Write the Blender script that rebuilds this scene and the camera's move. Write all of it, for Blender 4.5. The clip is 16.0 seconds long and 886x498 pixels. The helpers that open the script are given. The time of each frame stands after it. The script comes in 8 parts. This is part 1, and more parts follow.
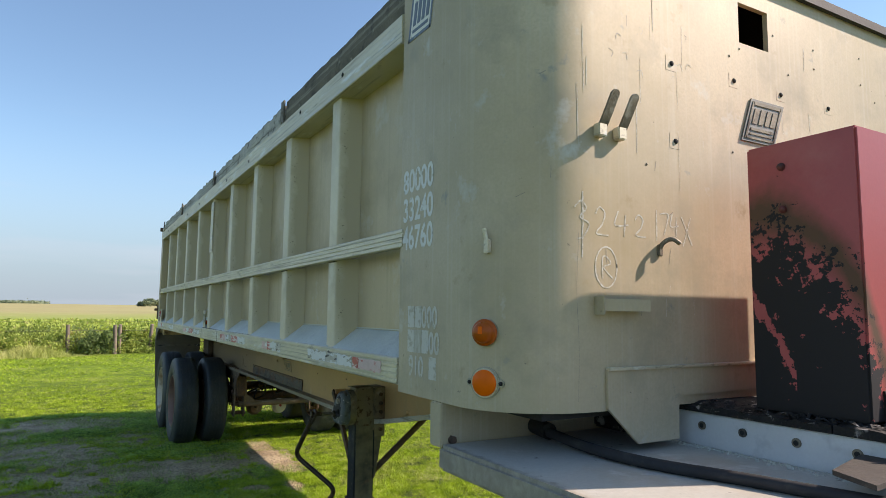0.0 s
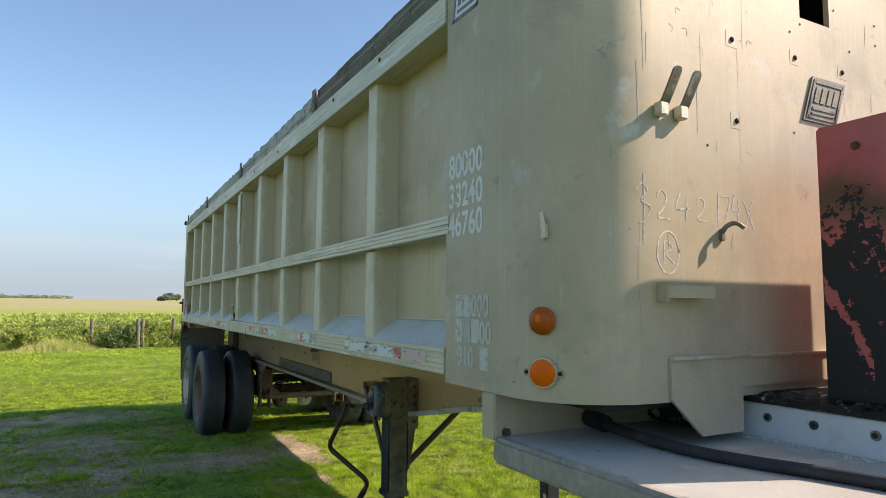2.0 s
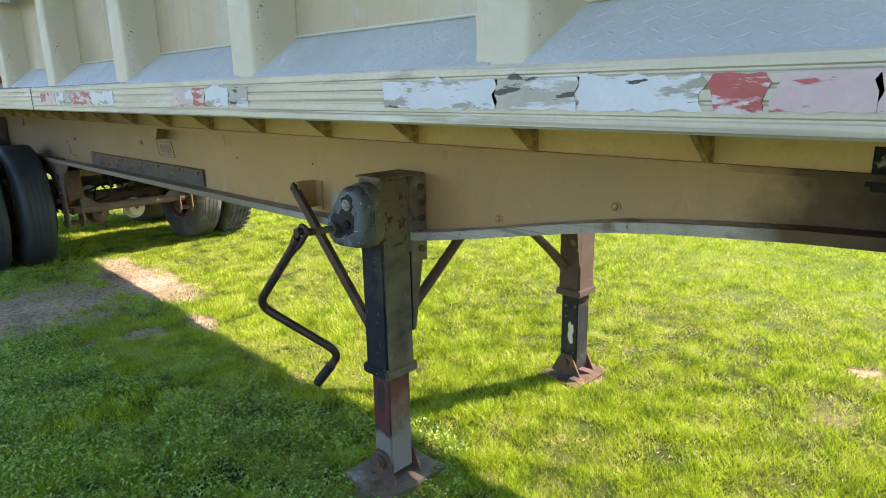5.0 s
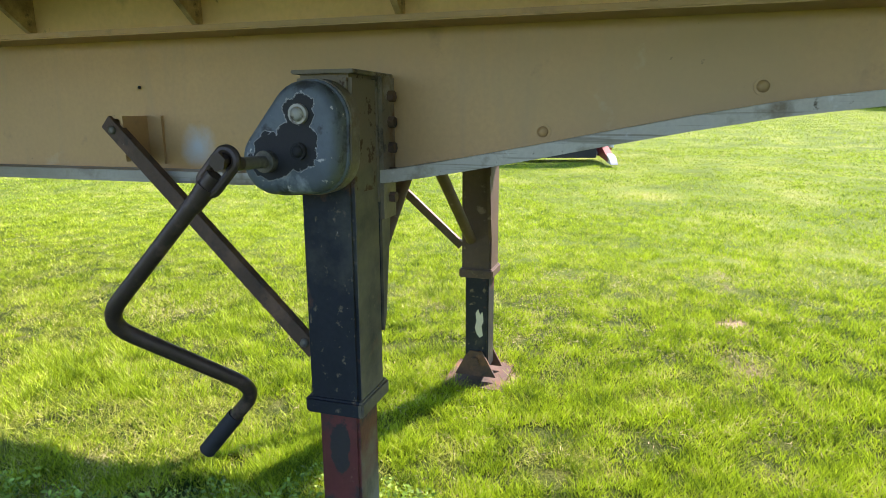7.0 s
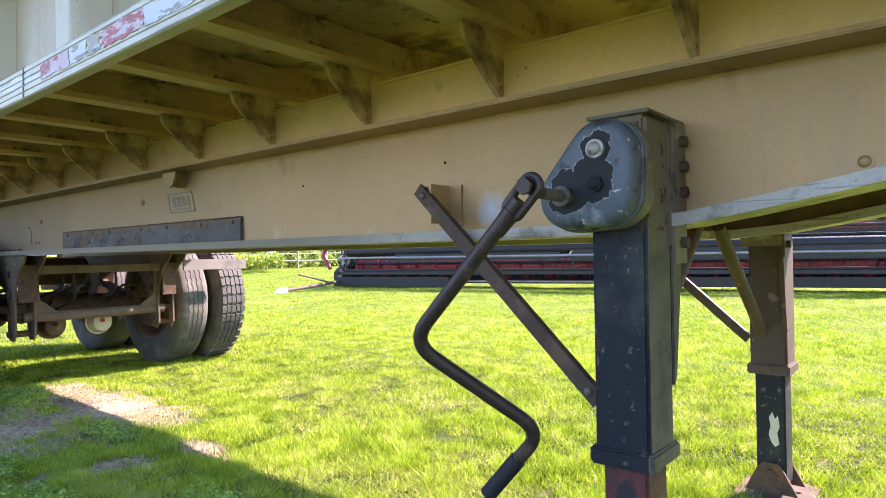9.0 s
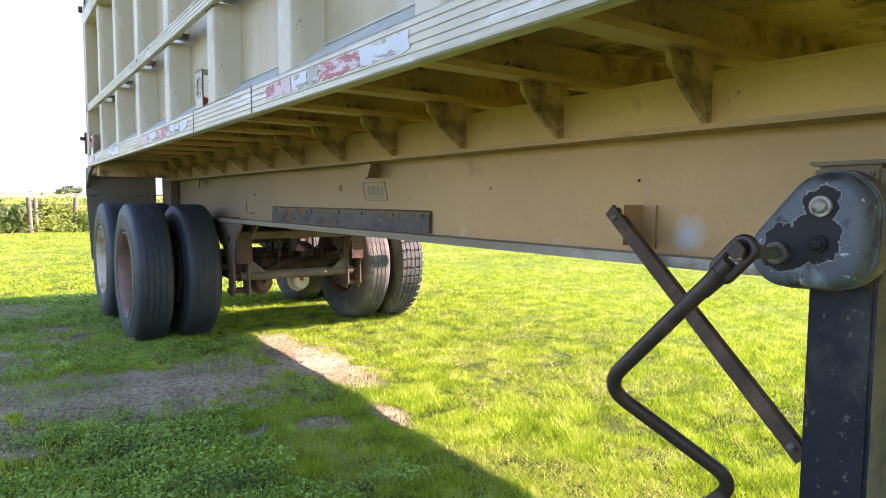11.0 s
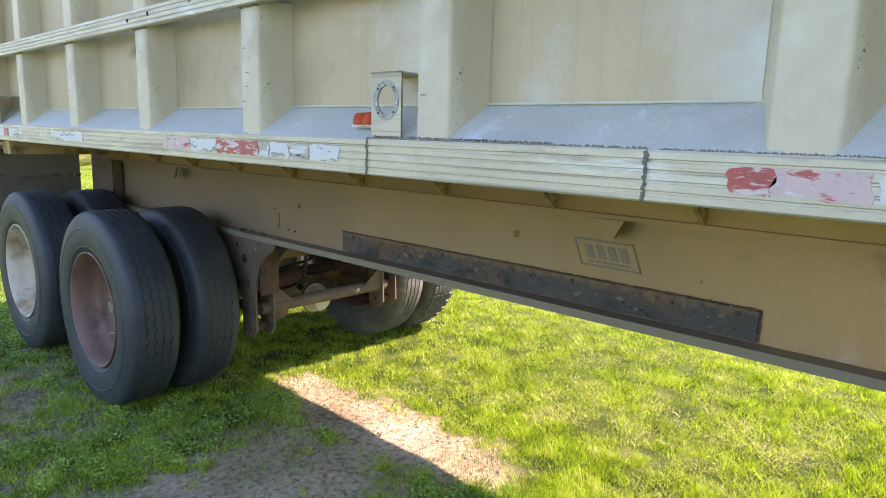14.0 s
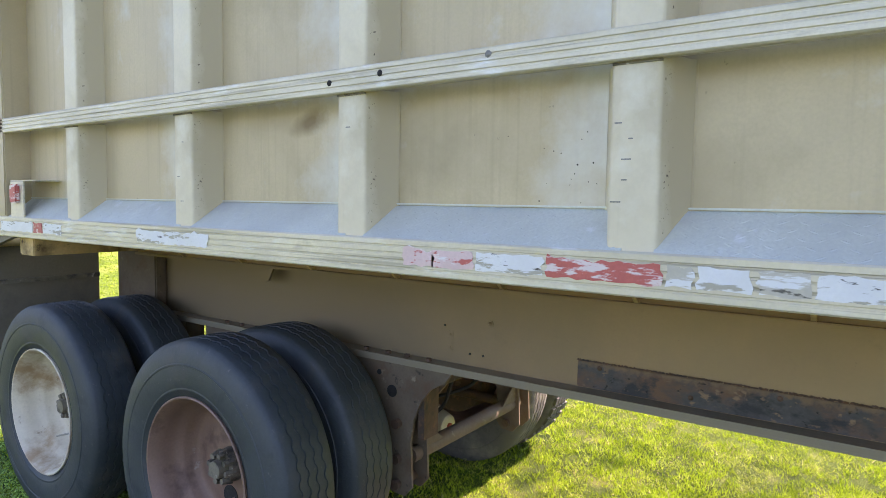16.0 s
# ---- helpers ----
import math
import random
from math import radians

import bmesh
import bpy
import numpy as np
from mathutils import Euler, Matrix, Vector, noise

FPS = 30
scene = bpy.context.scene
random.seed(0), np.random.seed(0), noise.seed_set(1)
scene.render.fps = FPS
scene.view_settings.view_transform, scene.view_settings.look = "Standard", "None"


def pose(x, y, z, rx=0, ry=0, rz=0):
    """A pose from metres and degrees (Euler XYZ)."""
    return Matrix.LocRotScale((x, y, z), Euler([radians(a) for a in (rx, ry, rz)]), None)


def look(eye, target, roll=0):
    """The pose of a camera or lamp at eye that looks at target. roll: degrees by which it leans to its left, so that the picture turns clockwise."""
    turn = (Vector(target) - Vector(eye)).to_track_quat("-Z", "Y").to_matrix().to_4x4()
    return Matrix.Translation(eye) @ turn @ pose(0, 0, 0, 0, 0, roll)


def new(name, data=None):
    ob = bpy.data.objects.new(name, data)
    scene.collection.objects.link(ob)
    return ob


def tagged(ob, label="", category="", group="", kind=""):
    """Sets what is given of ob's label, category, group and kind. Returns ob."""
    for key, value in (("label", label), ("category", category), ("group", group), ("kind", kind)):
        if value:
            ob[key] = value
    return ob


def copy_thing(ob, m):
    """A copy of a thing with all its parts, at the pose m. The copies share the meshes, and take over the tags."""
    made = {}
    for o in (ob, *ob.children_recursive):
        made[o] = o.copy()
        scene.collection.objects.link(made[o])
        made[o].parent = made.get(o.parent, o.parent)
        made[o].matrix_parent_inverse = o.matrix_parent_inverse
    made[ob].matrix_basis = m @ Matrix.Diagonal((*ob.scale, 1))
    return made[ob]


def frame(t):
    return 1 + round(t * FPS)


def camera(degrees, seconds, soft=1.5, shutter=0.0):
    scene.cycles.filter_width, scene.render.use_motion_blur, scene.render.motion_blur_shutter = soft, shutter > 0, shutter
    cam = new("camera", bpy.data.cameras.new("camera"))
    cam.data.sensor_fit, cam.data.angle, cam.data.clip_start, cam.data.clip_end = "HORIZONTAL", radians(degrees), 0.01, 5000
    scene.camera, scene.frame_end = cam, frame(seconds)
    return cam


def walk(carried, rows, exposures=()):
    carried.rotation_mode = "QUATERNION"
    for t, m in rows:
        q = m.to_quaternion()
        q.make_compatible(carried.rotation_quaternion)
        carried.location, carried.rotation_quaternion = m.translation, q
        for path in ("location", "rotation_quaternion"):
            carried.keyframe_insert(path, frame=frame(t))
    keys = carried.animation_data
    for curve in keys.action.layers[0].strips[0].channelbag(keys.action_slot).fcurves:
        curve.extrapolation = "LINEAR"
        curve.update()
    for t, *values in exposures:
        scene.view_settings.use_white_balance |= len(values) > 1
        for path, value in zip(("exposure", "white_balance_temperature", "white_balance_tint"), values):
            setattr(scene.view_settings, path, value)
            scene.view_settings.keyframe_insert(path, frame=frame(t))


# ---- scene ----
cam = camera(69.9, 16.0, soft=0.75)
PATH = [
    (0, (0.049, 0.445, 1.653), (1.036, 2.173, 1.854), 0.6),
    (0.5, (0.026, 0.445, 1.652), (1.015, 2.168, 1.883), 0.8),
    (1, (0.016, 0.464, 1.651), (1.0, 2.189, 1.886), 0.9),
    (1.5, (0.001, 0.496, 1.643), (0.97, 2.232, 1.867), 0.8),
    (2, (-0.014, 0.561, 1.636), (0.93, 2.315, 1.816), 0.4),
    (2.5, (-0.006, 0.72, 1.62), (0.919, 2.49, 1.725), 0.1),
    (3, (0.066, 1.055, 1.588), (0.999, 2.825, 1.596), 0.1),
    (3.5, (0.094, 1.427, 1.523), (1.07, 3.168, 1.403), -0.2),
    (4, (0.06, 1.839, 1.514), (1.135, 3.506, 1.253), -0.5),
    (4.2, (0.085, 1.993, 1.494), (1.208, 3.617, 1.175), -0.4),
    (6.3, (0.514, 3.646, 1.377), (2.261, 4.444, 0.819), -0.9),
    (6.5, (0.505, 3.719, 1.324), (2.298, 4.435, 0.801), -0.7),
    (7, (0.463, 3.737, 1.088), (2.329, 4.322, 0.67), -0.2),
    (7.5, (0.463, 3.709, 0.906), (2.35, 4.298, 0.601), 0.2),
    (7.7, (0.467, 3.712, 0.873), (2.35, 4.334, 0.617), -0.2),
    (8, (0.484, 3.726, 0.853), (2.336, 4.459, 0.671), -0.4),
    (8.5, (0.449, 3.734, 0.864), (2.155, 4.775, 0.78), 0.2),
    (9, (0.385, 3.792, 0.887), (1.924, 5.069, 0.905), -0.9),
    (9.5, (0.361, 3.79, 0.887), (1.721, 5.254, 0.965), -0.4),
    (10, (0.353, 3.792, 0.881), (1.583, 5.367, 0.966), 0.2),
    (10.2, (0.349, 3.792, 0.886), (1.547, 5.392, 0.947), -0.0),
    (12.3, (0.146, 4.137, 1.454), (1.333, 5.662, 0.939), 1.4),
    (12.5, (0.121, 4.246, 1.447), (1.328, 5.749, 0.915), 1.2),
    (13, (0.128, 4.645, 1.447), (1.394, 6.106, 0.936), 1.7),
    (13.5, (0.002, 5.102, 1.454), (1.363, 6.502, 1.02), 1.9),
    (14, (-0.063, 5.523, 1.502), (1.403, 6.837, 1.151), 1.8),
    (14.5, (-0.073, 5.886, 1.532), (1.478, 7.12, 1.261), 1.5),
    (15, (-0.222, 6.261, 1.55), (1.376, 7.446, 1.342), 1.2),
    (15.5, (-0.295, 6.618, 1.58), (1.331, 7.771, 1.413), 1.0),
    (16, (-0.261, 6.98, 1.585), (1.379, 8.116, 1.442), 0.9),
]
EXPOSURES = [(0, 0.93, 7730, 23), (2.0, 1.01, 7850, 24), (2.6, 1.13, 7880, 27), (3.0, 1.26, 7900, 30), (3.5, 1.54, 7900, 33), (4.2, 1.85, 7900, 32), (6.3, 2.22, 7270, 41), (7.0, 1.92, 7420, 30), (8.5, 2.06, 7250, 30), (9.0, 2.43, 7080, 43), (9.5, 2.48, 7380, 52), (10.2, 2.39, 7576, 49), (12.3, 2.32, 7720, 42), (14, 2.28, 7820, 40), (15, 2.43, 7900, 44), (15.5, 2.38, 7890, 45), (16, 2.28, 7920, 45)]
walk(cam, [(t, look(eye, target, roll)) for t, eye, target, roll in PATH], EXPOSURES)

# world, sun
SUN_TO = Vector((1.16, -0.45, 1.0)).normalized()
world = bpy.data.worlds.new("sky")
scene.world = world
world.use_nodes = True
wn, wl = world.node_tree.nodes, world.node_tree.links
sky = wn.new("ShaderNodeTexSky")
sky.sky_type, sky.sun_disc = "NISHITA", False
sky.sun_elevation = math.asin(SUN_TO.z)
sky.sun_rotation = math.atan2(SUN_TO.x, SUN_TO.y)
sky.altitude, sky.air_density, sky.dust_density, sky.ozone_density = 300, 1.0, 0.3, 1.4
# thin high cloud low over the horizon
tc, mp, nz = wn.new("ShaderNodeTexCoord"), wn.new("ShaderNodeMapping"), wn.new("ShaderNodeTexNoise")
mp.inputs["Scale"].default_value = (1.2, 1.2, 9.0)
nz.inputs["Scale"].default_value, nz.inputs["Detail"].default_value = 2.2, 5.0
wl.new(tc.outputs["Generated"], mp.inputs["Vector"])
wl.new(mp.outputs["Vector"], nz.inputs["Vector"])
sep = wn.new("ShaderNodeSeparateXYZ")
wl.new(tc.outputs["Generated"], sep.inputs[0])
low = wn.new("ShaderNodeMapRange")
low.inputs["From Min"].default_value, low.inputs["From Max"].default_value = 0.30, 0.02
low.clamp = True
wl.new(sep.outputs["Z"], low.inputs["Value"])
cl = wn.new("ShaderNodeMapRange")
cl.inputs["From Min"].default_value, cl.inputs["From Max"].default_value = 0.46, 0.72
wl.new(nz.outputs["Fac"], cl.inputs["Value"])
mul = wn.new("ShaderNodeMath")
mul.operation = "MULTIPLY"
wl.new(low.outputs["Result"], mul.inputs[0])
wl.new(cl.outputs["Result"], mul.inputs[1])
mul2 = wn.new("ShaderNodeMath")
mul2.operation = "MULTIPLY"
mul2.inputs[1].default_value = 0.45
wl.new(mul.outputs[0], mul2.inputs[0])
# pale blue haze towards the horizon
hz = wn.new("ShaderNodeMapRange")
hz.inputs["From Min"].default_value, hz.inputs["From Max"].default_value = 0.26, 0.0
hz.inputs["To Max"].default_value = 0.92
hz.interpolation_type = "SMOOTHSTEP"
wl.new(sep.outputs["Z"], hz.inputs["Value"])
mixh = wn.new("ShaderNodeMixRGB")
mixh.inputs["Color2"].default_value = (1.2, 1.75, 2.4, 1)
wl.new(hz.outputs["Result"], mixh.inputs["Fac"])
clear = wn.new("ShaderNodeMixRGB")
clear.blend_type, clear.inputs["Fac"].default_value = "MULTIPLY", 1.0
clear.inputs["Color2"].default_value = (0.535, 0.725, 0.79, 1)
wl.new(sky.outputs["Color"], clear.inputs["Color1"])
wl.new(clear.outputs["Color"], mixh.inputs["Color1"])
mixc = wn.new("ShaderNodeMixRGB")
mixc.inputs["Color2"].default_value = (2.3, 2.75, 3.4, 1)
wl.new(mul2.outputs[0], mixc.inputs["Fac"])
wl.new(mixh.outputs["Color"], mixc.inputs["Color1"])
bg = wn["Background"]
bg.inputs["Strength"].default_value = 0.15
wl.new(mixc.outputs["Color"], bg.inputs["Color"])
sun = new("sun", bpy.data.lights.new("sun", "SUN"))
sun.data.energy, sun.data.angle, sun.data.color = 3.55, radians(0.55), (1.0, 0.975, 0.93)
sun.matrix_world = look(SUN_TO * 50, (0, 0, 0))


# ---- materials ----
def mat(name, base, rough=0.6, metal=0.0, vary=0.12, scale=6.0, fine=60.0, bump=0.15, spots=(), streak=None, island=0.0, objvar=0.0, bump_dist=0.004, stretch=(1, 1, 1)):
    """A surface: base colour varied at a coarse and a fine scale, optional stains [(colour, scale, from, to, rough)], vertical streaks."""
    m = bpy.data.materials.new(name)
    m.use_nodes = True
    n, l = m.node_tree.nodes, m.node_tree.links
    p = n["Principled BSDF"]
    g = n.new("ShaderNodeTexCoord")
    def noise_at(s, detail=4.0, vec=None, rough_=0.55):
        t = n.new("ShaderNodeTexNoise")
        t.inputs["Scale"].default_value, t.inputs["Detail"].default_value = s, detail
        t.inputs["Roughness"].default_value = rough_
        l.new(vec or g.outputs["Object"], t.inputs["Vector"])
        return t.outputs["Fac"]
    def rng(v, a, b, c=0.0, d=1.0):
        r = n.new("ShaderNodeMapRange")
        r.inputs["From Min"].default_value, r.inputs["From Max"].default_value = a, b
        r.inputs["To Min"].default_value, r.inputs["To Max"].default_value = c, d
        l.new(v, r.inputs["Value"])
        return r.outputs["Result"]
    def mixed(f, a, b):
        x = n.new("ShaderNodeMixRGB")
        if isinstance(f, float):
            x.inputs["Fac"].default_value = f
        else:
            l.new(f, x.inputs["Fac"])
        for s, v in ((x.inputs["Color1"], a), (x.inputs["Color2"], b)):
            if isinstance(v, tuple):
                s.default_value = (*v, 1)
            else:
                l.new(v, s)
        return x.outputs["Color"]
    dark, light = tuple(c * (1 - vary) for c in base), tuple(min(1, c * (1 + vary)) for c in base)
    col = mixed(rng(noise_at(scale), 0.3, 0.7), dark, light)
    f = noise_at(fine, 3.0)
    col = mixed(rng(f, 0.35, 0.75, 0, 0.5), col, tuple(c * (1 - 1.6 * vary) for c in base))
    if streak:
        mpn = n.new("ShaderNodeMapping")
        mpn.inputs["Scale"].default_value = streak[1]
        l.new(g.outputs["Object"], mpn.inputs["Vector"])
        col = mixed(rng(noise_at(streak[2], 5.0, mpn.outputs["Vector"]), streak[3], streak[4], 0, streak[5]), col, streak[0])
    r_out = None
    for k, (c, s, a, b, r) in enumerate(spots):
        mpn = n.new("ShaderNodeMapping")
        mpn.inputs["Location"].default_value = (3.1 * k + 1.7, 5.3 * k, 2.9 * k)
        mpn.inputs["Scale"].default_value = stretch
        l.new(g.outputs["Object"], mpn.inputs["Vector"])
        fac = rng(noise_at(s, 6.0, mpn.outputs["Vector"], 0.62), a, b)
        col = mixed(fac, col, c)
        if r is not None:
            x = n.new("ShaderNodeMix")
            l.new(fac, x.inputs["Factor"])
            if r_out is None:
                x.inputs["A"].default_value = rough
            else:
                l.new(r_out, x.inputs["A"])
            x.inputs["B"].default_value = r
            r_out = x.outputs["Result"]
    if island or objvar:
        src = n.new("ShaderNodeNewGeometry").outputs["Random Per Island"] if island else n.new("ShaderNodeObjectInfo").outputs["Random"]
        hsv = n.new("ShaderNodeHueSaturation")
        l.new(rng(src, 0, 1, 1 - (island or objvar), 1 + (island or objvar)), hsv.inputs["Value"])
        l.new(col, hsv.inputs["Color"])
        col = hsv.outputs["Color"]
    l.new(col, p.inputs["Base Color"])
    p.inputs["Metallic"].default_value = metal
    if r_out is None:
        l.new(rng(f, 0.2, 0.8, max(0.05, rough - 0.08), min(1, rough + 0.1)), p.inputs["Roughness"])
    else:
        l.new(r_out, p.inputs["Roughness"])
    if bump:
        bn = n.new("ShaderNodeBump")
        bn.inputs["Strength"].default_value, bn.inputs["Distance"].default_value = bump, bump_dist
        l.new(f, bn.inputs["Height"])
        l.new(bn.outputs["Normal"], p.inputs["Normal"])
    m["bsdf"] = p.name
    return m


def tune(m, **kw):
    p = m.node_tree.nodes["Principled BSDF"]
    for k, v in kw.items():
        p.inputs[k.replace("_", " ")].default_value = v
    return m


TAN = (0.57, 0.455, 0.285)
ALU = mat("oxidised_aluminium", TAN, 0.5, 0.2, 0.09, 2.2, 130, 0.05,
          spots=[((0.36, 0.285, 0.17), 1.3, 0.50, 0.74, 0.6), ((0.62, 0.60, 0.53), 3.3, 0.60, 0.78, 0.45), ((0.16, 0.13, 0.09), 26.0, 0.70, 0.78, 0.7)],
          streak=((0.33, 0.265, 0.165), (16, 16, 0.45), 2.0, 0.52, 0.78, 0.4))
ALU_FRONT = mat("dull_front_aluminium", (0.56, 0.46, 0.315), 0.55, 0.08, 0.12, 2.2, 110, 0.03,
                spots=[((0.42, 0.33, 0.19), 1.1, 0.48, 0.74, 0.55), ((0.37, 0.315, 0.22), 4.5, 0.52, 0.78, 0.55), ((0.31, 0.295, 0.255), 9.0, 0.66, 0.76, 0.6), ((0.36, 0.26, 0.14), 6.0, 0.64, 0.78, 0.6), ((0.58, 0.56, 0.49), 7.0, 0.62, 0.76, 0.45), ((0.13, 0.115, 0.09), 30.0, 0.70, 0.76, 0.7)],
                streak=((0.61, 0.545, 0.42), (26, 26, 0.35), 2.0, 0.52, 0.70, 0.45))
ALU_RAIL = mat("brushed_rail_aluminium", (0.68, 0.61, 0.46), 0.48, 0.3, 0.10, 3.0, 120, 0.1,
               spots=[((0.40, 0.35, 0.24), 2.4, 0.55, 0.75, 0.6), ((0.75, 0.75, 0.70), 12.0, 0.58, 0.72, 0.35), ((0.44, 0.39, 0.29), 14.0, 0.60, 0.72, 0.6), ((0.12, 0.10, 0.08), 45.0, 0.72, 0.80, 0.7)],
               streak=((0.28, 0.245, 0.18), (30, 0.8, 60), 1.6, 0.55, 0.66, 0.6), stretch=(1, 0.3, 1.6))
ALU_TREAD = mat("bare_tread_plate", (0.59, 0.605, 0.53), 0.48, 0.3, 0.12, 4.0, 140, 0.1,
                spots=[((0.50, 0.49, 0.46), 5.0, 0.55, 0.75, 0.6), ((0.50, 0.44, 0.33), 1.6, 0.62, 0.8, 0.65), ((0.74, 0.74, 0.73), 9.0, 0.62, 0.72, 0.6)])
ALU_FRAME = mat("dusty_frame_aluminium", (0.59, 0.358, 0.16), 0.48, 0.28, 0.10, 1.8, 90, 0.05,
                spots=[((0.47, 0.325, 0.16), 1.3, 0.46, 0.72, 0.52), ((0.25, 0.175, 0.10), 5.0, 0.62, 0.80, 0.6), ((0.58, 0.50, 0.36), 4.0, 0.64, 0.8, 0.45), ((0.14, 0.10, 0.07), 34.0, 0.70, 0.78, 0.8)],
                streak=((0.33, 0.27, 0.17), (12, 6, 0.7), 2.0, 0.54, 0.75, 0.4))
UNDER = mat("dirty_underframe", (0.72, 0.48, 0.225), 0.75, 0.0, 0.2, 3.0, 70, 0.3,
            spots=[((0.20, 0.115, 0.05), 5.0, 0.50, 0.66, 0.85), ((0.55, 0.43, 0.22), 2.0, 0.6, 0.8, None), ((0.09, 0.05, 0.03), 17.0, 0.60, 0.70, 0.9)])
# dusty tan raised to gold for the light bounced up off the lawn
GOLD = mat("dusty_bounce_gold_underframe", (0.83, 0.55, 0.235), 0.55, 0.08, 0.10, 3.0, 70, 0.12,
           spots=[((0.45, 0.30, 0.14), 5.0, 0.60, 0.76, 0.85), ((0.22, 0.13, 0.07), 24.0, 0.68, 0.76, 0.9)])
FLANGE = mat("worn_bright_flange", (0.50, 0.465, 0.40), 0.5, 0.25, 0.14, 5.0, 120, 0.12,
             spots=[((0.25, 0.20, 0.14), 9.0, 0.52, 0.66, 0.7), ((0.13, 0.10, 0.07), 30.0, 0.64, 0.72, 0.8), ((0.70, 0.70, 0.68), 16.0, 0.62, 0.74, 0.35)],
             streak=((0.17, 0.14, 0.10), (30, 1.2, 60), 1.6, 0.57, 0.64, 0.7))
# darker brown than the near rail, for the far rail's web
FAR_FRAME = mat("dark_brown_inner_frame", (0.20, 0.135, 0.07), 0.75, 0.0, 0.15, 3.0, 70, 0.2, spots=[((0.09, 0.06, 0.035), 4.0, 0.5, 0.7, 0.85)])
FLANGE_BARE = mat("bare_weld_metal", (0.46, 0.42, 0.35), 0.5, 0.3, 0.2, 30.0, 120, 0.2, spots=[((0.18, 0.15, 0.12), 50.0, 0.54, 0.64, 0.7)])
HANGM = mat("dust_caked_brown_steel", (0.165, 0.118, 0.078), 0.75, 0.05, 0.18, 6.0, 80, 0.3,
            spots=[((0.15, 0.085, 0.05), 7.0, 0.52, 0.68, 0.8), ((0.32, 0.26, 0.18), 14.0, 0.62, 0.74, 0.8), ((0.05, 0.04, 0.03), 22.0, 0.64, 0.72, 0.8)])
RUST = mat("rusty_steel", (0.13, 0.075, 0.048), 0.8, 0.1, 0.25, 9.0, 90, 0.4,
           spots=[((0.25, 0.12, 0.06), 16.0, 0.54, 0.68, 0.9), ((0.045, 0.035, 0.03), 7.0, 0.52, 0.68, 0.75)])
BROWN = mat("rust_brown_paint", (0.115, 0.072, 0.053), 0.65, 0.05, 0.18, 8.0, 80, 0.25,
            spots=[((0.27, 0.20, 0.15), 20.0, 0.62, 0.72, 0.7), ((0.06, 0.04, 0.035), 10.0, 0.56, 0.72, 0.7)])
BLACKP = mat("faded_black_paint", (0.020, 0.024, 0.030), 0.6, 0.0, 0.25, 6.0, 80, 0.2,
             spots=[((0.15, 0.125, 0.085), 42.0, 0.60, 0.68, 0.7), ((0.13, 0.06, 0.04), 11.0, 0.62, 0.74, 0.8), ((0.10, 0.095, 0.075), 4.0, 0.60, 0.85, 0.6), ((0.30, 0.29, 0.26), 70.0, 0.70, 0.74, 0.6)])
MAROON = mat("worn_maroon_paint", (0.16, 0.035, 0.03), 0.55, 0.0, 0.2, 9.0, 80, 0.2,
             spots=[((0.045, 0.035, 0.033), 8.0, 0.50, 0.60, 0.7), ((0.25, 0.13, 0.09), 22.0, 0.64, 0.72, 0.8)])
BLUEG = mat("flaking_blue_grey_paint", (0.125, 0.15, 0.165), 0.55, 0.1, 0.15, 10.0, 90, 0.25,
            spots=[((0.055, 0.055, 0.055), 17.0, 0.53, 0.62, 0.65), ((0.34, 0.38, 0.39), 9.0, 0.58, 0.68, 0.5), ((0.55, 0.53, 0.47), 34.0, 0.64, 0.67, 0.6), ((0.16, 0.09, 0.05), 18.0, 0.68, 0.74, 0.8)])
CASE_M = mat("rust_streaked_casing", (0.23, 0.185, 0.125), 0.65, 0.2, 0.2, 10.0, 90, 0.3,
             spots=[((0.36, 0.33, 0.26), 12.0, 0.54, 0.66, 0.6), ((0.20, 0.105, 0.05), 9.0, 0.55, 0.68, 0.85), ((0.04, 0.035, 0.03), 15.0, 0.60, 0.70, 0.8)])
CAST = mat("grimy_cast_metal", (0.22, 0.19, 0.14), 0.6, 0.3, 0.2, 12.0, 90, 0.3,
           spots=[((0.05, 0.04, 0.035), 9.0, 0.50, 0.64, 0.8), ((0.50, 0.48, 0.42), 22.0, 0.63, 0.70, 0.4)])
BRACE = mat("rusty_brown_angle_iron", (0.105, 0.058, 0.036), 0.65, 0.1, 0.22, 9.0, 90, 0.3, spots=[((0.19, 0.10, 0.06), 10.0, 0.5, 0.68, 0.7), ((0.04, 0.03, 0.027), 16.0, 0.58, 0.7, 0.8), ((0.50, 0.44, 0.36), 70.0, 0.72, 0.76, 0.6)])
CRANKM = mat("handled_brown_steel", (0.078, 0.052, 0.04), 0.45, 0.35, 0.2, 14.0, 90, 0.15,
             spots=[((0.16, 0.10, 0.075), 18.0, 0.56, 0.7, 0.6), ((0.55, 0.52, 0.48), 60.0, 0.76, 0.80, 0.4)])
BLACK = mat("black_rubber_grip", (0.019, 0.019, 0.021), 0.7, 0.0, 0.25, 12, 90, 0.2, spots=[((0.05, 0.047, 0.042), 14.0, 0.58, 0.7, 0.85)])
TYRE = mat("weathered_tyre_rubber", (0.038, 0.049, 0.051), 0.55, 0.0, 0.16, 6.0, 90, 0.25,
           spots=[((0.11, 0.10, 0.08), 4.0, 0.54, 0.80, 0.85), ((0.10, 0.10, 0.095), 38.0, 0.64, 0.70, 0.8), ((0.022, 0.03, 0.034), 9.0, 0.55, 0.72, 0.6)])
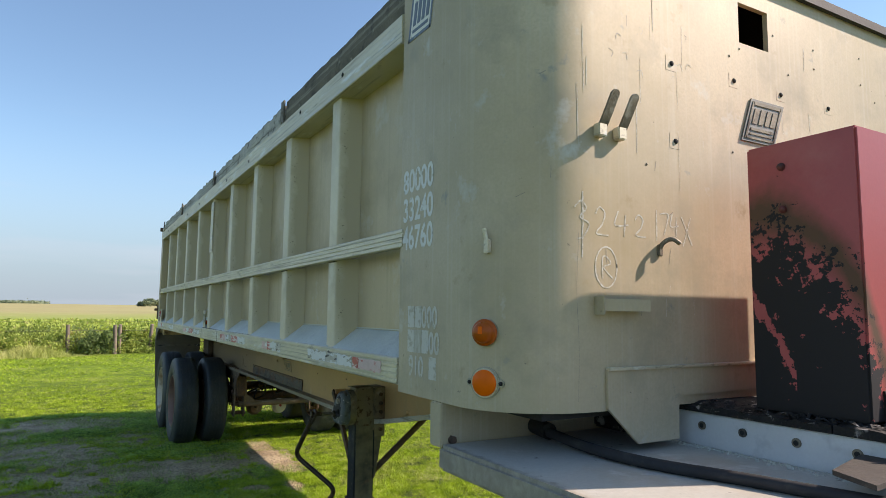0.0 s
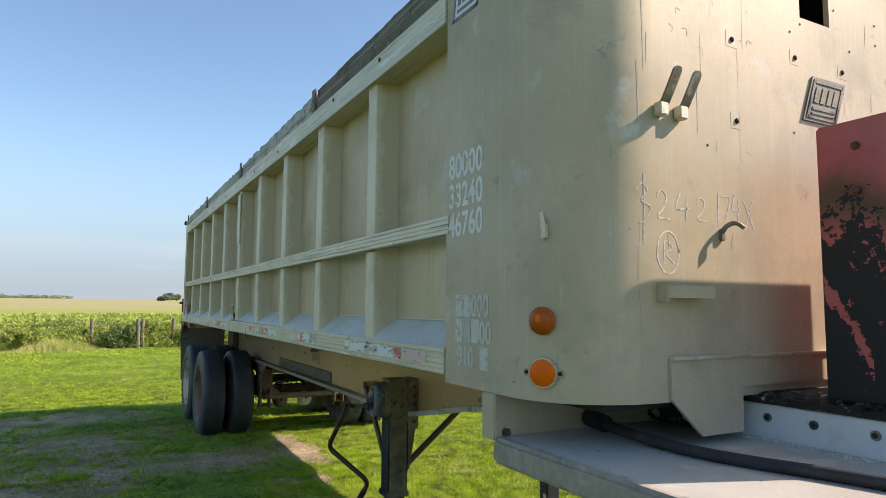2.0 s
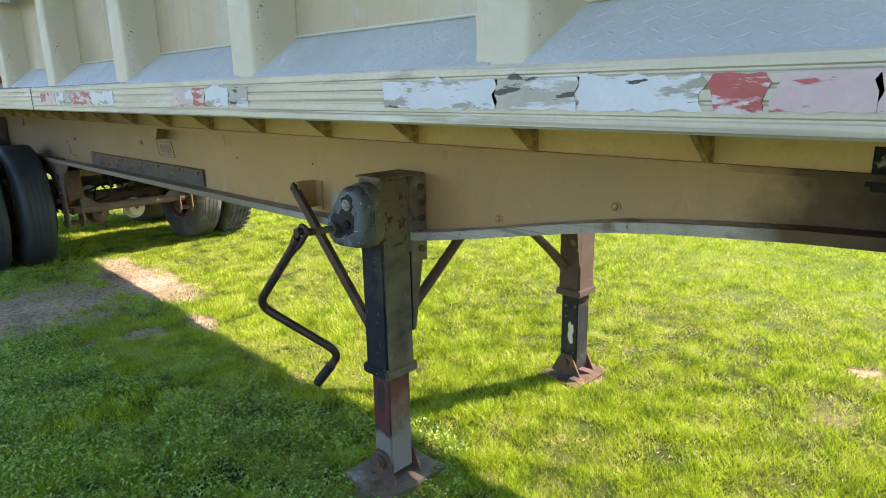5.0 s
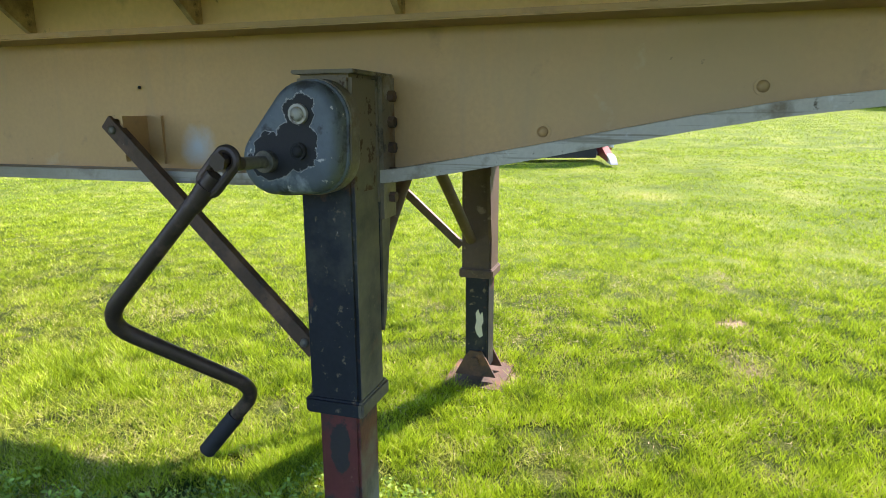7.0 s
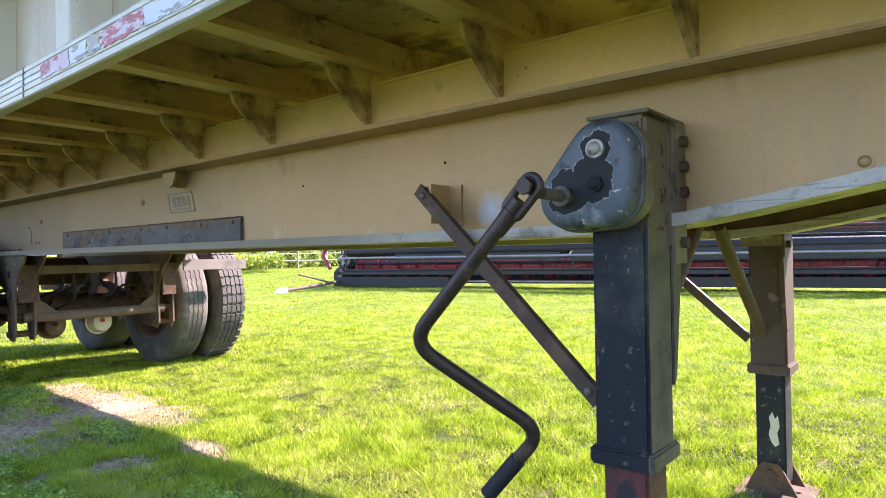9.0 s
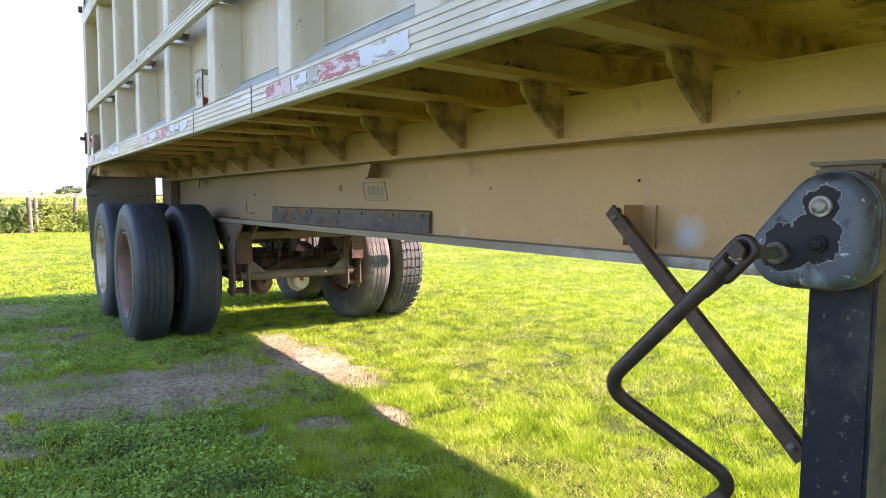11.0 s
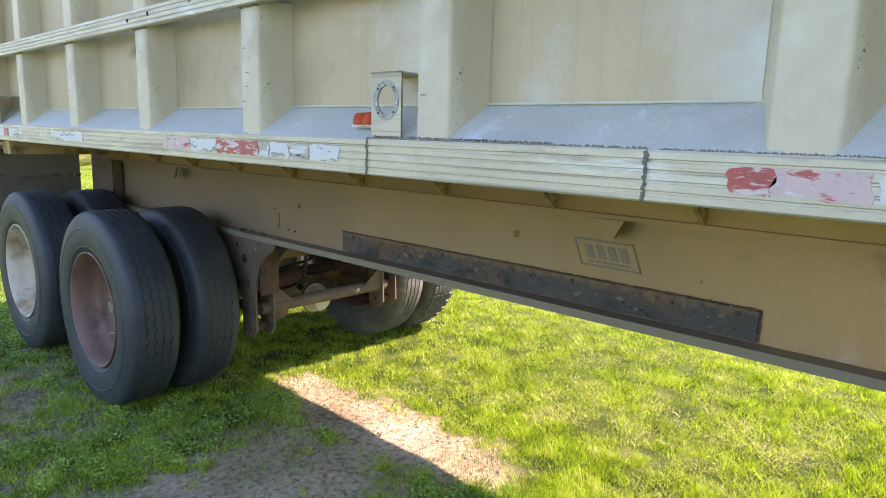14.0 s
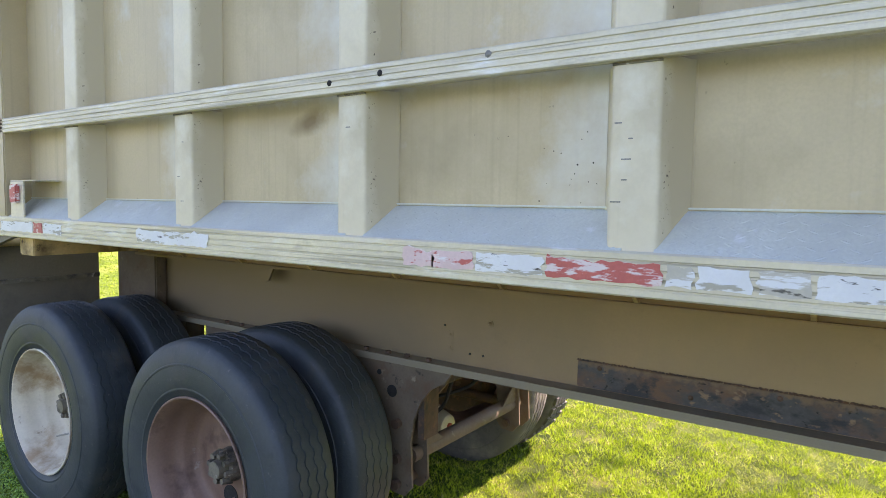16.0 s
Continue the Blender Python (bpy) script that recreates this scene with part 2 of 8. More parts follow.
TYRE_DUST = mat("dusty_grey_tyre_rubber", (0.115, 0.11, 0.10), 0.8, 0.0, 0.16, 6.0, 90, 0.25,
                spots=[((0.24, 0.22, 0.18), 5.0, 0.52, 0.75, 0.85), ((0.05, 0.05, 0.05), 9.0, 0.6, 0.75, 0.7)])
RIM_RED = mat("red_oxide_rim_paint", (0.27, 0.155, 0.11), 0.55, 0.15, 0.14, 6.0, 90, 0.15,
              spots=[((0.13, 0.07, 0.05), 7.0, 0.55, 0.72, 0.7), ((0.36, 0.30, 0.26), 14.0, 0.66, 0.76, 0.6)])
RIM_WHITE = mat("rust_stained_white_rim_paint", (0.70, 0.61, 0.46), 0.5, 0.0, 0.10, 6.0, 90, 0.15,
                spots=[((0.42, 0.27, 0.15), 6.0, 0.47, 0.66, 0.7), ((0.20, 0.10, 0.05), 13.0, 0.63, 0.72, 0.85)])
WOOD = mat("weathered_side_board", (0.165, 0.14, 0.10), 0.85, 0.0, 0.3, 5.0, 90, 0.5,
           spots=[((0.36, 0.33, 0.25), 14.0, 0.60, 0.68, 0.9), ((0.06, 0.05, 0.04), 10.0, 0.55, 0.7, 0.9)],
           streak=((0.32, 0.29, 0.22), (10, 0.7, 40), 1.4, 0.52, 0.66, 0.7))
SILVERED = mat("bleached_splintered_board", (0.54, 0.52, 0.46), 0.85, 0.0, 0.25, 6.0, 90, 0.6,
               spots=[((0.10, 0.09, 0.075), 12.0, 0.56, 0.66, 0.9)],
               streak=((0.13, 0.115, 0.09), (10, 0.6, 50), 1.4, 0.5, 0.62, 0.8))
MUDFLAP = mat("grey_brown_mud_guard", (0.20, 0.165, 0.115), 0.75, 0.0, 0.16, 3.0, 80, 0.15, spots=[((0.10, 0.085, 0.06), 4.0, 0.5, 0.75, 0.85)])
DECK = mat("weathered_steel_deck", (0.49, 0.475, 0.42), 0.5, 0.1, 0.12, 3.0, 90, 0.2,
           spots=[((0.44, 0.37, 0.28), 3.0, 0.52, 0.74, 0.6), ((0.15, 0.125, 0.11), 22.0, 0.66, 0.74, 0.8), ((0.70, 0.69, 0.65), 7.0, 0.58, 0.78, 0.4)])
DECK_EDGE = mat("grimy_deck_edge", (0.27, 0.25, 0.225), 0.7, 0.1, 0.15, 5.0, 80, 0.35, spots=[((0.15, 0.12, 0.09), 9.0, 0.52, 0.7, 0.8), ((0.42, 0.41, 0.39), 12.0, 0.62, 0.72, 0.6)])
LAMP_RING = mat("scuffed_bare_ring", (0.42, 0.41, 0.37), 0.5, 0.2, 0.15, 20.0, 120, 0.2, spots=[((0.25, 0.23, 0.20), 60.0, 0.50, 0.60, 0.7), ((0.72, 0.71, 0.68), 45.0, 0.58, 0.66, 0.7)])
STRIP = mat("caked_brown_steel", (0.06, 0.05, 0.04), 0.8, 0.05, 0.25, 8.0, 90, 0.5, spots=[((0.045, 0.036, 0.03), 14.0, 0.5, 0.66, 0.8), ((0.15, 0.13, 0.10), 22.0, 0.6, 0.7, 0.6)])
WRAIL = mat("chalky_pale_rail_paint", (0.66, 0.68, 0.68), 0.55, 0.1, 0.08, 3.0, 90, 0.1,
            spots=[((0.36, 0.37, 0.38), 6.0, 0.52, 0.75, 0.65), ((0.10, 0.09, 0.09), 20.0, 0.68, 0.76, 0.8)])
CHAR = mat("charred_plank", (0.016, 0.015, 0.014), 0.85, 0.0, 0.3, 10, 60, 0.9, spots=[((0.34, 0.33, 0.31), 16.0, 0.58, 0.64, 0.95), ((0.10, 0.08, 0.06), 22.0, 0.6, 0.7, 0.9)], bump_dist=0.01)
REDP = mat("burnt_red_paint", (0.46, 0.08, 0.08), 0.4, 0.0, 0.07, 2.0, 90, 0.06, spots=[((0.52, 0.16, 0.15), 2.0, 0.55, 0.8, 0.5)])
AMBER = tune(mat("amber_lens_plastic", (0.92, 0.145, 0.002), 0.4, 0.0, 0.06, 20, 60, 0.1), Specular_IOR_Level=0.2)
AMBER_DARK = tune(mat("deep_amber_lens_plastic", (0.46, 0.085, 0.005), 0.3, 0.0, 0.12, 20, 60, 0.1), Specular_IOR_Level=0.3)
ORANGE = tune(mat("faded_orange_plastic", (0.62, 0.068, 0.003), 0.45, 0.0, 0.2, 40, 80, 0.2), Specular_IOR_Level=0.25)
CHROME = mat("worn_lamp_bezel", (0.40, 0.37, 0.30), 0.4, 0.5, 0.1, 20, 90, 0.1)
WHITE = mat("flaked_white_lettering", (0.80, 0.79, 0.74), 0.65, 0.0, 0.04, 8, 90, 0.05, spots=[((0.47, 0.43, 0.34), 45.0, 0.60, 0.64, 0.6)])
GHOST = mat("flaked_white_patch", (0.64, 0.61, 0.53), 0.65, 0.0, 0.06, 8, 90, 0.05, spots=[((0.47, 0.42, 0.32), 42.0, 0.53, 0.60, 0.6)])
GHOST_THIN = mat("thin_white_patch", (0.58, 0.55, 0.47), 0.65, 0.0, 0.06, 8, 90, 0.05, spots=[((0.47, 0.42, 0.32), 30.0, 0.42, 0.56, 0.6)], stretch=(1, 2.2, 0.5))
CHALK = mat("chalk_marks", (0.66, 0.625, 0.54), 0.95, 0.0, 0.05, 8, 90, 0.0, spots=[((0.46, 0.41, 0.31), 90.0, 0.48, 0.58, 0.9)])
TAPE_R = mat("cracked_red_reflector_tape", (0.62, 0.12, 0.10), 0.45, 0.0, 0.14, 12, 120, 0.15, spots=[((0.74, 0.60, 0.57), 30.0, 0.50, 0.56, 0.5), ((0.16, 0.12, 0.10), 40.0, 0.68, 0.72, 0.8)], stretch=(1, 0.42, 1.7))
TAPE_W = mat("cracked_silver_reflector_tape", (0.74, 0.74, 0.72), 0.45, 0.0, 0.06, 12, 120, 0.15, spots=[((0.42, 0.385, 0.30), 24.0, 0.57, 0.61, 0.6), ((0.10, 0.09, 0.08), 34.0, 0.64, 0.67, 0.8)], stretch=(1, 0.42, 1.7))
TAPE_P = mat("bleached_pink_reflector_tape", (0.74, 0.52, 0.49), 0.45, 0.0, 0.10, 12, 120, 0.15, spots=[((0.62, 0.12, 0.10), 30.0, 0.57, 0.62, 0.5), ((0.78, 0.77, 0.76), 18.0, 0.60, 0.66, 0.5)], stretch=(1, 0.42, 1.7))
GUM = mat("tape_glue_residue", (0.56, 0.51, 0.41), 0.7, 0.0, 0.12, 14, 120, 0.2, spots=[((0.74, 0.74, 0.72), 24.0, 0.52, 0.57, 0.5), ((0.13, 0.115, 0.09), 30.0, 0.58, 0.62, 0.8)], stretch=(1, 0.35, 1.9))
DECAL = mat("faded_blue_decal", (0.15, 0.19, 0.26), 0.6, 0.0, 0.1, 10, 90, 0.0, spots=[((0.45, 0.43, 0.36), 40.0, 0.6, 0.66, 0.6)])
PALE = mat("faded_pale_decal", (0.66, 0.62, 0.49), 0.6, 0.0, 0.08, 10, 90, 0.0)
DKDECAL = mat("brown_decal_band", (0.22, 0.19, 0.12), 0.6, 0.0, 0.1, 10, 90, 0.0)
PLATE_DK = mat("dark_cast_plate", (0.23, 0.22, 0.195), 0.5, 0.4, 0.15, 12, 90, 0.1)
# black for bolt grime, and for the dark inside holes drawn as discs
HOLE = mat("black_grime_and_hole_dark", (0.02, 0.018, 0.016), 0.8, 0.0, 0.2, 12, 90, 0.1)
HREDM = mat("combine_red_paint", (0.36, 0.03, 0.03), 0.45, 0.0, 0.1, 2, 60, 0.05, spots=[((0.20, 0.03, 0.03), 3.0, 0.5, 0.75, 0.6)])
HBLK = mat("combine_black_steel", (0.022, 0.024, 0.028), 0.55, 0.0, 0.2, 4, 60, 0.05)
HGREY = mat("combine_worn_steel", (0.30, 0.30, 0.31), 0.4, 0.6, 0.15, 4, 60, 0.05)
HWHITE = mat("pale_plastic_tip", (0.60, 0.61, 0.61), 0.5, 0.0, 0.05, 4, 60, 0.05)
POSTW = mat("weathered_fence_wood", (0.22, 0.17, 0.13), 0.85, 0.0, 0.2, 6, 60, 0.4, objvar=0.2)
PIPE = mat("pale_fence_pipe", (0.40, 0.39, 0.37), 0.6, 0.2, 0.1, 6, 60, 0.1)
BARK = mat("tree_bark", (0.10, 0.08, 0.06), 0.9, 0.0, 0.25, 4, 30, 0.6, bump_dist=0.02)



def field_of(m, expr):
    """Builds a math expression over object coordinates: nested tuples (op, a, b), with 'x', 'y', 'z' and ('noise', scale)."""
    n, l = m.node_tree.nodes, m.node_tree.links
    co = n.new("ShaderNodeTexCoord")
    sp = n.new("ShaderNodeSeparateXYZ")
    l.new(co.outputs["Object"], sp.inputs[0])
    def build(e):
        if isinstance(e, str):
            return sp.outputs[e.upper()]
        if isinstance(e, (int, float)):
            return e
        if e[0] == "noise":
            t = n.new("ShaderNodeTexNoise")
            t.inputs["Scale"].default_value, t.inputs["Detail"].default_value, t.inputs["Roughness"].default_value = e[1], 6.0, 0.65
            l.new(co.outputs["Object"], t.inputs["Vector"])
            return t.outputs["Fac"]
        k = n.new("ShaderNodeMath")
        k.operation = e[0]
        for i, q in enumerate(e[1:]):
            v = build(q)
            if isinstance(v, (int, float)):
                k.inputs[i].default_value = v
            else:
                l.new(v, k.inputs[i])
        return k.outputs[0]
    return build(expr)


def overlay(m, value, a, b, colour, rough=None):
    """Lays a colour over a surface where the value goes from a to b."""
    n, l = m.node_tree.nodes, m.node_tree.links
    p = n["Principled BSDF"]
    r = n.new("ShaderNodeMapRange")
    r.inputs["From Min"].default_value, r.inputs["From Max"].default_value = a, b
    l.new(value, r.inputs["Value"])
    x = n.new("ShaderNodeMixRGB")
    l.new(r.outputs["Result"], x.inputs["Fac"])
    l.new(p.inputs["Base Color"].links[0].from_socket, x.inputs["Color1"])
    x.inputs["Color2"].default_value = (*colour, 1)
    l.new(x.outputs["Color"], p.inputs["Base Color"])
    if rough is not None:
        q = n.new("ShaderNodeMix")
        l.new(r.outputs["Result"], q.inputs["Factor"])
        l.new(p.inputs["Roughness"].links[0].from_socket, q.inputs["A"])
        q.inputs["B"].default_value = rough
        l.new(q.outputs["Result"], p.inputs["Roughness"])
    return m


STRIPM = mat("rust_flecked_black_strip", (0.075, 0.07, 0.065), 0.48, 0.2, 0.25, 7.0, 90, 0.5,
             spots=[((0.19, 0.105, 0.06), 7.0, 0.50, 0.64, 0.85), ((0.035, 0.035, 0.035), 11.0, 0.52, 0.60, 0.6), ((0.30, 0.19, 0.11), 34.0, 0.60, 0.66, 0.9), ((0.02, 0.018, 0.016), 48.0, 0.62, 0.66, 0.9)], stretch=(1, 0.6, 1))
overlay(STRIPM, field_of(STRIPM, ("ADD", "z", ("MULTIPLY", ("SUBTRACT", ("noise", 26.0), 0.5), 0.09))), 1.026, 1.046, (0.24, 0.15, 0.085), 0.85)

# soot and blistered char climbing the red box, with bare red islands left in it
_f = ("MULTIPLY", ("SUBTRACT", 1.685, "y"), 3.51)
_h = ("SUBTRACT", "z", 1.378)
_band = ("MULTIPLY", ("MAXIMUM", ("SUBTRACT", 1.0, ("MULTIPLY", ("ABSOLUTE", ("SUBTRACT", _h, ("SUBTRACT", ("ADD", 0.375, ("MULTIPLY", ("SUBTRACT", ("noise", 13.0), 0.5), 0.16)), ("MULTIPLY", _f, 0.52)))), 24.0)), 0.0), ("LESS_THAN", _f, 0.52))
_soot = ("SUBTRACT", ("SUBTRACT", ("SUBTRACT", ("SUBTRACT", 0.50, ("MULTIPLY", ("MULTIPLY", ("SUBTRACT", _f, 0.25), ("SUBTRACT", _f, 0.25)), 0.28)), _h), ("MULTIPLY", ("SUBTRACT", "x", 1.885), 2.3)), ("MULTIPLY", ("LESS_THAN", _f, 0.08), 0.12))
overlay(REDP, field_of(REDP, ("ABSOLUTE", ("ADD", ("SUBTRACT", _soot, 0.02), ("MULTIPLY", ("SUBTRACT", ("noise", 9.0), 0.5), 0.12)))), 0.11, 0.02, (0.11, 0.05, 0.025), 0.6)
_char = field_of(REDP, ("ADD", ("SUBTRACT", ("MINIMUM", ("SUBTRACT", _soot, 0.10), 0.16), ("MULTIPLY", _band, 0.30)), ("ADD", ("MULTIPLY", ("SUBTRACT", ("noise", 15.0), 0.5), 0.95), ("MULTIPLY", ("SUBTRACT", ("noise", 60.0), 0.5), 0.25))))
overlay(REDP, _char, 0.0, 0.012, (0.012, 0.010, 0.011), 0.75)

# grime along the deck's worn outer edge
overlay(DECK, field_of(DECK, ("ADD", "x", ("MULTIPLY", ("SUBTRACT", ("noise", 22.0), 0.5), 0.07))), 1.092, 1.070, (0.13, 0.115, 0.095), 0.75)
# the cover's paint has gone black round its bolts
def _dist(y, z):
    return ("SQRT", ("ADD", ("POWER", ("ABSOLUTE", ("SUBTRACT", "y", y)), 2.0), ("POWER", ("ABSOLUTE", ("SUBTRACT", "z", z)), 2.0)))


_core = ("MINIMUM", ("MINIMUM", ("SUBTRACT", _dist(4.347, 1.092), 0.033), ("SUBTRACT", _dist(4.357, 1.03), 0.046)), ("SUBTRACT", _dist(4.41, 1.006), 0.046))
overlay(BLUEG, field_of(BLUEG, ("ADD", _core, ("MULTIPLY", ("SUBTRACT", ("noise", 34.0), 0.5), 0.05))), 0.001, -0.001, (0.030, 0.027, 0.028), 0.75)
overlay(BLUEG, field_of(BLUEG, ("ABSOLUTE", ("ADD", _core, ("MULTIPLY", ("SUBTRACT", ("noise", 34.0), 0.5), 0.05)))), 0.0012, 0.0004, (0.34, 0.34, 0.32), 0.6)

# olive dust caked on the forward face of the near landing leg
overlay(BLACKP, field_of(BLACKP, ("MULTIPLY", ("LESS_THAN", "y", 4.2865), ("ADD", 0.35, ("noise", 9.0)))), 0.55, 0.95, (0.18, 0.152, 0.098), 0.75)
overlay(MAROON, field_of(MAROON, ("MULTIPLY", ("LESS_THAN", "y", 4.2985), ("ADD", ("SUBTRACT", 0.55, ("MULTIPLY", "z", 1.2)), ("noise", 9.0)))), 0.62, 0.90, (0.20, 0.18, 0.12), 0.75)

tune(BLACKP, Specular_IOR_Level=0.28)
# rusty dust caked on the leg's head round the gearbox
overlay(BLACKP, field_of(BLACKP, ("ADD", "z", ("MULTIPLY", ("SUBTRACT", ("noise", 12.0), 0.5), 0.16))), 0.955, 0.985, (0.225, 0.175, 0.11), 0.75)
overlay(BLACKP, field_of(BLACKP, ("MULTIPLY", ("GREATER_THAN", "z", 0.93), ("noise", 26.0))), 0.55, 0.60, (0.10, 0.055, 0.032), 0.8)

# road grime thrown on the frame rails round the wheels, stretched forward to darken them
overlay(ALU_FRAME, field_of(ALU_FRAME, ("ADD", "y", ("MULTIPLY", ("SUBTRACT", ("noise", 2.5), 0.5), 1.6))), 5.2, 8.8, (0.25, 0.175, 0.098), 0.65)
# shade below the rub rail put into the body rail as darker brown
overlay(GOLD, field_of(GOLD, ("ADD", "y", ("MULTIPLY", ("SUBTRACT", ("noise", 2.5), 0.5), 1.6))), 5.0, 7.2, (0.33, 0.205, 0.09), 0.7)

# the bright flange goes brown with dust behind the landing gear
overlay(FLANGE, field_of(FLANGE, ("ADD", "y", ("MULTIPLY", ("SUBTRACT", ("noise", 4.0), 0.5), 1.2))), 4.5, 5.6, (0.27, 0.225, 0.155), 0.6)
# pale grey smear of weld spatter behind the brace bracket
_smear = ("SQRT", ("ADD", ("POWER", ("ABSOLUTE", ("MULTIPLY", ("SUBTRACT", "y", 4.80), 1.1)), 2.0), ("POWER", ("ABSOLUTE", ("SUBTRACT", "z", 1.01)), 2.0)))
overlay(ALU_FRAME, field_of(ALU_FRAME, ("ADD", _smear, ("MULTIPLY", ("SUBTRACT", ("noise", 16.0), 0.5), 0.06))), 0.060, 0.012, (0.50, 0.52, 0.53), 0.5)
# shade under the nose put into the rails' colour: brown, then near black
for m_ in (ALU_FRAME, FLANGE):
    _neck_shade = ("ADD", "y", ("MULTIPLY", ("SUBTRACT", ("noise", 7.0), 0.5), 0.30))
    overlay(m_, field_of(m_, _neck_shade), 3.20, 3.06, (0.16, 0.10, 0.05), 0.7)
    overlay(m_, field_of(m_, _neck_shade), 3.00, 2.86, (0.018, 0.013, 0.010), 0.7)

# bare grey lower end of the near inner tube
overlay(MAROON, field_of(MAROON, ("ADD", "z", ("MULTIPLY", ("SUBTRACT", ("noise", 16.0), 0.5), 0.10))), 0.215, 0.195, (0.21, 0.195, 0.165), 0.7)
overlay(MAROON, field_of(MAROON, ("SUBTRACT", ("ADD", ("SQRT", ("ADD", ("POWER", ("ABSOLUTE", ("MULTIPLY", ("SUBTRACT", "y", 4.345), 2.6)), 2.0), ("POWER", ("ABSOLUTE", ("SUBTRACT", "z", 0.36)), 2.0))), ("MULTIPLY", ("SUBTRACT", ("noise", 22.0), 0.5), 0.09)), 0.062)), 0.004, -0.004, (0.035, 0.028, 0.026), 0.7)

# grime on the worn outer edge of the truck deck
overlay(DECK, field_of(DECK, ("ADD", "x", ("MULTIPLY", ("SUBTRACT", ("noise", 14.0), 0.5), 0.10))), 1.110, 1.050, (0.42, 0.37, 0.29), 0.7)
overlay(DECK, field_of(DECK, ("ADD", "x", ("MULTIPLY", ("SUBTRACT", ("noise", 40.0), 0.5), 0.06))), 1.066, 1.046, (0.31, 0.265, 0.205), 0.8)

# brown rubbed stain in one bay
_rub = ("SQRT", ("ADD", ("POWER", ("ABSOLUTE", ("MULTIPLY", ("SUBTRACT", ("ADD", "y", ("MULTIPLY", "z", 0.9)), 10.17), 0.6)), 2.0), ("POWER", ("ABSOLUTE", ("SUBTRACT", "z", 1.84)), 2.0)))
overlay(ALU, field_of(ALU, ("ADD", _rub, ("MULTIPLY", ("SUBTRACT", ("noise", 14.0), 0.5), 0.03))), 0.055, 0.012, (0.27, 0.19, 0.10), 0.6)
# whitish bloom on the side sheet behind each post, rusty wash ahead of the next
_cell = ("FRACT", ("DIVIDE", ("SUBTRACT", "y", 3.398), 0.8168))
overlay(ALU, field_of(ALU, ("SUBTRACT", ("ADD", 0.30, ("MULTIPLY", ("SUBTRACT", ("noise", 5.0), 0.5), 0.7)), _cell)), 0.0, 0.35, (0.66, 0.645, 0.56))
overlay(ALU, field_of(ALU, ("ADD", _cell, ("MULTIPLY", ("SUBTRACT", ("noise", 3.0), 0.5), 0.6))), 0.70, 0.95, (0.47, 0.375, 0.235))
POSTM = mat("pale_post_aluminium", (0.74, 0.645, 0.465), 0.5, 0.12, 0.07, 3.0, 90, 0.06,
            spots=[((0.50, 0.42, 0.28), 2.0, 0.52, 0.8, 0.6), ((0.74, 0.69, 0.56), 5.0, 0.6, 0.78, 0.5), ((0.14, 0.11, 0.08), 30.0, 0.72, 0.78, 0.7)],
            streak=((0.45, 0.38, 0.26), (14, 14, 0.6), 2.0, 0.56, 0.75, 0.4))
# brown dirt on the forward flank of each post, its shading put in too, with dark pitting along the bend
overlay(POSTM, field_of(POSTM, ("ADD", "y", ("MULTIPLY", ("SUBTRACT", ("noise", 7.0), 0.5), 0.035))), -0.100, -0.118, (0.50, 0.405, 0.255), 0.6)
overlay(POSTM, field_of(POSTM, ("SUBTRACT", ("noise", 85.0), ("MULTIPLY", ("ABSOLUTE", ("ADD", "y", 0.112)), 9.0))), 0.60, 0.63, (0.16, 0.12, 0.08), 0.8)


def leafy(name, a, b, through_=0.4, dry=None, rough=0.55, scale=0.35):
    """Leaves and blades: two greens mixed per leaf and by place, partly let through."""
    m = bpy.data.materials.new(name)
    m.use_nodes = True
    n, l = m.node_tree.nodes, m.node_tree.links
    p, out = n["Principled BSDF"], n["Material Output"]
    gi, tcn, tn = n.new("ShaderNodeNewGeometry"), n.new("ShaderNodeTexCoord"), n.new("ShaderNodeTexNoise")
    tn.inputs["Scale"].default_value, tn.inputs["Detail"].default_value = scale, 3
    l.new(tcn.outputs["Object"], tn.inputs["Vector"])
    add = n.new("ShaderNodeMath")
    add.operation = "MULTIPLY_ADD"
    l.new(gi.outputs["Random Per Island"], add.inputs[0])
    add.inputs[1].default_value = 0.75
    sub = n.new("ShaderNodeMapRange")
    sub.inputs["From Min"].default_value, sub.inputs["From Max"].default_value = 0.3, 0.7
    sub.inputs["To Min"].default_value, sub.inputs["To Max"].default_value = -0.2, 0.45
    l.new(tn.outputs["Fac"], sub.inputs["Value"])
    l.new(sub.outputs["Result"], add.inputs[2])
    rp = n.new("ShaderNodeValToRGB")
    rp.color_ramp.elements[0].color, rp.color_ramp.elements[1].color = (*a, 1), (*b, 1)
    rp.color_ramp.elements[1].position = 0.85
    if dry:
        e = rp.color_ramp.elements.new(0.965)
        e.color = (*dry, 1)
    l.new(add.outputs[0], rp.inputs["Fac"])
    l.new(rp.outputs["Color"], p.inputs["Base Color"])
    p.inputs["Roughness"].default_value = rough
    p.inputs["Specular IOR Level"].default_value = 0.3
    tr, mx = n.new("ShaderNodeBsdfTranslucent"), n.new("ShaderNodeMixShader")
    l.new(rp.outputs["Color"], tr.inputs["Color"])
    mx.inputs["Fac"].default_value = through_
    l.new(p.outputs[0], mx.inputs[1])
    l.new(tr.outputs[0], mx.inputs[2])
    l.new(mx.outputs[0], out.inputs["Surface"])
    return m


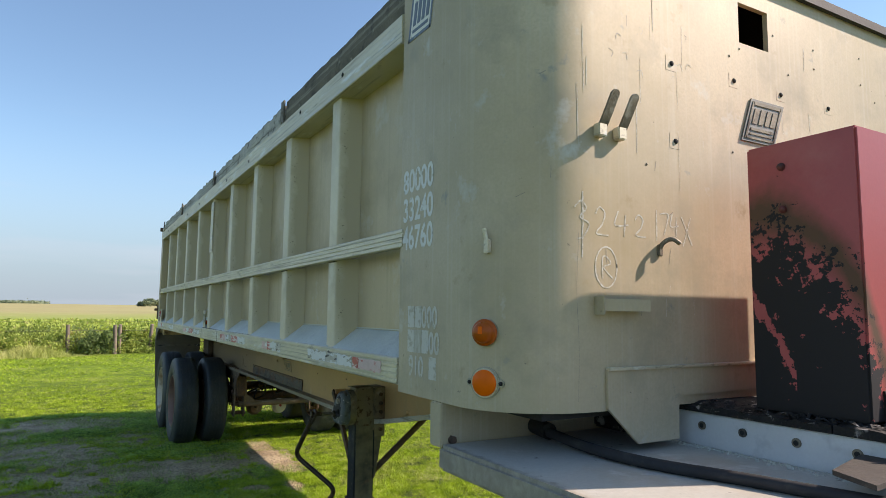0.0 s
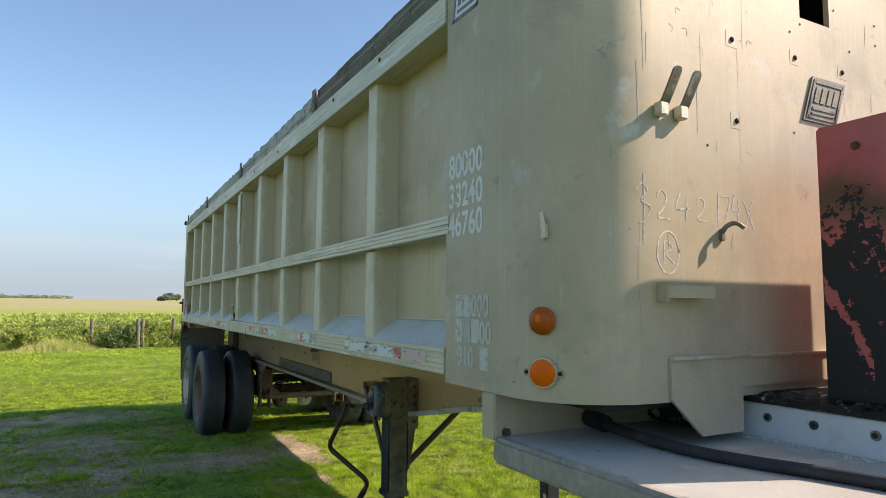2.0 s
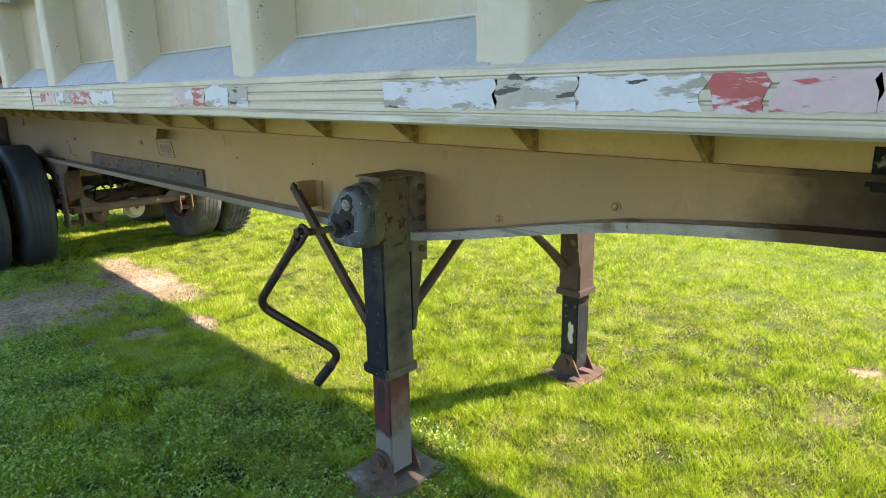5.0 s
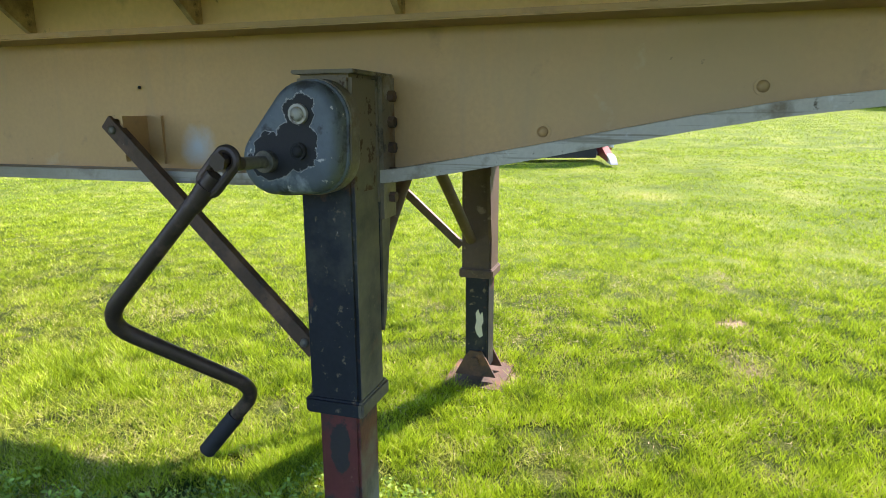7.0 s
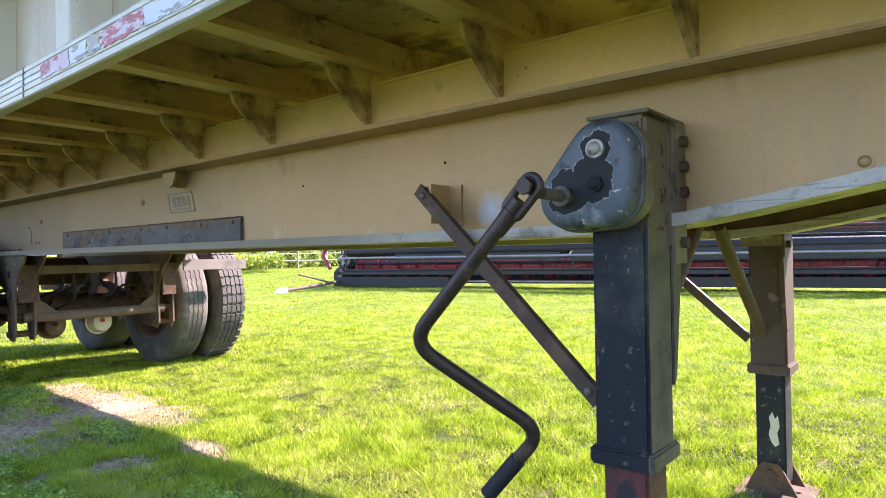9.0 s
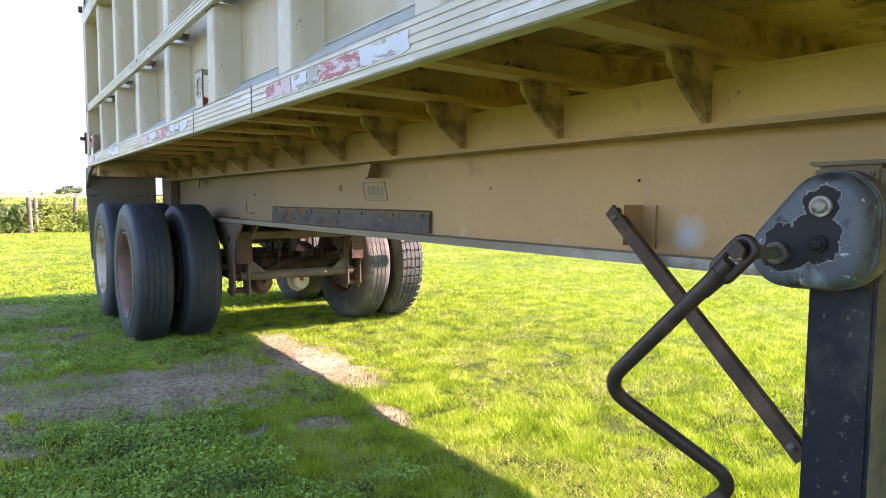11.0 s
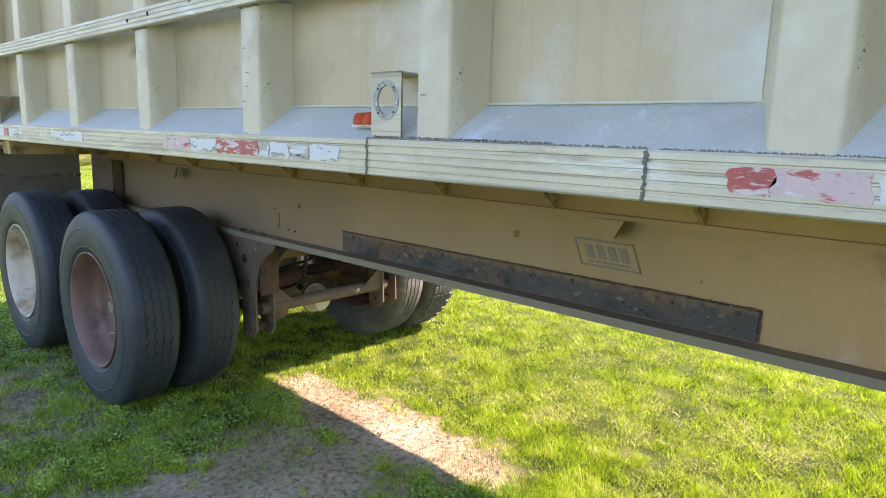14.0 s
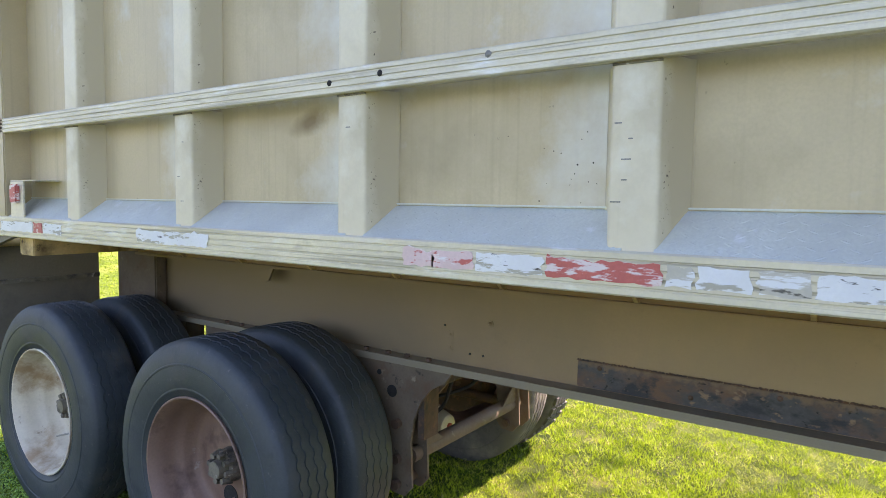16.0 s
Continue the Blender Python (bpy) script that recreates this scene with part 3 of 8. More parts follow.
GRASS = leafy("lawn_grass", (0.075, 0.165, 0.010), (0.54, 0.73, 0.042), 0.30, (0.62, 0.60, 0.22), scale=6.0)
CUT = leafy("cut_grass_blades", (0.26, 0.36, 0.05), (0.60, 0.65, 0.13), 0.25, (0.74, 0.66, 0.38), scale=2.0)
CLOVER = leafy("low_weed_leaves", (0.06, 0.15, 0.025), (0.40, 0.64, 0.13), 0.3, scale=5.0)
WEED = leafy("tall_weed_leaves", (0.15, 0.22, 0.04), (0.48, 0.56, 0.13), 0.4, (0.55, 0.46, 0.20), scale=0.9)
CORN = leafy("crop_leaves", (0.22, 0.32, 0.05), (0.50, 0.58, 0.12), 0.4, (0.56, 0.48, 0.20), scale=0.12)
# paler leaves, the air's haze over the distance put into their colour
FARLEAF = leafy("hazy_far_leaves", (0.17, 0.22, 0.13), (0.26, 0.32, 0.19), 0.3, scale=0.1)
LEAF = leafy("tree_leaves", (0.07, 0.115, 0.04), (0.27, 0.36, 0.12), 0.4, scale=0.22)

# ground: soil where the "soil" attribute says so, elsewhere thatch and green darkened for shade between the blades
GROUND = bpy.data.materials.new("lawn_soil")
GROUND.use_nodes = True
n, l = GROUND.node_tree.nodes, GROUND.node_tree.links
p = n["Principled BSDF"]
p.inputs["Roughness"].default_value = 0.95
p.inputs["Specular IOR Level"].default_value = 0.1
tcn = n.new("ShaderNodeTexCoord")


def gnoise(s, d=5.0):
    t = n.new("ShaderNodeTexNoise")
    t.inputs["Scale"].default_value, t.inputs["Detail"].default_value = s, d
    l.new(tcn.outputs["Object"], t.inputs["Vector"])
    return t.outputs["Fac"]


def gramp(v, *stops):
    r = n.new("ShaderNodeValToRGB")
    e = r.color_ramp.elements
    while len(e) < len(stops):
        e.new(0.5)
    for k, (pos, c) in enumerate(stops):
        e[k].position, e[k].color = pos, (*c, 1)
    l.new(v, r.inputs["Fac"])
    return r.outputs["Color"]


soil_a = gramp(gnoise(2.4, 10.0), (0.36, (0.30, 0.225, 0.14)), (0.50, (0.46, 0.36, 0.235)), (0.68, (0.54, 0.43, 0.29)))
soil_b = gramp(gnoise(34.0, 12.0), (0.34, (0.50, 0.47, 0.43)), (0.48, (0.94, 0.93, 0.91)), (0.66, (1.22, 1.21, 1.18)))
msoil = n.new("ShaderNodeMixRGB")
msoil.blend_type, msoil.inputs["Fac"].default_value = "MULTIPLY", 1.0
l.new(soil_a, msoil.inputs["Color1"])
l.new(soil_b, msoil.inputs["Color2"])
soil_c = msoil.outputs[0]
# dark stops stand for the shade deep between the blades
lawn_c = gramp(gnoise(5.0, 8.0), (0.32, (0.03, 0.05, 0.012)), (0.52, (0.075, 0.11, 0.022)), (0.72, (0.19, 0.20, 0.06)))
far_c = gramp(gnoise(0.02, 6.0), (0.35, (0.20, 0.24, 0.05)), (0.55, (0.34, 0.31, 0.10)), (0.7, (0.42, 0.35, 0.14)))
a_soil, a_far = n.new("ShaderNodeAttribute"), n.new("ShaderNodeAttribute")
a_soil.attribute_name, a_far.attribute_name = "soil", "field"
m1, m2 = n.new("ShaderNodeMixRGB"), n.new("ShaderNodeMixRGB")
l.new(a_soil.outputs["Fac"], m1.inputs["Fac"])
l.new(lawn_c, m1.inputs["Color1"])
l.new(soil_c, m1.inputs["Color2"])
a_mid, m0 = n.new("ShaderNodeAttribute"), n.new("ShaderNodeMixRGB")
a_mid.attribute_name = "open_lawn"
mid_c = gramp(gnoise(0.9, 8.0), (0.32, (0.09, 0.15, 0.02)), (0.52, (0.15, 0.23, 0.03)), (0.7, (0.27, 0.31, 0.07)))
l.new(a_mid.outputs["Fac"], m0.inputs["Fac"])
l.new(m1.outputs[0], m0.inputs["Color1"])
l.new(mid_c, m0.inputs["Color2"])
l.new(a_far.outputs["Fac"], m2.inputs["Fac"])
l.new(m0.outputs[0], m2.inputs["Color1"])
l.new(far_c, m2.inputs["Color2"])
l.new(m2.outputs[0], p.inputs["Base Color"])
bn = n.new("ShaderNodeBump")
bn.inputs["Strength"].default_value, bn.inputs["Distance"].default_value = 0.9, 0.02
l.new(gnoise(110.0, 8.0), bn.inputs["Height"])
l.new(bn.outputs["Normal"], p.inputs["Normal"])


# ---- mesh helpers ----
WORLD = {}
SMOOTH = radians(35)


def thing(name, loc, label, category, group="", kind=""):
    ob = new(name)
    ob.empty_display_size = 0.2
    ob.location = loc
    WORLD[ob] = Matrix.Translation(loc)
    return tagged(ob, label, category, group, kind)


def finish(ob, bm, material, smooth=True):
    bm.normal_update()
    bm.to_mesh(ob.data)
    bm.free()
    ob.data.materials.append(material)
    if smooth:
        ob.data.shade_smooth()
        ob.data.set_sharp_from_angle(angle=SMOOTH)


def part(name, bm, material, parent=None, label="", kind=""):
    ob = new(name, bpy.data.meshes.new(name))
    finish(ob, bm, material)
    WORLD[ob] = Matrix()
    if parent is not None:
        ob.parent = parent
        ob.matrix_parent_inverse = WORLD[parent].inverted()
    if label:
        ob["label"] = label
    if kind:
        ob["kind"] = kind
    return ob


def shared(name, mesh, parent, m):
    """One more piece on a mesh that is there already, at the pose m in the world."""
    ob = new(name, mesh)
    ob.parent = parent
    ob.matrix_parent_inverse = WORLD[parent].inverted()
    ob.matrix_basis = m
    WORLD[ob] = m
    return ob


def box(bm, x0, x1, y0, y1, z0, z1, bev=0.0):
    v = [bm.verts.new(c) for c in ((x0, y0, z0), (x1, y0, z0), (x1, y1, z0), (x0, y1, z0), (x0, y0, z1), (x1, y0, z1), (x1, y1, z1), (x0, y1, z1))]
    f = [bm.faces.new([v[i] for i in q]) for q in ((3, 2, 1, 0), (4, 5, 6, 7), (0, 1, 5, 4), (1, 2, 6, 5), (2, 3, 7, 6), (3, 0, 4, 7))]
    if bev:
        bmesh.ops.bevel(bm, geom=list({e for q in f for e in q.edges}), offset=bev, segments=2, affect="EDGES", clamp_overlap=True)
    return bm


def prism(bm, poly, a, b, axis="x"):
    """A flat outline drawn across the axis (the other two coordinates in order) and given depth from a to b."""
    def at(u, v, w):
        return {"x": (w, u, v), "y": (u, w, v), "z": (u, v, w)}[axis]
    lo, hi = [bm.verts.new(at(u, v, a)) for u, v in poly], [bm.verts.new(at(u, v, b)) for u, v in poly]
    k = len(poly)
    faces = [bm.faces.new(lo[::-1]), bm.faces.new(hi)] + [bm.faces.new((lo[i], lo[(i + 1) % k], hi[(i + 1) % k], hi[i])) for i in range(k)]
    bmesh.ops.recalc_face_normals(bm, faces=faces)
    return bm


def rod(bm, a, b, r, seg=14, r2=None, cap=True):
    a, b = Vector(a), Vector(b)
    d = (b - a).normalized()
    u = d.orthogonal().normalized()
    w = d.cross(u)
    r2 = r if r2 is None else r2
    ring = [[bm.verts.new(c + (u * math.cos(t) + w * math.sin(t)) * q) for t in (2 * math.pi * i / seg for i in range(seg))] for c, q in ((a, r), (b, r2))]
    for i in range(seg):
        bm.faces.new((ring[0][i], ring[0][(i + 1) % seg], ring[1][(i + 1) % seg], ring[1][i]))
    if cap:
        bm.faces.new(ring[0][::-1]), bm.faces.new(ring[1])
    return bm


def tube(bm, pts, r, seg=12, bend=0.05, steps=5):
    """A round bar through the points, its corners bent to a radius."""
    pts = [Vector(q) for q in pts]
    line = [pts[0]]
    for i in range(1, len(pts) - 1):
        p0, p1, p2 = pts[i - 1], pts[i], pts[i + 1]
        a, b = p1 + (p0 - p1).normalized() * min(bend, (p0 - p1).length / 2), p1 + (p2 - p1).normalized() * min(bend, (p2 - p1).length / 2)
        for k in range(steps + 1):
            t = k / steps
            line.append(a * (1 - t) ** 2 + p1 * 2 * t * (1 - t) + b * t * t)
    line.append(pts[-1])
    u, rings = None, []
    for i, c in enumerate(line):
        d = (line[min(i + 1, len(line) - 1)] - line[max(i - 1, 0)]).normalized()
        u = d.orthogonal().normalized() if u is None else (u - d * u.dot(d)).normalized()
        w = d.cross(u)
        rr = r(i / (len(line) - 1)) if callable(r) else r
        rings.append([bm.verts.new(c + (u * math.cos(t) + w * math.sin(t)) * rr) for t in (2 * math.pi * k / seg for k in range(seg))])
    for a, b in zip(rings, rings[1:]):
        for k in range(seg):
            bm.faces.new((a[k], a[(k + 1) % seg], b[(k + 1) % seg], b[k]))
    bm.faces.new(rings[0][::-1]), bm.faces.new(rings[-1])
    return bm


def lathe(bm, prof, centre, seg=64, wobble=None):
    """Turns a profile of (x, radius) about an axis along x through the centre (y, z)."""
    rings = []
    for k in range(seg):
        t = 2 * math.pi * k / seg
        rings.append([bm.verts.new((x + (wobble(j, k) if wobble else 0), centre[0] + r * math.cos(t), centre[1] + r * math.sin(t))) for j, (x, r) in enumerate(prof)])
    for k in range(seg):
        a, b = rings[k], rings[(k + 1) % seg]
        for j in range(len(prof) - 1):
            bm.faces.new((a[j], a[j + 1], b[j + 1], b[j]))
    bmesh.ops.recalc_face_normals(bm, faces=bm.faces[:])
    return bm


def dome(bm, centre, normal, r, h, seg=24, rings=6):
    """A shallow cap on a flat base, for lenses and bolt heads."""
    n_ = Vector(normal).normalized()
    u = n_.orthogonal().normalized()
    w = n_.cross(u)
    c = Vector(centre)
    rows = []
    for k in range(rings):
        a = math.pi / 2 * k / rings
        rows.append([bm.verts.new(c + (u * math.cos(t) + w * math.sin(t)) * r * math.cos(a) + n_ * h * math.sin(a)) for t in (2 * math.pi * i / seg for i in range(seg))])
    top = bm.verts.new(c + n_ * h)
    for a, b in zip(rows, rows[1:]):
        for i in range(seg):
            bm.faces.new((a[i], a[(i + 1) % seg], b[(i + 1) % seg], b[i]))
    for i in range(seg):
        bm.faces.new((rows[-1][i], rows[-1][(i + 1) % seg], top))
    return bm


def raw_mesh(name, verts, tris, material, kind="stuff"):
    """Many small triangles as one object."""
    me = bpy.data.meshes.new(name)
    me.vertices.add(len(verts))
    me.vertices.foreach_set("co", np.asarray(verts, dtype=np.float32).ravel())
    me.loops.add(len(tris) * 3)
    me.loops.foreach_set("vertex_index", np.asarray(tris, dtype=np.int32).ravel())
    me.polygons.add(len(tris))
    me.polygons.foreach_set("loop_start", np.arange(len(tris), dtype=np.int32) * 3)
    me.update(calc_edges=True)
    me.materials.append(material)
    ob = new(name, me)
    WORLD[ob] = Matrix()
    if kind:
        ob["kind"] = kind
    return ob


def text_bm(s, size, place, squeeze=1.0):
    """Letters of the built-in font as a thin mesh; place(u, v) gives the point on the surface."""
    cu = bpy.data.curves.new("letters", "FONT")
    cu.body, cu.size, cu.offset = s, size, size * 0.022
    tmp = new("letters", cu)
    bpy.context.view_layer.update()
    me = tmp.evaluated_get(bpy.context.evaluated_depsgraph_get()).to_mesh()
    bm = bmesh.new()
    bm.from_mesh(me)
    bpy.data.objects.remove(tmp)
    for v in bm.verts:
        v.co = Vector(place(v.co.x * squeeze, v.co.y))
    return bm


# ---- shape of the ground ----
_lat = np.random.RandomState(7).rand(256, 256)


def vnoise(x, y):
    x, y = np.asarray(x, float), np.asarray(y, float)
    xi, yi = np.floor(x).astype(int), np.floor(y).astype(int)
    fx, fy = x - xi, y - yi
    fx, fy = fx * fx * (3 - 2 * fx), fy * fy * (3 - 2 * fy)
    def g(a, b):
        return _lat[a % 256, b % 256]
    return (g(xi, yi) * (1 - fx) + g(xi + 1, yi) * fx) * (1 - fy) + (g(xi, yi + 1) * (1 - fx) + g(xi + 1, yi + 1) * fx) * fy


def fbm(x, y, s, o=4):
    return sum(vnoise(x * s * 2 ** k + 17 * k, y * s * 2 ** k + 31 * k) * 0.5 ** (k + 1) for k in range(o)) / (1 - 0.5 ** o)


def ground_z(x, y):
    x, y = np.asarray(x, float), np.asarray(y, float)
    d = np.hypot(x - 2, y - 5)
    z = 0.0075 * np.maximum(0, d - 8) + 0.03 * np.clip((y - 5) / 4, 0, 1) - 0.005
    z = np.minimum(z, 14 + 0 * z)
    z = z + 0.030 * np.clip(x - 21, 0, 60) * np.clip((32 - y) / 14, 0, 1) * np.clip((y + 60) / 30, 0, 1)     # the lawn rises to the shelter belt
    return z + (fbm(x, y, 0.5) - 0.5) * 0.05 + (fbm(x + 9, y, 3.0, 3) - 0.5) * 0.02


def soil_at(x, y):
    """How bare the ground is, 0 to 1."""
    x, y = np.asarray(x, float), np.asarray(y, float)
    n1, n2 = fbm(x, y, 1.3, 5), fbm(x + 50, y, 4.0, 4)
    s = np.zeros_like(x)
    for cx, cy, rx, ry, w in ((1.25, 7.55, 0.85, 0.62, 1.25), (0.35, 7.75, 0.6, 0.4, 0.85), (0.0, 10.9, 1.1, 0.75, 1.0), (-0.9, 10.6, 1.0, 0.9, 0.9),
                              (-0.5, 8.3, 0.7, 0.8, 0.6), (1.6, 6.62, 0.16, 0.13, 1.2), (1.93, 6.55, 0.10, 0.22, 1.2), (1.25, 6.66, 0.15, 0.1, 1.0), (-0.25, 5.8, 0.85, 0.75, 0.92),
                              (-0.1, 6.9, 0.75, 0.5, 0.88), (2.91, 4.33, 0.2, 0.17, 1.0), (0.8, 9.6, 0.4, 0.5, 0.65), (2.0, 7.65, 0.30, 0.75, 1.35), (2.05, 8.35, 0.16, 0.35, 1.0), (1.7, 5.35, 0.12, 0.1, 0.9),
                              (5.0, 3.2, 0.5, 0.16, 0.42), (3.7, 3.25, 0.7, 0.12, 0.42), (7.2, 3.9, 0.9, 0.3, 0.25), (-0.3, 8.4, 1.5, 2.7, 0.78), (1.68, 4.345, 0.21, 0.19, 1.0), (1.0, 9.7, 0.9, 0.8, 0.55)):
        s = np.maximum(s, w * np.exp(-(((x - cx) / rx) ** 2 + ((y - cy) / ry) ** 2) ** 1.5))
    v = s + (n1 - 0.5) * 0.9 + (n2 - 0.5) * 0.35 - 0.52
    return np.clip(v * 1.9 + 0.5 + (fbm(x + 5, y, 11.0, 4) - 0.5) * 2.2, 0, 1) * np.clip(s * 4 - 0.3, 0, 1)


def lawn_edge(x):
    """The line along which the mown lawn ends, towards the fields."""
    return 24.5 + 0.06 * np.asarray(x, float) + 0.018 * np.maximum(0, np.asarray(x, float)) ** 2


# ---- ground, one sheet to the horizon ----
def spread(a, b, step, far, grow=1.16):
    inner = list(np.arange(a, b + step / 2, step))
    up, down, s = [inner[-1]], [inner[0]], step
    while up[-1] < far or down[-1] > -far:
        s = s * grow
        up.append(up[-1] + s), down.append(down[-1] - s)
    return np.array(down[:0:-1] + inner + up[1:])


gx, gy = spread(-2.4, 4.6, 0.06, 3500), spread(2.4, 12.6, 0.06, 3500)
GX, GY = np.meshgrid(gx, gy)
GZ = ground_z(GX, GY)
nx, ny = len(gx), len(gy)
idx = np.arange(nx * ny).reshape(ny, nx)
a, b, c, d = idx[:-1, :-1].ravel(), idx[:-1, 1:].ravel(), idx[1:, 1:].ravel(), idx[1:, :-1].ravel()
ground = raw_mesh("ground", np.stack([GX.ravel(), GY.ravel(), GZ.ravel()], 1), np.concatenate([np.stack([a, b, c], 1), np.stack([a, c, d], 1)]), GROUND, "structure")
ground.data.shade_smooth()
tagged(ground, "mown green lawn with bare grey-brown soil patches", "ground")
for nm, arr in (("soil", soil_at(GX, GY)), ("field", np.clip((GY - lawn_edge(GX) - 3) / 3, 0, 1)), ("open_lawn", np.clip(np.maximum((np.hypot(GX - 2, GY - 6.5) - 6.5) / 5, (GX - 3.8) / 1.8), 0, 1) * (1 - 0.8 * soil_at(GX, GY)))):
    at_ = ground.data.attributes.new(nm, "FLOAT", "POINT")
    at_.data.foreach_set("value", arr.ravel().astype(np.float32))


def blades(name, px, py, h, w, material, rs, lean=0.5, label="", category="grass", fine=False):
    k = len(px)
    pz = ground_z(px, py)
    t = rs.rand(k) * 2 * np.pi
    ux, uy = np.cos(t), np.sin(t)
    dt = rs.rand(k) * 2 * np.pi
    ln = lean * (0.3 + rs.rand(k)) * h
    dx, dy = np.cos(dt) * ln, np.sin(dt) * ln
    if fine:
        V = np.stack([np.stack([px - ux * w * 0.5, py - uy * w * 0.5, pz - 0.005], 1), np.stack([px + ux * w * 0.5, py + uy * w * 0.5, pz - 0.005], 1), np.stack([px + dx, py + dy, pz + h], 1)], 1)
        return tagged(raw_mesh(name, V.reshape(-1, 3), np.arange(k * 3).reshape(k, 3), material), label, category)
    V = np.zeros((k, 5, 3), np.float32)
    for j, (s, f, up) in enumerate(((-1, 0.0, -0.01), (1, 0.0, -0.01), (-0.8, 0.4, 0.62), (0.8, 0.4, 0.62), (0, 1.0, 1.0))):
        V[:, j, 0] = px + ux * w * s * 0.5 + dx * f
        V[:, j, 1] = py + uy * w * s * 0.5 + dy * f
        V[:, j, 2] = pz + (h * up if up > 0 else up)
    base = (np.arange(k) * 5)[:, None]
    T = np.concatenate([base + np.array([[0, 1, 3]]), base + np.array([[0, 3, 2]]), base + np.array([[2, 3, 4]])])
    return tagged(raw_mesh(name, V.reshape(-1, 3), T, material), label, category)


rs = np.random.RandomState(11)


def scatter(k, x0, x1, y0, y1, keep=None):
    px, py = x0 + rs.rand(k) * (x1 - x0), y0 + rs.rand(k) * (y1 - y0)
    m = rs.rand(k) > soil_at(px, py) * 1.0
    m &= (0.1 + 0.75 * fbm(px, py, 2.2, 3) + 0.75 * fbm(px + 20, py, 9.0, 2)) > 0.35 + rs.rand(k) * 0.75
    if keep is not None:
        m &= keep(px, py)
    return px[m], py[m]


LAWN_LABEL = "short mown lawn grass, bright green with dry stalks"


def around(k, cx, cy, r0, r1, a0, a1):
    """Points that thin out evenly with the distance from a place on the lawn, gathered in tufts."""
    r, t = r0 * (r1 / r0) ** rs.rand(k), np.radians(a0 + (a1 - a0) * rs.rand(k))
    x, y = cx + r * np.cos(t), cy + r * np.sin(t)
    m = (rs.rand(k) > soil_at(x, y)) & (y < lawn_edge(x))
    x, y, r = x[m], y[m], r[m]
    tuft = 0.55 * fbm(x + 20, y, 12.0, 2) + 0.45 * fbm(x, y + 9, 4.0, 2)
    m = tuft > 0.22 + 0.32 * rs.rand(len(x))
    return x[m], y[m], r[m], tuft[m]


# upright tufts, and in thin spots pale cut blades lying flat between them
for k, cx, cy, r0, r1, a0, a1 in ((1480000, 0.6, 3.8, 0.5, 21.0, -50, 125), (780000, 0.7, 7.0, 0.5, 8.0, -60, 170)):
    px, py, pr, tuft = around(k, cx, cy, r0, r1, a0, a1)
    pr = np.maximum(pr, 1.4)
    thin = 0.5 * fbm(px + 50, py, 1.3, 3) + 0.5 * fbm(px + 33, py, 6.5, 3)
    cut = (thin < 0.40 + 0.18 * rs.rand(len(px)) - 0.05) & (px > 1.3) & (rs.rand(len(px)) > 0.2)
    q = ~cut
    hh = (0.010 + 0.026 * rs.rand(q.sum()) ** 1.3) * (0.25 + 1.5 * tuft[q]) * (0.65 + 0.7 * fbm(px[q], py[q], 0.8, 2))
    blades("lawn_grass", px[q], py[q], hh, 0.0028 + 0.0010 * pr[q] * (0.6 + 0.8 * rs.rand(q.sum())), GRASS, rs, 1.05, LAWN_LABEL, fine=True)
    blades("cut_grass", px[cut], py[cut], 0.005 + 0.016 * rs.rand(cut.sum()), 0.0022 + 0.0009 * pr[cut] * (0.7 + 0.6 * rs.rand(cut.sum())), CUT, rs, 2.4, "thin bleached grass lying flat on the lawn", fine=True)
px, py = scatter(300000, -8, 60, -14.0, 34.0, lambda x, y: (np.hypot(x - 0.6, y - 3.8) > 17) & (y < lawn_edge(x)) & (y > -0.35 * x))
blades("lawn_grass", px, py, 0.025 + 0.035 * rs.rand(len(px)), 0.018 + 0.02 * rs.rand(len(px)), GRASS, rs, 0.9, LAWN_LABEL, fine=True)


def leaves(centres, size, rs_, flat=0.5):
    """Two-triangle leaves at the given points, turned at random."""
    k = len(centres)
    u = rs_.randn(k, 3)
    u[:, 2] *= flat
    u /= np.linalg.norm(u, axis=1, keepdims=True)
    w = np.cross(u, rs_.randn(k, 3))
    w /= np.linalg.norm(w, axis=1, keepdims=True)
    s = (np.asarray(size) * (0.6 + 0.8 * rs_.rand(k)))[:, None]
    V = np.stack([centres - u * s, centres + w * s * 0.45, centres + u * s, centres - w * s * 0.45], 1).astype(np.float32)
    base = (np.arange(k) * 4)[:, None]
    return V.reshape(-1, 3), np.concatenate([base + np.array([[0, 1, 2]]), base + np.array([[0, 2, 3]])])


# clover and broad low weeds, thickest in the shade of the trailer
k = 420000
px, py = -1.4 + rs.rand(k) * 4.0, 3.2 + rs.rand(k) * 8.6
m = (soil_at(px, py) < 0.4) & (px < 1.55 + 0.7 * fbm(px, py, 2.5, 3) - 0.3 * np.clip((4.2 - py) / 0.5, 0, 1)) & (fbm(px + 30, py, 1.1, 4) > 0.36 - 0.22 * np.clip((5.6 - py) / 0.8, 0, 1) + 0.42 * np.clip((px - 1.75) / 0.5, 0, 1)) & (rs.rand(k) > 0.15)
px, py = px[m], py[m]
V, T = leaves(np.stack([px, py, ground_z(px, py) + 0.006 + 0.045 * rs.rand(len(px)) * (0.2 + 1.4 * fbm(px, py, 3.0, 3))], 1), 0.0088, rs, 0.45)
tagged(raw_mesh("clover", V, T, CLOVER), "dark green clover and broad low weeds", "weeds")
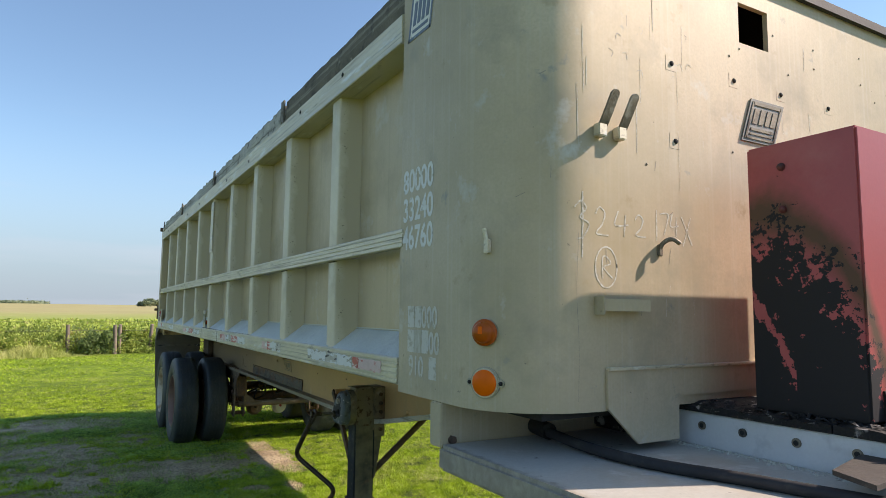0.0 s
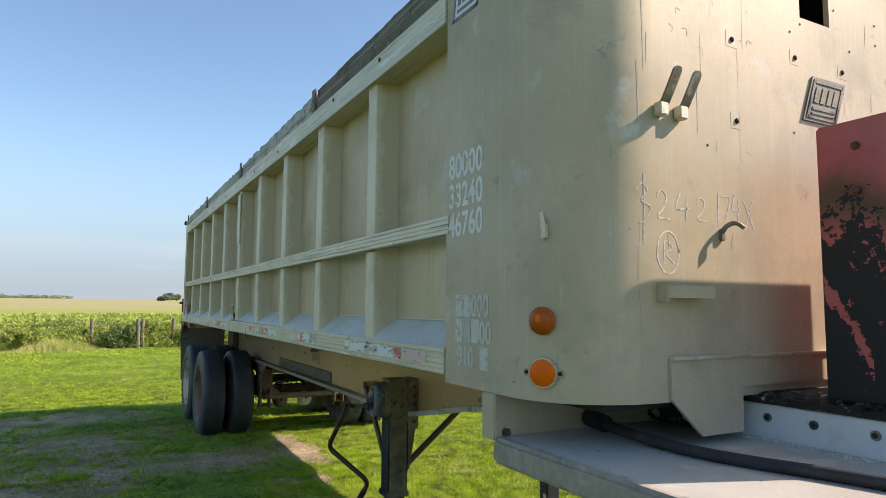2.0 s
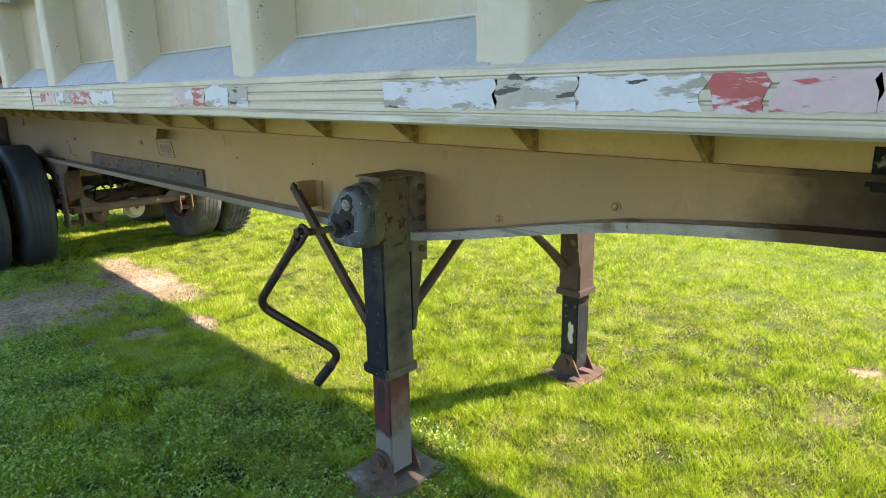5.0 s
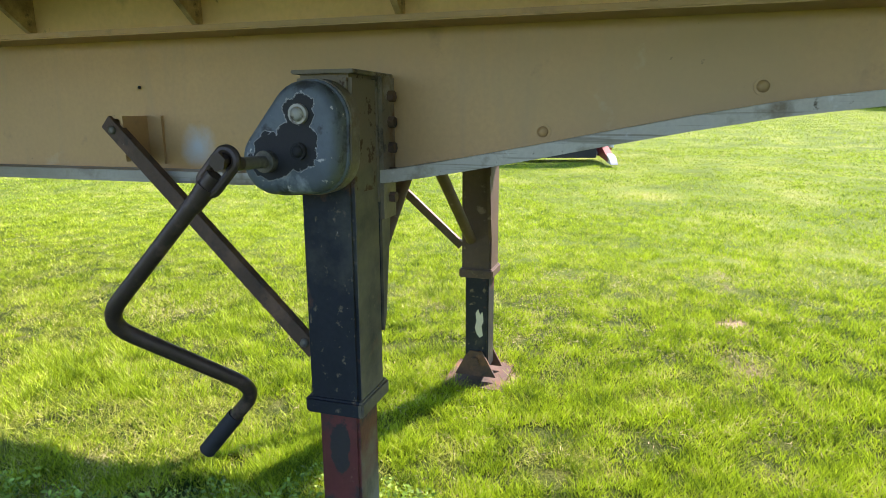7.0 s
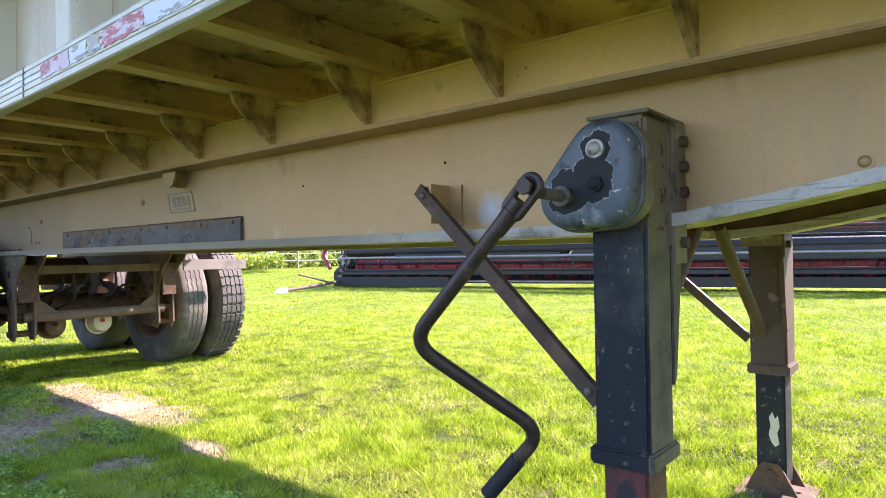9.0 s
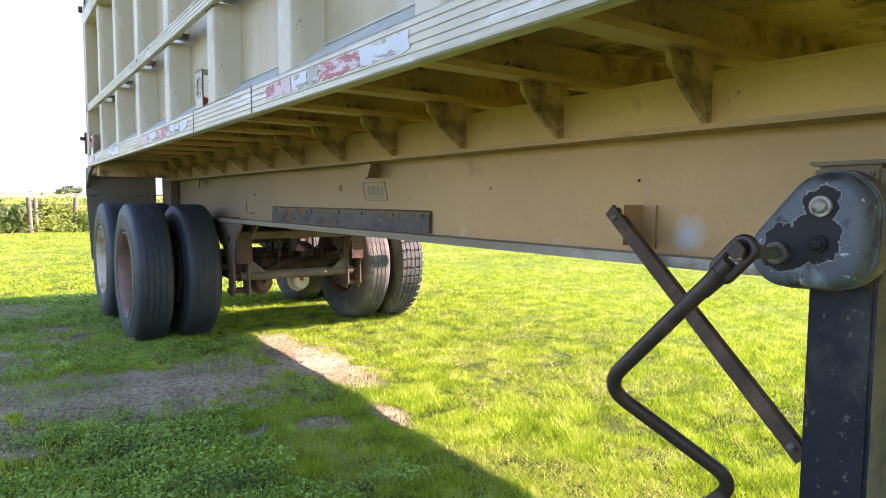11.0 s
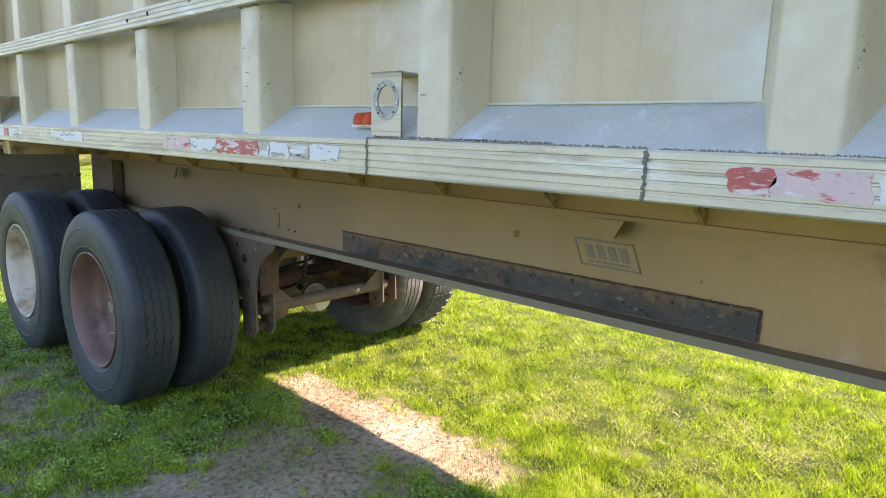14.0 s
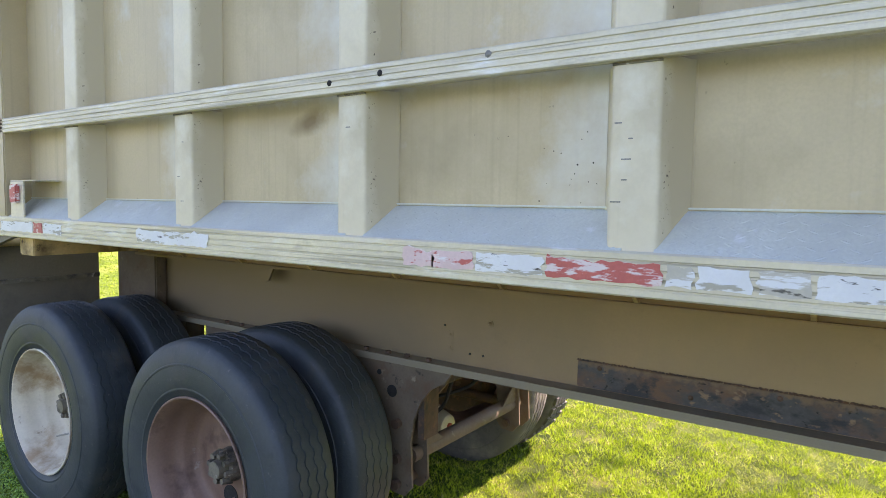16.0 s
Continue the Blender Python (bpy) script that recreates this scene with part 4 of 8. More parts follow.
# taller tufts of coarse grass beside the bare soil
k = 30000
px, py = -1.2 + rs.rand(k) * 3.2, 5.0 + rs.rand(k) * 5.2
sv = soil_at(px, py)
m = (fbm(px + 70, py, 1.6, 4) > 0.56) & (rs.rand(k) > sv * 0.9)
blades("coarse_grass_tuft", px[m], py[m], 0.025 + 0.050 * rs.rand(m.sum()), 0.0018 + 0.0016 * rs.rand(m.sum()), CLOVER, rs, 1.3, "coarse longer grass tufts beside bare soil")
# thin dry and green stalks over the bare soil
k = 110000
px, py = -1.3 + rs.rand(k) * 3.5, 5.2 + rs.rand(k) * 6.4
m = (soil_at(px, py) > 0.35) & (fbm(px + 11, py, 2.4, 4) > 0.36 + 0.3 * rs.rand(k))
px, py = px[m], py[m]
half = rs.rand(len(px)) > 0.45
SPARSE = leafy("thin_dry_stalks", (0.14, 0.17, 0.05), (0.46, 0.40, 0.22), 0.2, (0.55, 0.47, 0.28), scale=3.0)
blades("sparse_stalks", px[half], py[half], 0.008 + 0.022 * rs.rand(half.sum()), 0.0025 + 0.002 * rs.rand(half.sum()), SPARSE, rs, 2.2, "thin trampled stalks on bare soil")
blades("sparse_grass", px[~half], py[~half], 0.010 + 0.03 * rs.rand((~half).sum()) ** 2, 0.003 + 0.002 * rs.rand((~half).sum()), CLOVER, rs, 1.2, "thin green grass coming up on bare soil")
# straw litter and clods on the bare soil and in the lawn
k = 60000
px, py = -1.2 + rs.rand(k) * 5.6, 3.0 + rs.rand(k) * 8.6
m = (soil_at(px, py) > 0.3) | (rs.rand(k) > 0.80)
px, py = px[m], py[m]
px, py = np.concatenate([px, 2.3 + rs.rand(9000) * 2.6]), np.concatenate([py, 2.7 + rs.rand(9000) ** 0.8 * 1.9])
m = fbm(px + 40, py, 2.6, 4) > 0.42 + 0.12 * rs.rand(len(px))
px, py = px[m], py[m]
V, T = leaves(np.stack([px, py, ground_z(px, py) + 0.006 + 0.02 * rs.rand(len(px)) * (soil_at(px, py) < 0.3)], 1), 0.013, rs, 0.12)
V = V.reshape(-1, 4, 3)
mid = (V[:, 0] + V[:, 2])[:, None] / 2
V[:, 1::2] = mid + (V[:, 1::2] - mid) * 0.17
STRAW = mat("dry_straw", (0.60, 0.50, 0.30), 0.9, 0.0, 0.2, 8, 60, 0.0, island=0.4)
tagged(raw_mesh("straw_litter", V.reshape(-1, 3), T, STRAW), "dry straw bits lying on soil and lawn", "litter")
k = 16000
px, py = -1.2 + rs.rand(k) * 3.6, 5.0 + rs.rand(k) * 7.0
m = soil_at(px, py) > 0.45
px, py = px[m], py[m]
r_ = 0.002 + 0.008 * rs.rand(len(px)) ** 3
c = np.stack([px, py, ground_z(px, py) + r_ * 0.3], 1)
oct_ = np.array([(1, 0, 0), (-1, 0, 0), (0, 1, 0), (0, -1, 0), (0, 0, 1), (0, 0, -1)], float)
V = c[:, None] + oct_[None] * r_[:, None, None] * (0.7 + 0.6 * rs.rand(len(px), 6, 1))
T = (np.arange(len(px)) * 6)[:, None, None] + np.array([(0, 2, 4), (2, 1, 4), (1, 3, 4), (3, 0, 4), (2, 0, 5), (1, 2, 5), (3, 1, 5), (0, 3, 5)])[None]
CLOD = mat("soil_clods", (0.40, 0.33, 0.25), 0.95, 0.0, 0.2, 20, 90, 0.2, island=0.3)
tagged(raw_mesh("soil_clods", V.reshape(-1, 3), T.reshape(-1, 3), CLOD), "small clods and pebbles on bare soil", "clods")


# ---- the dump trailer ----
X0, CX = 1.075, 2.295            # near side face, centre line
X1 = 2 * CX - X0
YF, YS, YR = 1.87, 2.56, 10.67   # front face, rear edge of the wrapped front sheet, rear end
SHEET = X0 + 0.115
RUB0, RUB1, MID0, MID1, TOP0, TOP1 = 1.392, 1.489, 1.893, 1.963, 2.685, 2.802
POSTS = [3.388 + 0.8172 * i for i in range(9)]   # rear edges of the side posts
WEB, WEB_T, WEB_B = 1.817, 1.268, 0.943
REAR = 10.49                     # rear end of the frame rails

trailer = thing("dump_trailer", (CX, 6.3, 0), "long oxidised aluminium dump trailer with ribbed sides parked on grass", "trailer")


def mirror_x(x):
    return 2 * CX - x


def front_curve(k=26, grow=0.0):
    """The plan of the wrapped front sheet from the near rear edge round to the far one; grow moves it outwards."""
    a, b, ex = 0.33, 0.30, 2.2
    pts = [(X0, YS)]
    for i in range(k + 1):
        t = math.pi / 2 * i / k
        pts.append((X0 + a - a * max(0.0, math.cos(t)) ** (2 / ex), YF + b - b * max(0.0, math.sin(t)) ** (2 / ex)))
    pts += [(1.62, YF), (1.80, YF), (2.12, YF), (2.298, YF)]
    pts += [(mirror_x(x), y) for x, y in pts[::-1] if x < 2.1]
    if grow:
        out = []
        for i, q in enumerate(pts):
            t_ = Vector(pts[min(i + 1, len(pts) - 1)]) - Vector(pts[max(i - 1, 0)])
            nrm = Vector((t_.y, -t_.x)).normalized()
            out.append((q[0] - nrm.x * -grow, q[1] + nrm.y * grow))
        return out
    return pts


def front_y(x):
    a, b, ex = 0.33, 0.30, 2.2
    if x > X0 + a:
        return YF
    c = max(0.0, min(1.0, (X0 + a - x) / a))
    return YF + b - b * (1 - c ** ex) ** (1 / ex)


def front_wall():
    bm = bmesh.new()
    pts, inner = front_curve(), front_curve(grow=-0.02)
    zs = [1.368, 1.50, 2.0, 2.40, 2.665, 2.822, 2.952]
    grid = [[[bm.verts.new((x, y, z)) for z in zs] for x, y in c] for c in (pts, inner)]
    for i in range(len(pts) - 1):
        for j in range(len(zs) - 1):
            if abs(pts[i][0] - 2.12) < 1e-6 and j == 4:
                continue
            for g, flip in ((grid[0], False), (grid[1], True)):
                q = [g[i][j], g[i + 1][j], g[i + 1][j + 1], g[i][j + 1]]
                bm.faces.new(q[::-1] if flip else q)
    k = next(i for i in range(len(pts)) if abs(pts[i][0] - 2.12) < 1e-6)
    o, n_ = grid
    for ring in ((o[k][4], o[k + 1][4], n_[k + 1][4], n_[k][4]), (o[k + 1][5], o[k][5], n_[k][5], n_[k + 1][5]), (o[k][5], o[k][4], n_[k][4], n_[k][5]), (o[k + 1][4], o[k + 1][5], n_[k + 1][5], n_[k + 1][4])):
        bm.faces.new(ring)
    for i in range(len(pts) - 1):
        bm.faces.new((o[i + 1][0], o[i][0], n_[i][0], n_[i + 1][0]))
        bm.faces.new((o[i][-1], o[i + 1][-1], n_[i + 1][-1], n_[i][-1]))
    for e in (0, -1):
        for j in range(len(zs) - 1):
            bm.faces.new((o[e][j], o[e][j + 1], n_[e][j + 1], n_[e][j]))
    bmesh.ops.recalc_face_normals(bm, faces=bm.faces[:])
    return bm


fw = part("front_wall", front_wall(), ALU_FRONT, trailer, "wrapped dull aluminium front wall with rounded corners, stained")


def wrap_strip(z0, z1, out):
    bm = bmesh.new()
    a_, b_ = front_curve(grow=out), front_curve(grow=0.002)
    rings = [[bm.verts.new((*q, z)) for q, z in ((a_[i], z0), (a_[i], z1), (b_[i], z1), (b_[i], z0))] for i in range(len(a_))]
    for p0, p1 in zip(rings, rings[1:]):
        for j in range(4):
            bm.faces.new((p0[j], p1[j], p1[(j + 1) % 4], p0[(j + 1) % 4]))
    bmesh.ops.recalc_face_normals(bm, faces=bm.faces[:])
    return bm


part("top_trim", wrap_strip(2.925, 2.962, 0.022), BLACK, fw, "black rubber tarp edge")


def ribbed(y0, y1, z0, z1, x_face, x_back, ribs, groove=0.0028, gw=0.0035):
    """An extruded rail: its outer face has shallow lengthwise grooves."""
    prof = [(x_back, z0), (x_face + 0.004, z0), (x_face, z0 + 0.004)]
    for i in range(1, ribs):
        z = z0 + (z1 - z0) * i / ribs
        prof += [(x_face, z - gw), (x_face + groove, z - gw * 0.4), (x_face + groove, z + gw * 0.4), (x_face, z + gw)]
    prof += [(x_face, z1 - 0.004), (x_face + 0.004, z1), (x_back, z1)]
    bm = bmesh.new()
    return prism(bm, prof, y0, y1, "y")


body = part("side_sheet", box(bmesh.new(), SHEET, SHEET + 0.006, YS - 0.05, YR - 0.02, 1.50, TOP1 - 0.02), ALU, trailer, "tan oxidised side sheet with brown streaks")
part("far_side_sheet", box(bmesh.new(), mirror_x(SHEET) - 0.006, mirror_x(SHEET), YS - 0.05, YR - 0.02, 1.50, TOP1 + 0.1), ALU, trailer)
# side rails: the rub rail has a cut-in repair length between two welds
for y0, y1 in ((YS + 0.004, 6.0385), (6.0415, 6.8205), (6.8235, YR)):
    part("rub_rail", ribbed(y0, y1, RUB0, RUB1, X0 - 0.006, X0 + 0.030, 5), ALU_RAIL, trailer, "grooved pale aluminium rub rail, scuffed")
part("middle_rail", ribbed(YS - 0.02, YR - 0.01, MID0, MID1, X0 - 0.004, X0 + 0.024, 4), ALU_RAIL, trailer)
part("top_rail", ribbed(YS + 0.004, YR, TOP0, TOP1, X0 - 0.008, SHEET + 0.06, 5, 0.0012), ALU_RAIL, trailer)
part("far_rub_rail", box(bmesh.new(), mirror_x(SHEET), X1, YS, YR, RUB0, RUB1), ALU_RAIL, trailer)
part("far_top_rail", box(bmesh.new(), mirror_x(SHEET) - 0.06, X1, YS, YR, TOP0, TOP1), ALU_RAIL, trailer)


def weld_bead(pts, r, rs_):
    bm = bmesh.new()
    for (a, b) in zip(pts, pts[1:]):
        a, b = Vector(a), Vector(b)
        k = max(2, int((b - a).length / 0.0034))
        for i in range(k):
            c = a.lerp(b, (i + 0.5) / k) + Vector((0, rs_.uniform(-1, 1), rs_.uniform(-1, 1))) * r * 0.5
            dome(bm, c, (-1, rs_.uniform(-0.3, 0.3), rs_.uniform(-0.3, 0.3)), r * rs_.uniform(0.55, 1.15), r * 0.38, 7, 2)
    return bm


wr = random.Random(5)
for y in (6.04, 6.822):
    part("weld", weld_bead([(X0 - 0.007, y, RUB0 + 0.002), (X0 - 0.007, y, RUB1 - 0.003)], 0.0046, wr), CAST, trailer, "rough grey weld bead", "stuff")
part("weld", weld_bead([(X0 + 0.0, 6.83, RUB1 + 0.001), (X0 + 0.0, 6.04, RUB1 + 0.001)], 0.0038, wr), FLANGE, trailer, "long bright weld bead", "stuff")
part("weld", weld_bead([(X0 + 0.003, 6.80, RUB1 + 0.006), (X0 + 0.003, 6.25, RUB1 + 0.005)], 0.0028, wr), CAST, trailer, "", "stuff")
part("weld", weld_bead([(X0 + 0.001, 6.02, RUB1 + 0.001), (X0 + 0.001, 4.9, RUB1 + 0.002)], 0.0026, wr), FLANGE, trailer, "", "stuff")


def side_post(y_rear, z0, z1, face=0.100, taper=0.047):
    """A formed post: flat outer face, rounded bends, sloping flanks flared out to the sheet."""
    y1, y0, xf, r = y_rear, y_rear - face, X0 + 0.015, 0.013
    arc = [(xf + r * (1 - math.cos(a)), r * math.sin(a)) for a in (0.0, 0.3, 0.6, 0.9, 1.15)]
    front = [(x, y0 + 0.006 - dy) for x, dy in arc]
    rear = [(x, y1 - 0.006 + dy) for x, dy in arc]
    prof = [(SHEET, y0 - taper), (SHEET - 0.008, y0 - taper + 0.009)] + front[::-1] + rear + [(SHEET - 0.008, y1 + taper - 0.009), (SHEET, y1 + taper)]
    return prism(bmesh.new(), prof, z0, z1, "z")


post_mesh = {}
for i, y in enumerate(POSTS):
    for key, z0, z1 in (("lower", RUB1 - 0.03, MID0 + 0.01), ("upper", MID1 - 0.01, TOP0 + 0.02)):
        if key not in post_mesh:
            o = part("side_post", side_post(0, z0, z1), POSTM, trailer)
            o.matrix_basis = Matrix.Translation((0, y, 0))
            post_mesh[key] = o.data
        else:
            shared("side_post", post_mesh[key], trailer, Matrix.Translation((0, y, 0)))
# weld lines down both sides of each post
for y in POSTS:
    for yy in (y + 0.0485, y - 0.100 - 0.0485):
        for z0, z1 in ((1.575, MID0), (MID1, TOP0)):
            part("weld_line", box(bmesh.new(), SHEET - 0.0018, SHEET, yy - 0.0018, yy + 0.0018, z0, z1), ALU, trailer)
# weld lips at the post heads, and the patched post
for y in POSTS:
    part("post_cap", box(bmesh.new(), X0 + 0.012, X0 + 0.03, y - 0.103, y + 0.003, MID0 - 0.006, MID0 - 0.001), CAST, trailer)
part("patch_plate", box(bmesh.new(), X0 + 0.006, X0 + 0.0145, POSTS[4] - 0.112, POSTS[4] + 0.014, 2.19, 2.66, 0.003), ALU_RAIL, trailer, "welded repair plate on a side post")
part("rear_corner_post", box(bmesh.new(), X0 - 0.004, X0 + 0.16, YR - 0.16, YR + 0.02, RUB1, TOP1 + 0.06, 0.006), ALU, trailer)
part("tailgate", box(bmesh.new(), X0 + 0.05, X1 - 0.05, YR + 0.02, YR + 0.08, RUB0 - 0.02, TOP1 + 0.05, 0.004), ALU, trailer)
bm = box(bmesh.new(), X0 - 0.012, X0 + 0.02, YR + 0.02, YR + 0.12, 1.52, 1.72, 0.004)
rod(bm, (X0 - 0.05, YR + 0.07, 1.66), (X0 + 0.02, YR + 0.07, 1.66), 0.018)
part("tailgate_latch", bm, RUST, trailer)
part("rear_hinge", rod(bmesh.new(), (X0 - 0.03, YR + 0.05, TOP1 + 0.05), (X0 + 0.09, YR + 0.05, TOP1 + 0.05), 0.03), RUST, trailer)


# sloping tread-plate ledges between the posts, with raised bars
def ledge(y0, y1, rs_):
    bm = bmesh.new()
    za, zb = RUB1 - 0.004, 1.579
    xa, xb = X0 + 0.004, SHEET + 0.001
    prism(bm, [(xa, za), (xb, zb), (xb, zb - 0.012), (xa + 0.004, za - 0.012)], y0, y1, "y")
    d = Vector((xb - xa, 0, zb - za))
    L = d.length
    d.normalize()
    nrm = Vector((-d.z, 0, d.x))
    nrow, pitch = 6, 0.034
    for r in range(nrow):
        s = L * (r + 0.6) / nrow
        k = int((y1 - y0) / pitch)
        for c in range(k):
            y = y0 + (c + 0.5 + 0.5 * (r % 2)) * (y1 - y0) / k
            if y > y1 - 0.02:
                continue
            centre = Vector((xa, y, za)) + d * s + nrm * 0.0002
            ax = (d * 0.6 + Vector((0, 1 if (r + c) % 2 else -1, 0))).normalized() * 0.0120
            sd = nrm.cross(ax).normalized() * 0.0030
            v = [bm.verts.new(centre + q) for q in (-ax, sd, ax, -sd)]
            t = [bm.verts.new(centre + q * 0.5 + nrm * 0.0010) for q in (-ax, sd, ax, -sd)]
            bm.faces.new(t)
            for j in range(4):
                bm.faces.new((v[j], v[(j + 1) % 4], t[(j + 1) % 4], t[j]))
    return bm


edges = [YS] + [y for y in POSTS] + [YR - 0.15]
for i in range(len(edges) - 1):
    y0 = edges[i] + (0.0 if i == 0 else -0.03)
    y1 = edges[i + 1] - (0.10 if i < len(edges) - 2 else 0)
    lp = part("tread_plate_ledge", ledge(y0, y1, wr), ALU_TREAD, trailer, "bluish bare tread-plate ledge" if i == 0 else "")
    part("seam_bead", box(bmesh.new(), SHEET - 0.005, SHEET + 0.001, y0 + 0.07, y1 - 0.01, 1.5795, 1.5845, 0.0015), ALU_TREAD, lp)


# weathered boards on the top rail, held by straps
def board(y0, y1, z0, z1, rough, seed):
    r = random.Random(seed)
    bm = bmesh.new()
    k = max(2, int((y1 - y0) / 0.05))
    rows = []
    for i in range(k + 1):
        y = y0 + (y1 - y0) * i / k
        j = lambda s: r.uniform(-s, s)
        rows.append([bm.verts.new(q) for q in ((X0 + 0.03 + j(rough * 0.2), y, z0), (X0 + 0.022 + j(rough), y, z0 + (z1 - z0) * 0.35 + j(rough)), (X0 + 0.026 + j(rough), y, z0 + (z1 - z0) * 0.7 + j(rough)),
                                               (X0 + 0.03 + j(rough), y, z1 + j(rough * 1.2) - 0.5 * rough), (X0 + 0.075, y, z1 + j(rough)), (X0 + 0.075, y, z0))])
    for a_, b_ in zip(rows, rows[1:]):
        for j in range(6):
            bm.faces.new((a_[j], a_[(j + 1) % 6], b_[(j + 1) % 6], b_[j]))
    bm.faces.new(rows[0][::-1]), bm.faces.new(rows[-1])
    bmesh.ops.recalc_face_normals(bm, faces=bm.faces[:])
    return bm


part("side_board", board(YS - 0.2, 4.28, TOP1 + 0.002, 2.958, 0.002, 1), WOOD, trailer, "dark weathered wooden side board")
part("side_board", board(4.33, 6.60, TOP1 + 0.002, 2.948, 0.0065, 2), SILVERED, trailer, "splintered bleached wooden side board")
part("side_board", board(6.66, 8.75, TOP1 + 0.002, 2.940, 0.007, 3), SILVERED, trailer)
part("side_board", board(8.80, YR - 0.05, TOP1 + 0.002, 2.950, 0.0065, 4), SILVERED, trailer)
for y in (4.305, 6.63, 8.775, YR - 0.02):
    bm = box(bmesh.new(), X0 + 0.008, X0 + 0.02, y - 0.03, y + 0.03, TOP1 - 0.02, 2.965, 0.003)
    for z in (2.83, 2.89):
        dome(bm, (X0 + 0.008, y, z), (-1, 0, 0), 0.011, 0.006, 10, 3)
    part("board_strap", bm, CAST, trailer)
for y in (3.2, 3.86, 5.1, 5.9, 7.3, 8.1, 9.2, 9.9):
    part("rail_bolt", dome(bmesh.new(), (X0 - 0.008, y, TOP1 - 0.035 if y < 4 else TOP1 - 0.06), (-1, 0, 0), 0.012, 0.005, 12, 3), HOLE, trailer)
part("load_cover", box(bmesh.new(), X0 + 0.08, X1 - 0.03, YF + 0.05, YR, 2.962, 2.968), BLACK, trailer, "dark cover over the load space")
part("far_side_board", box(bmesh.new(), X1 - 0.075, X1 - 0.03, YS, YR, TOP1 + 0.1, 2.95), WOOD, trailer)
part("floor_plate", box(bmesh.new(), SHEET + 0.007, mirror_x(SHEET) - 0.007, YF + 0.06, YR, 1.557, 1.566), UNDER, trailer)

# pits shot into the sheet beside one post, and scuffs on the posts
bm = bmesh.new()
pr_ = random.Random(14)
for k in range(17):
    y, z = 7.535 + abs(pr_.gauss(0, 0.10)), 1.665 + pr_.gauss(0, 0.055)
    if z > 1.59:
        dome(bm, (SHEET - 0.0003, y, z), (-1, 0, 0), pr_.uniform(0.0010, 0.0025), 0.0006, 7, 2)
part("pits", bm, HOLE, trailer, "small dark pits in the side sheet", "stuff")
for k in range(10):
    y, z = POSTS[pr_.randrange(2, 9)] - pr_.uniform(0.02, 0.08), pr_.uniform(1.55, 1.85)
    part("scuff", box(bmesh.new(), X0 + 0.0140, X0 + 0.0152, y, y + pr_.uniform(0.008, 0.03), z, z + 0.003), PLATE_DK, trailer)

# holes and scars on the middle rail
for y, z in ((8.31, 1.925), (8.12, 1.935), (7.78, 1.945)):
    part("rail_hole", dome(bmesh.new(), (X0 - 0.0035, y, z), (-1, 0, 0), 0.010, 0.003, 7, 2), HOLE if y > 8 else PLATE_DK, trailer)

# ---- underframe ----
def web_bottom(y):
    """The lower edge of the frame rails, which rises into the neck."""
    return float(np.interp(y, (2.7, 3.09, 3.44, 3.69, 4.0, 4.22, 4.36, 4.6), (1.155, 1.138, 1.108, 1.066, 1.004, 0.964, 0.948, WEB_B)))


def rail_web(x, w):
    ys = [2.3 + 0.15 * i for i in range(int((REAR - 2.3) / 0.15) + 1)]
    poly = [(y, web_bottom(y)) for y in ys] + [(ys[-1], WEB_T), (ys[0], WEB_T)]
    return prism(bmesh.new(), poly, x - w / 2, x + w / 2, "x")


def rail_flange(x0, x1):
    bm = bmesh.new()
    ys = [2.3 + 0.15 * i for i in range(int((REAR - 2.3) / 0.15) + 1)]
    poly = [(y, web_bottom(y) + 0.010) for y in ys] + [(y, web_bottom(y) - 0.018) for y in ys[::-1]]
    return prism(bm, poly, x0, x1, "x")


for side in (0, 1):
    fx = (lambda v: v) if side == 0 else mirror_x
    rail = part("frame_rail", rail_web(fx(WEB), 0.008), ALU_FRAME if side == 0 else FAR_FRAME, trailer, "deep tan aluminium frame rail" if side == 0 else "")
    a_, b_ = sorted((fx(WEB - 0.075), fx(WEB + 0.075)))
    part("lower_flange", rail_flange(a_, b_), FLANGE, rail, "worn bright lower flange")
    a_, b_ = sorted((fx(1.706), fx(1.91)))
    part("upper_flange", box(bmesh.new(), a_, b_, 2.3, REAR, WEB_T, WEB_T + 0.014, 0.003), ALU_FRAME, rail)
    a_, b_ = sorted((fx(1.728), fx(1.738)))
    up = box(bmesh.new(), a_, b_, 2.3, REAR, WEB_T + 0.014, 1.398)
    a_, b_ = sorted((fx(1.722), fx(1.80)))
    box(up, a_, b_, 2.3, REAR, 1.398, 1.405)
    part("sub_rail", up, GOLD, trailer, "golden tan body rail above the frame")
# black sheet added between the rails to give the dark under the nose
part("nose_pan", box(bmesh.new(), WEB + 0.006, mirror_x(WEB) - 0.006, 2.32, 2.95, 1.20, 1.262, 0.003), HOLE, trailer, "black pan added for the dark under the nose")

# cross members, each with a gusset down to the frame rail
cross_y = [2.768 + 0.4835 * i for i in range(16)]
bm0 = bmesh.new()
prism(bm0, [(X0 + 0.02, 1.449), (X1 - 0.02, 1.449), (X1 - 0.02, 1.462), (mirror_x(SHEET) - 0.02, 1.556), (SHEET + 0.02, 1.556), (X0 + 0.02, 1.462)], -0.004, 0.004, "y")
cf0 = box(bmesh.new(), X0 + 0.02, X1 - 0.02, -0.035, 0.035, 1.441, 1.449)
box(cf0, X0 + 0.02, X1 - 0.02, -0.035, -0.028, 1.449, 1.462)
cm = part("cross_member", bm0, UNDER, trailer, "dusty brown channel cross member")
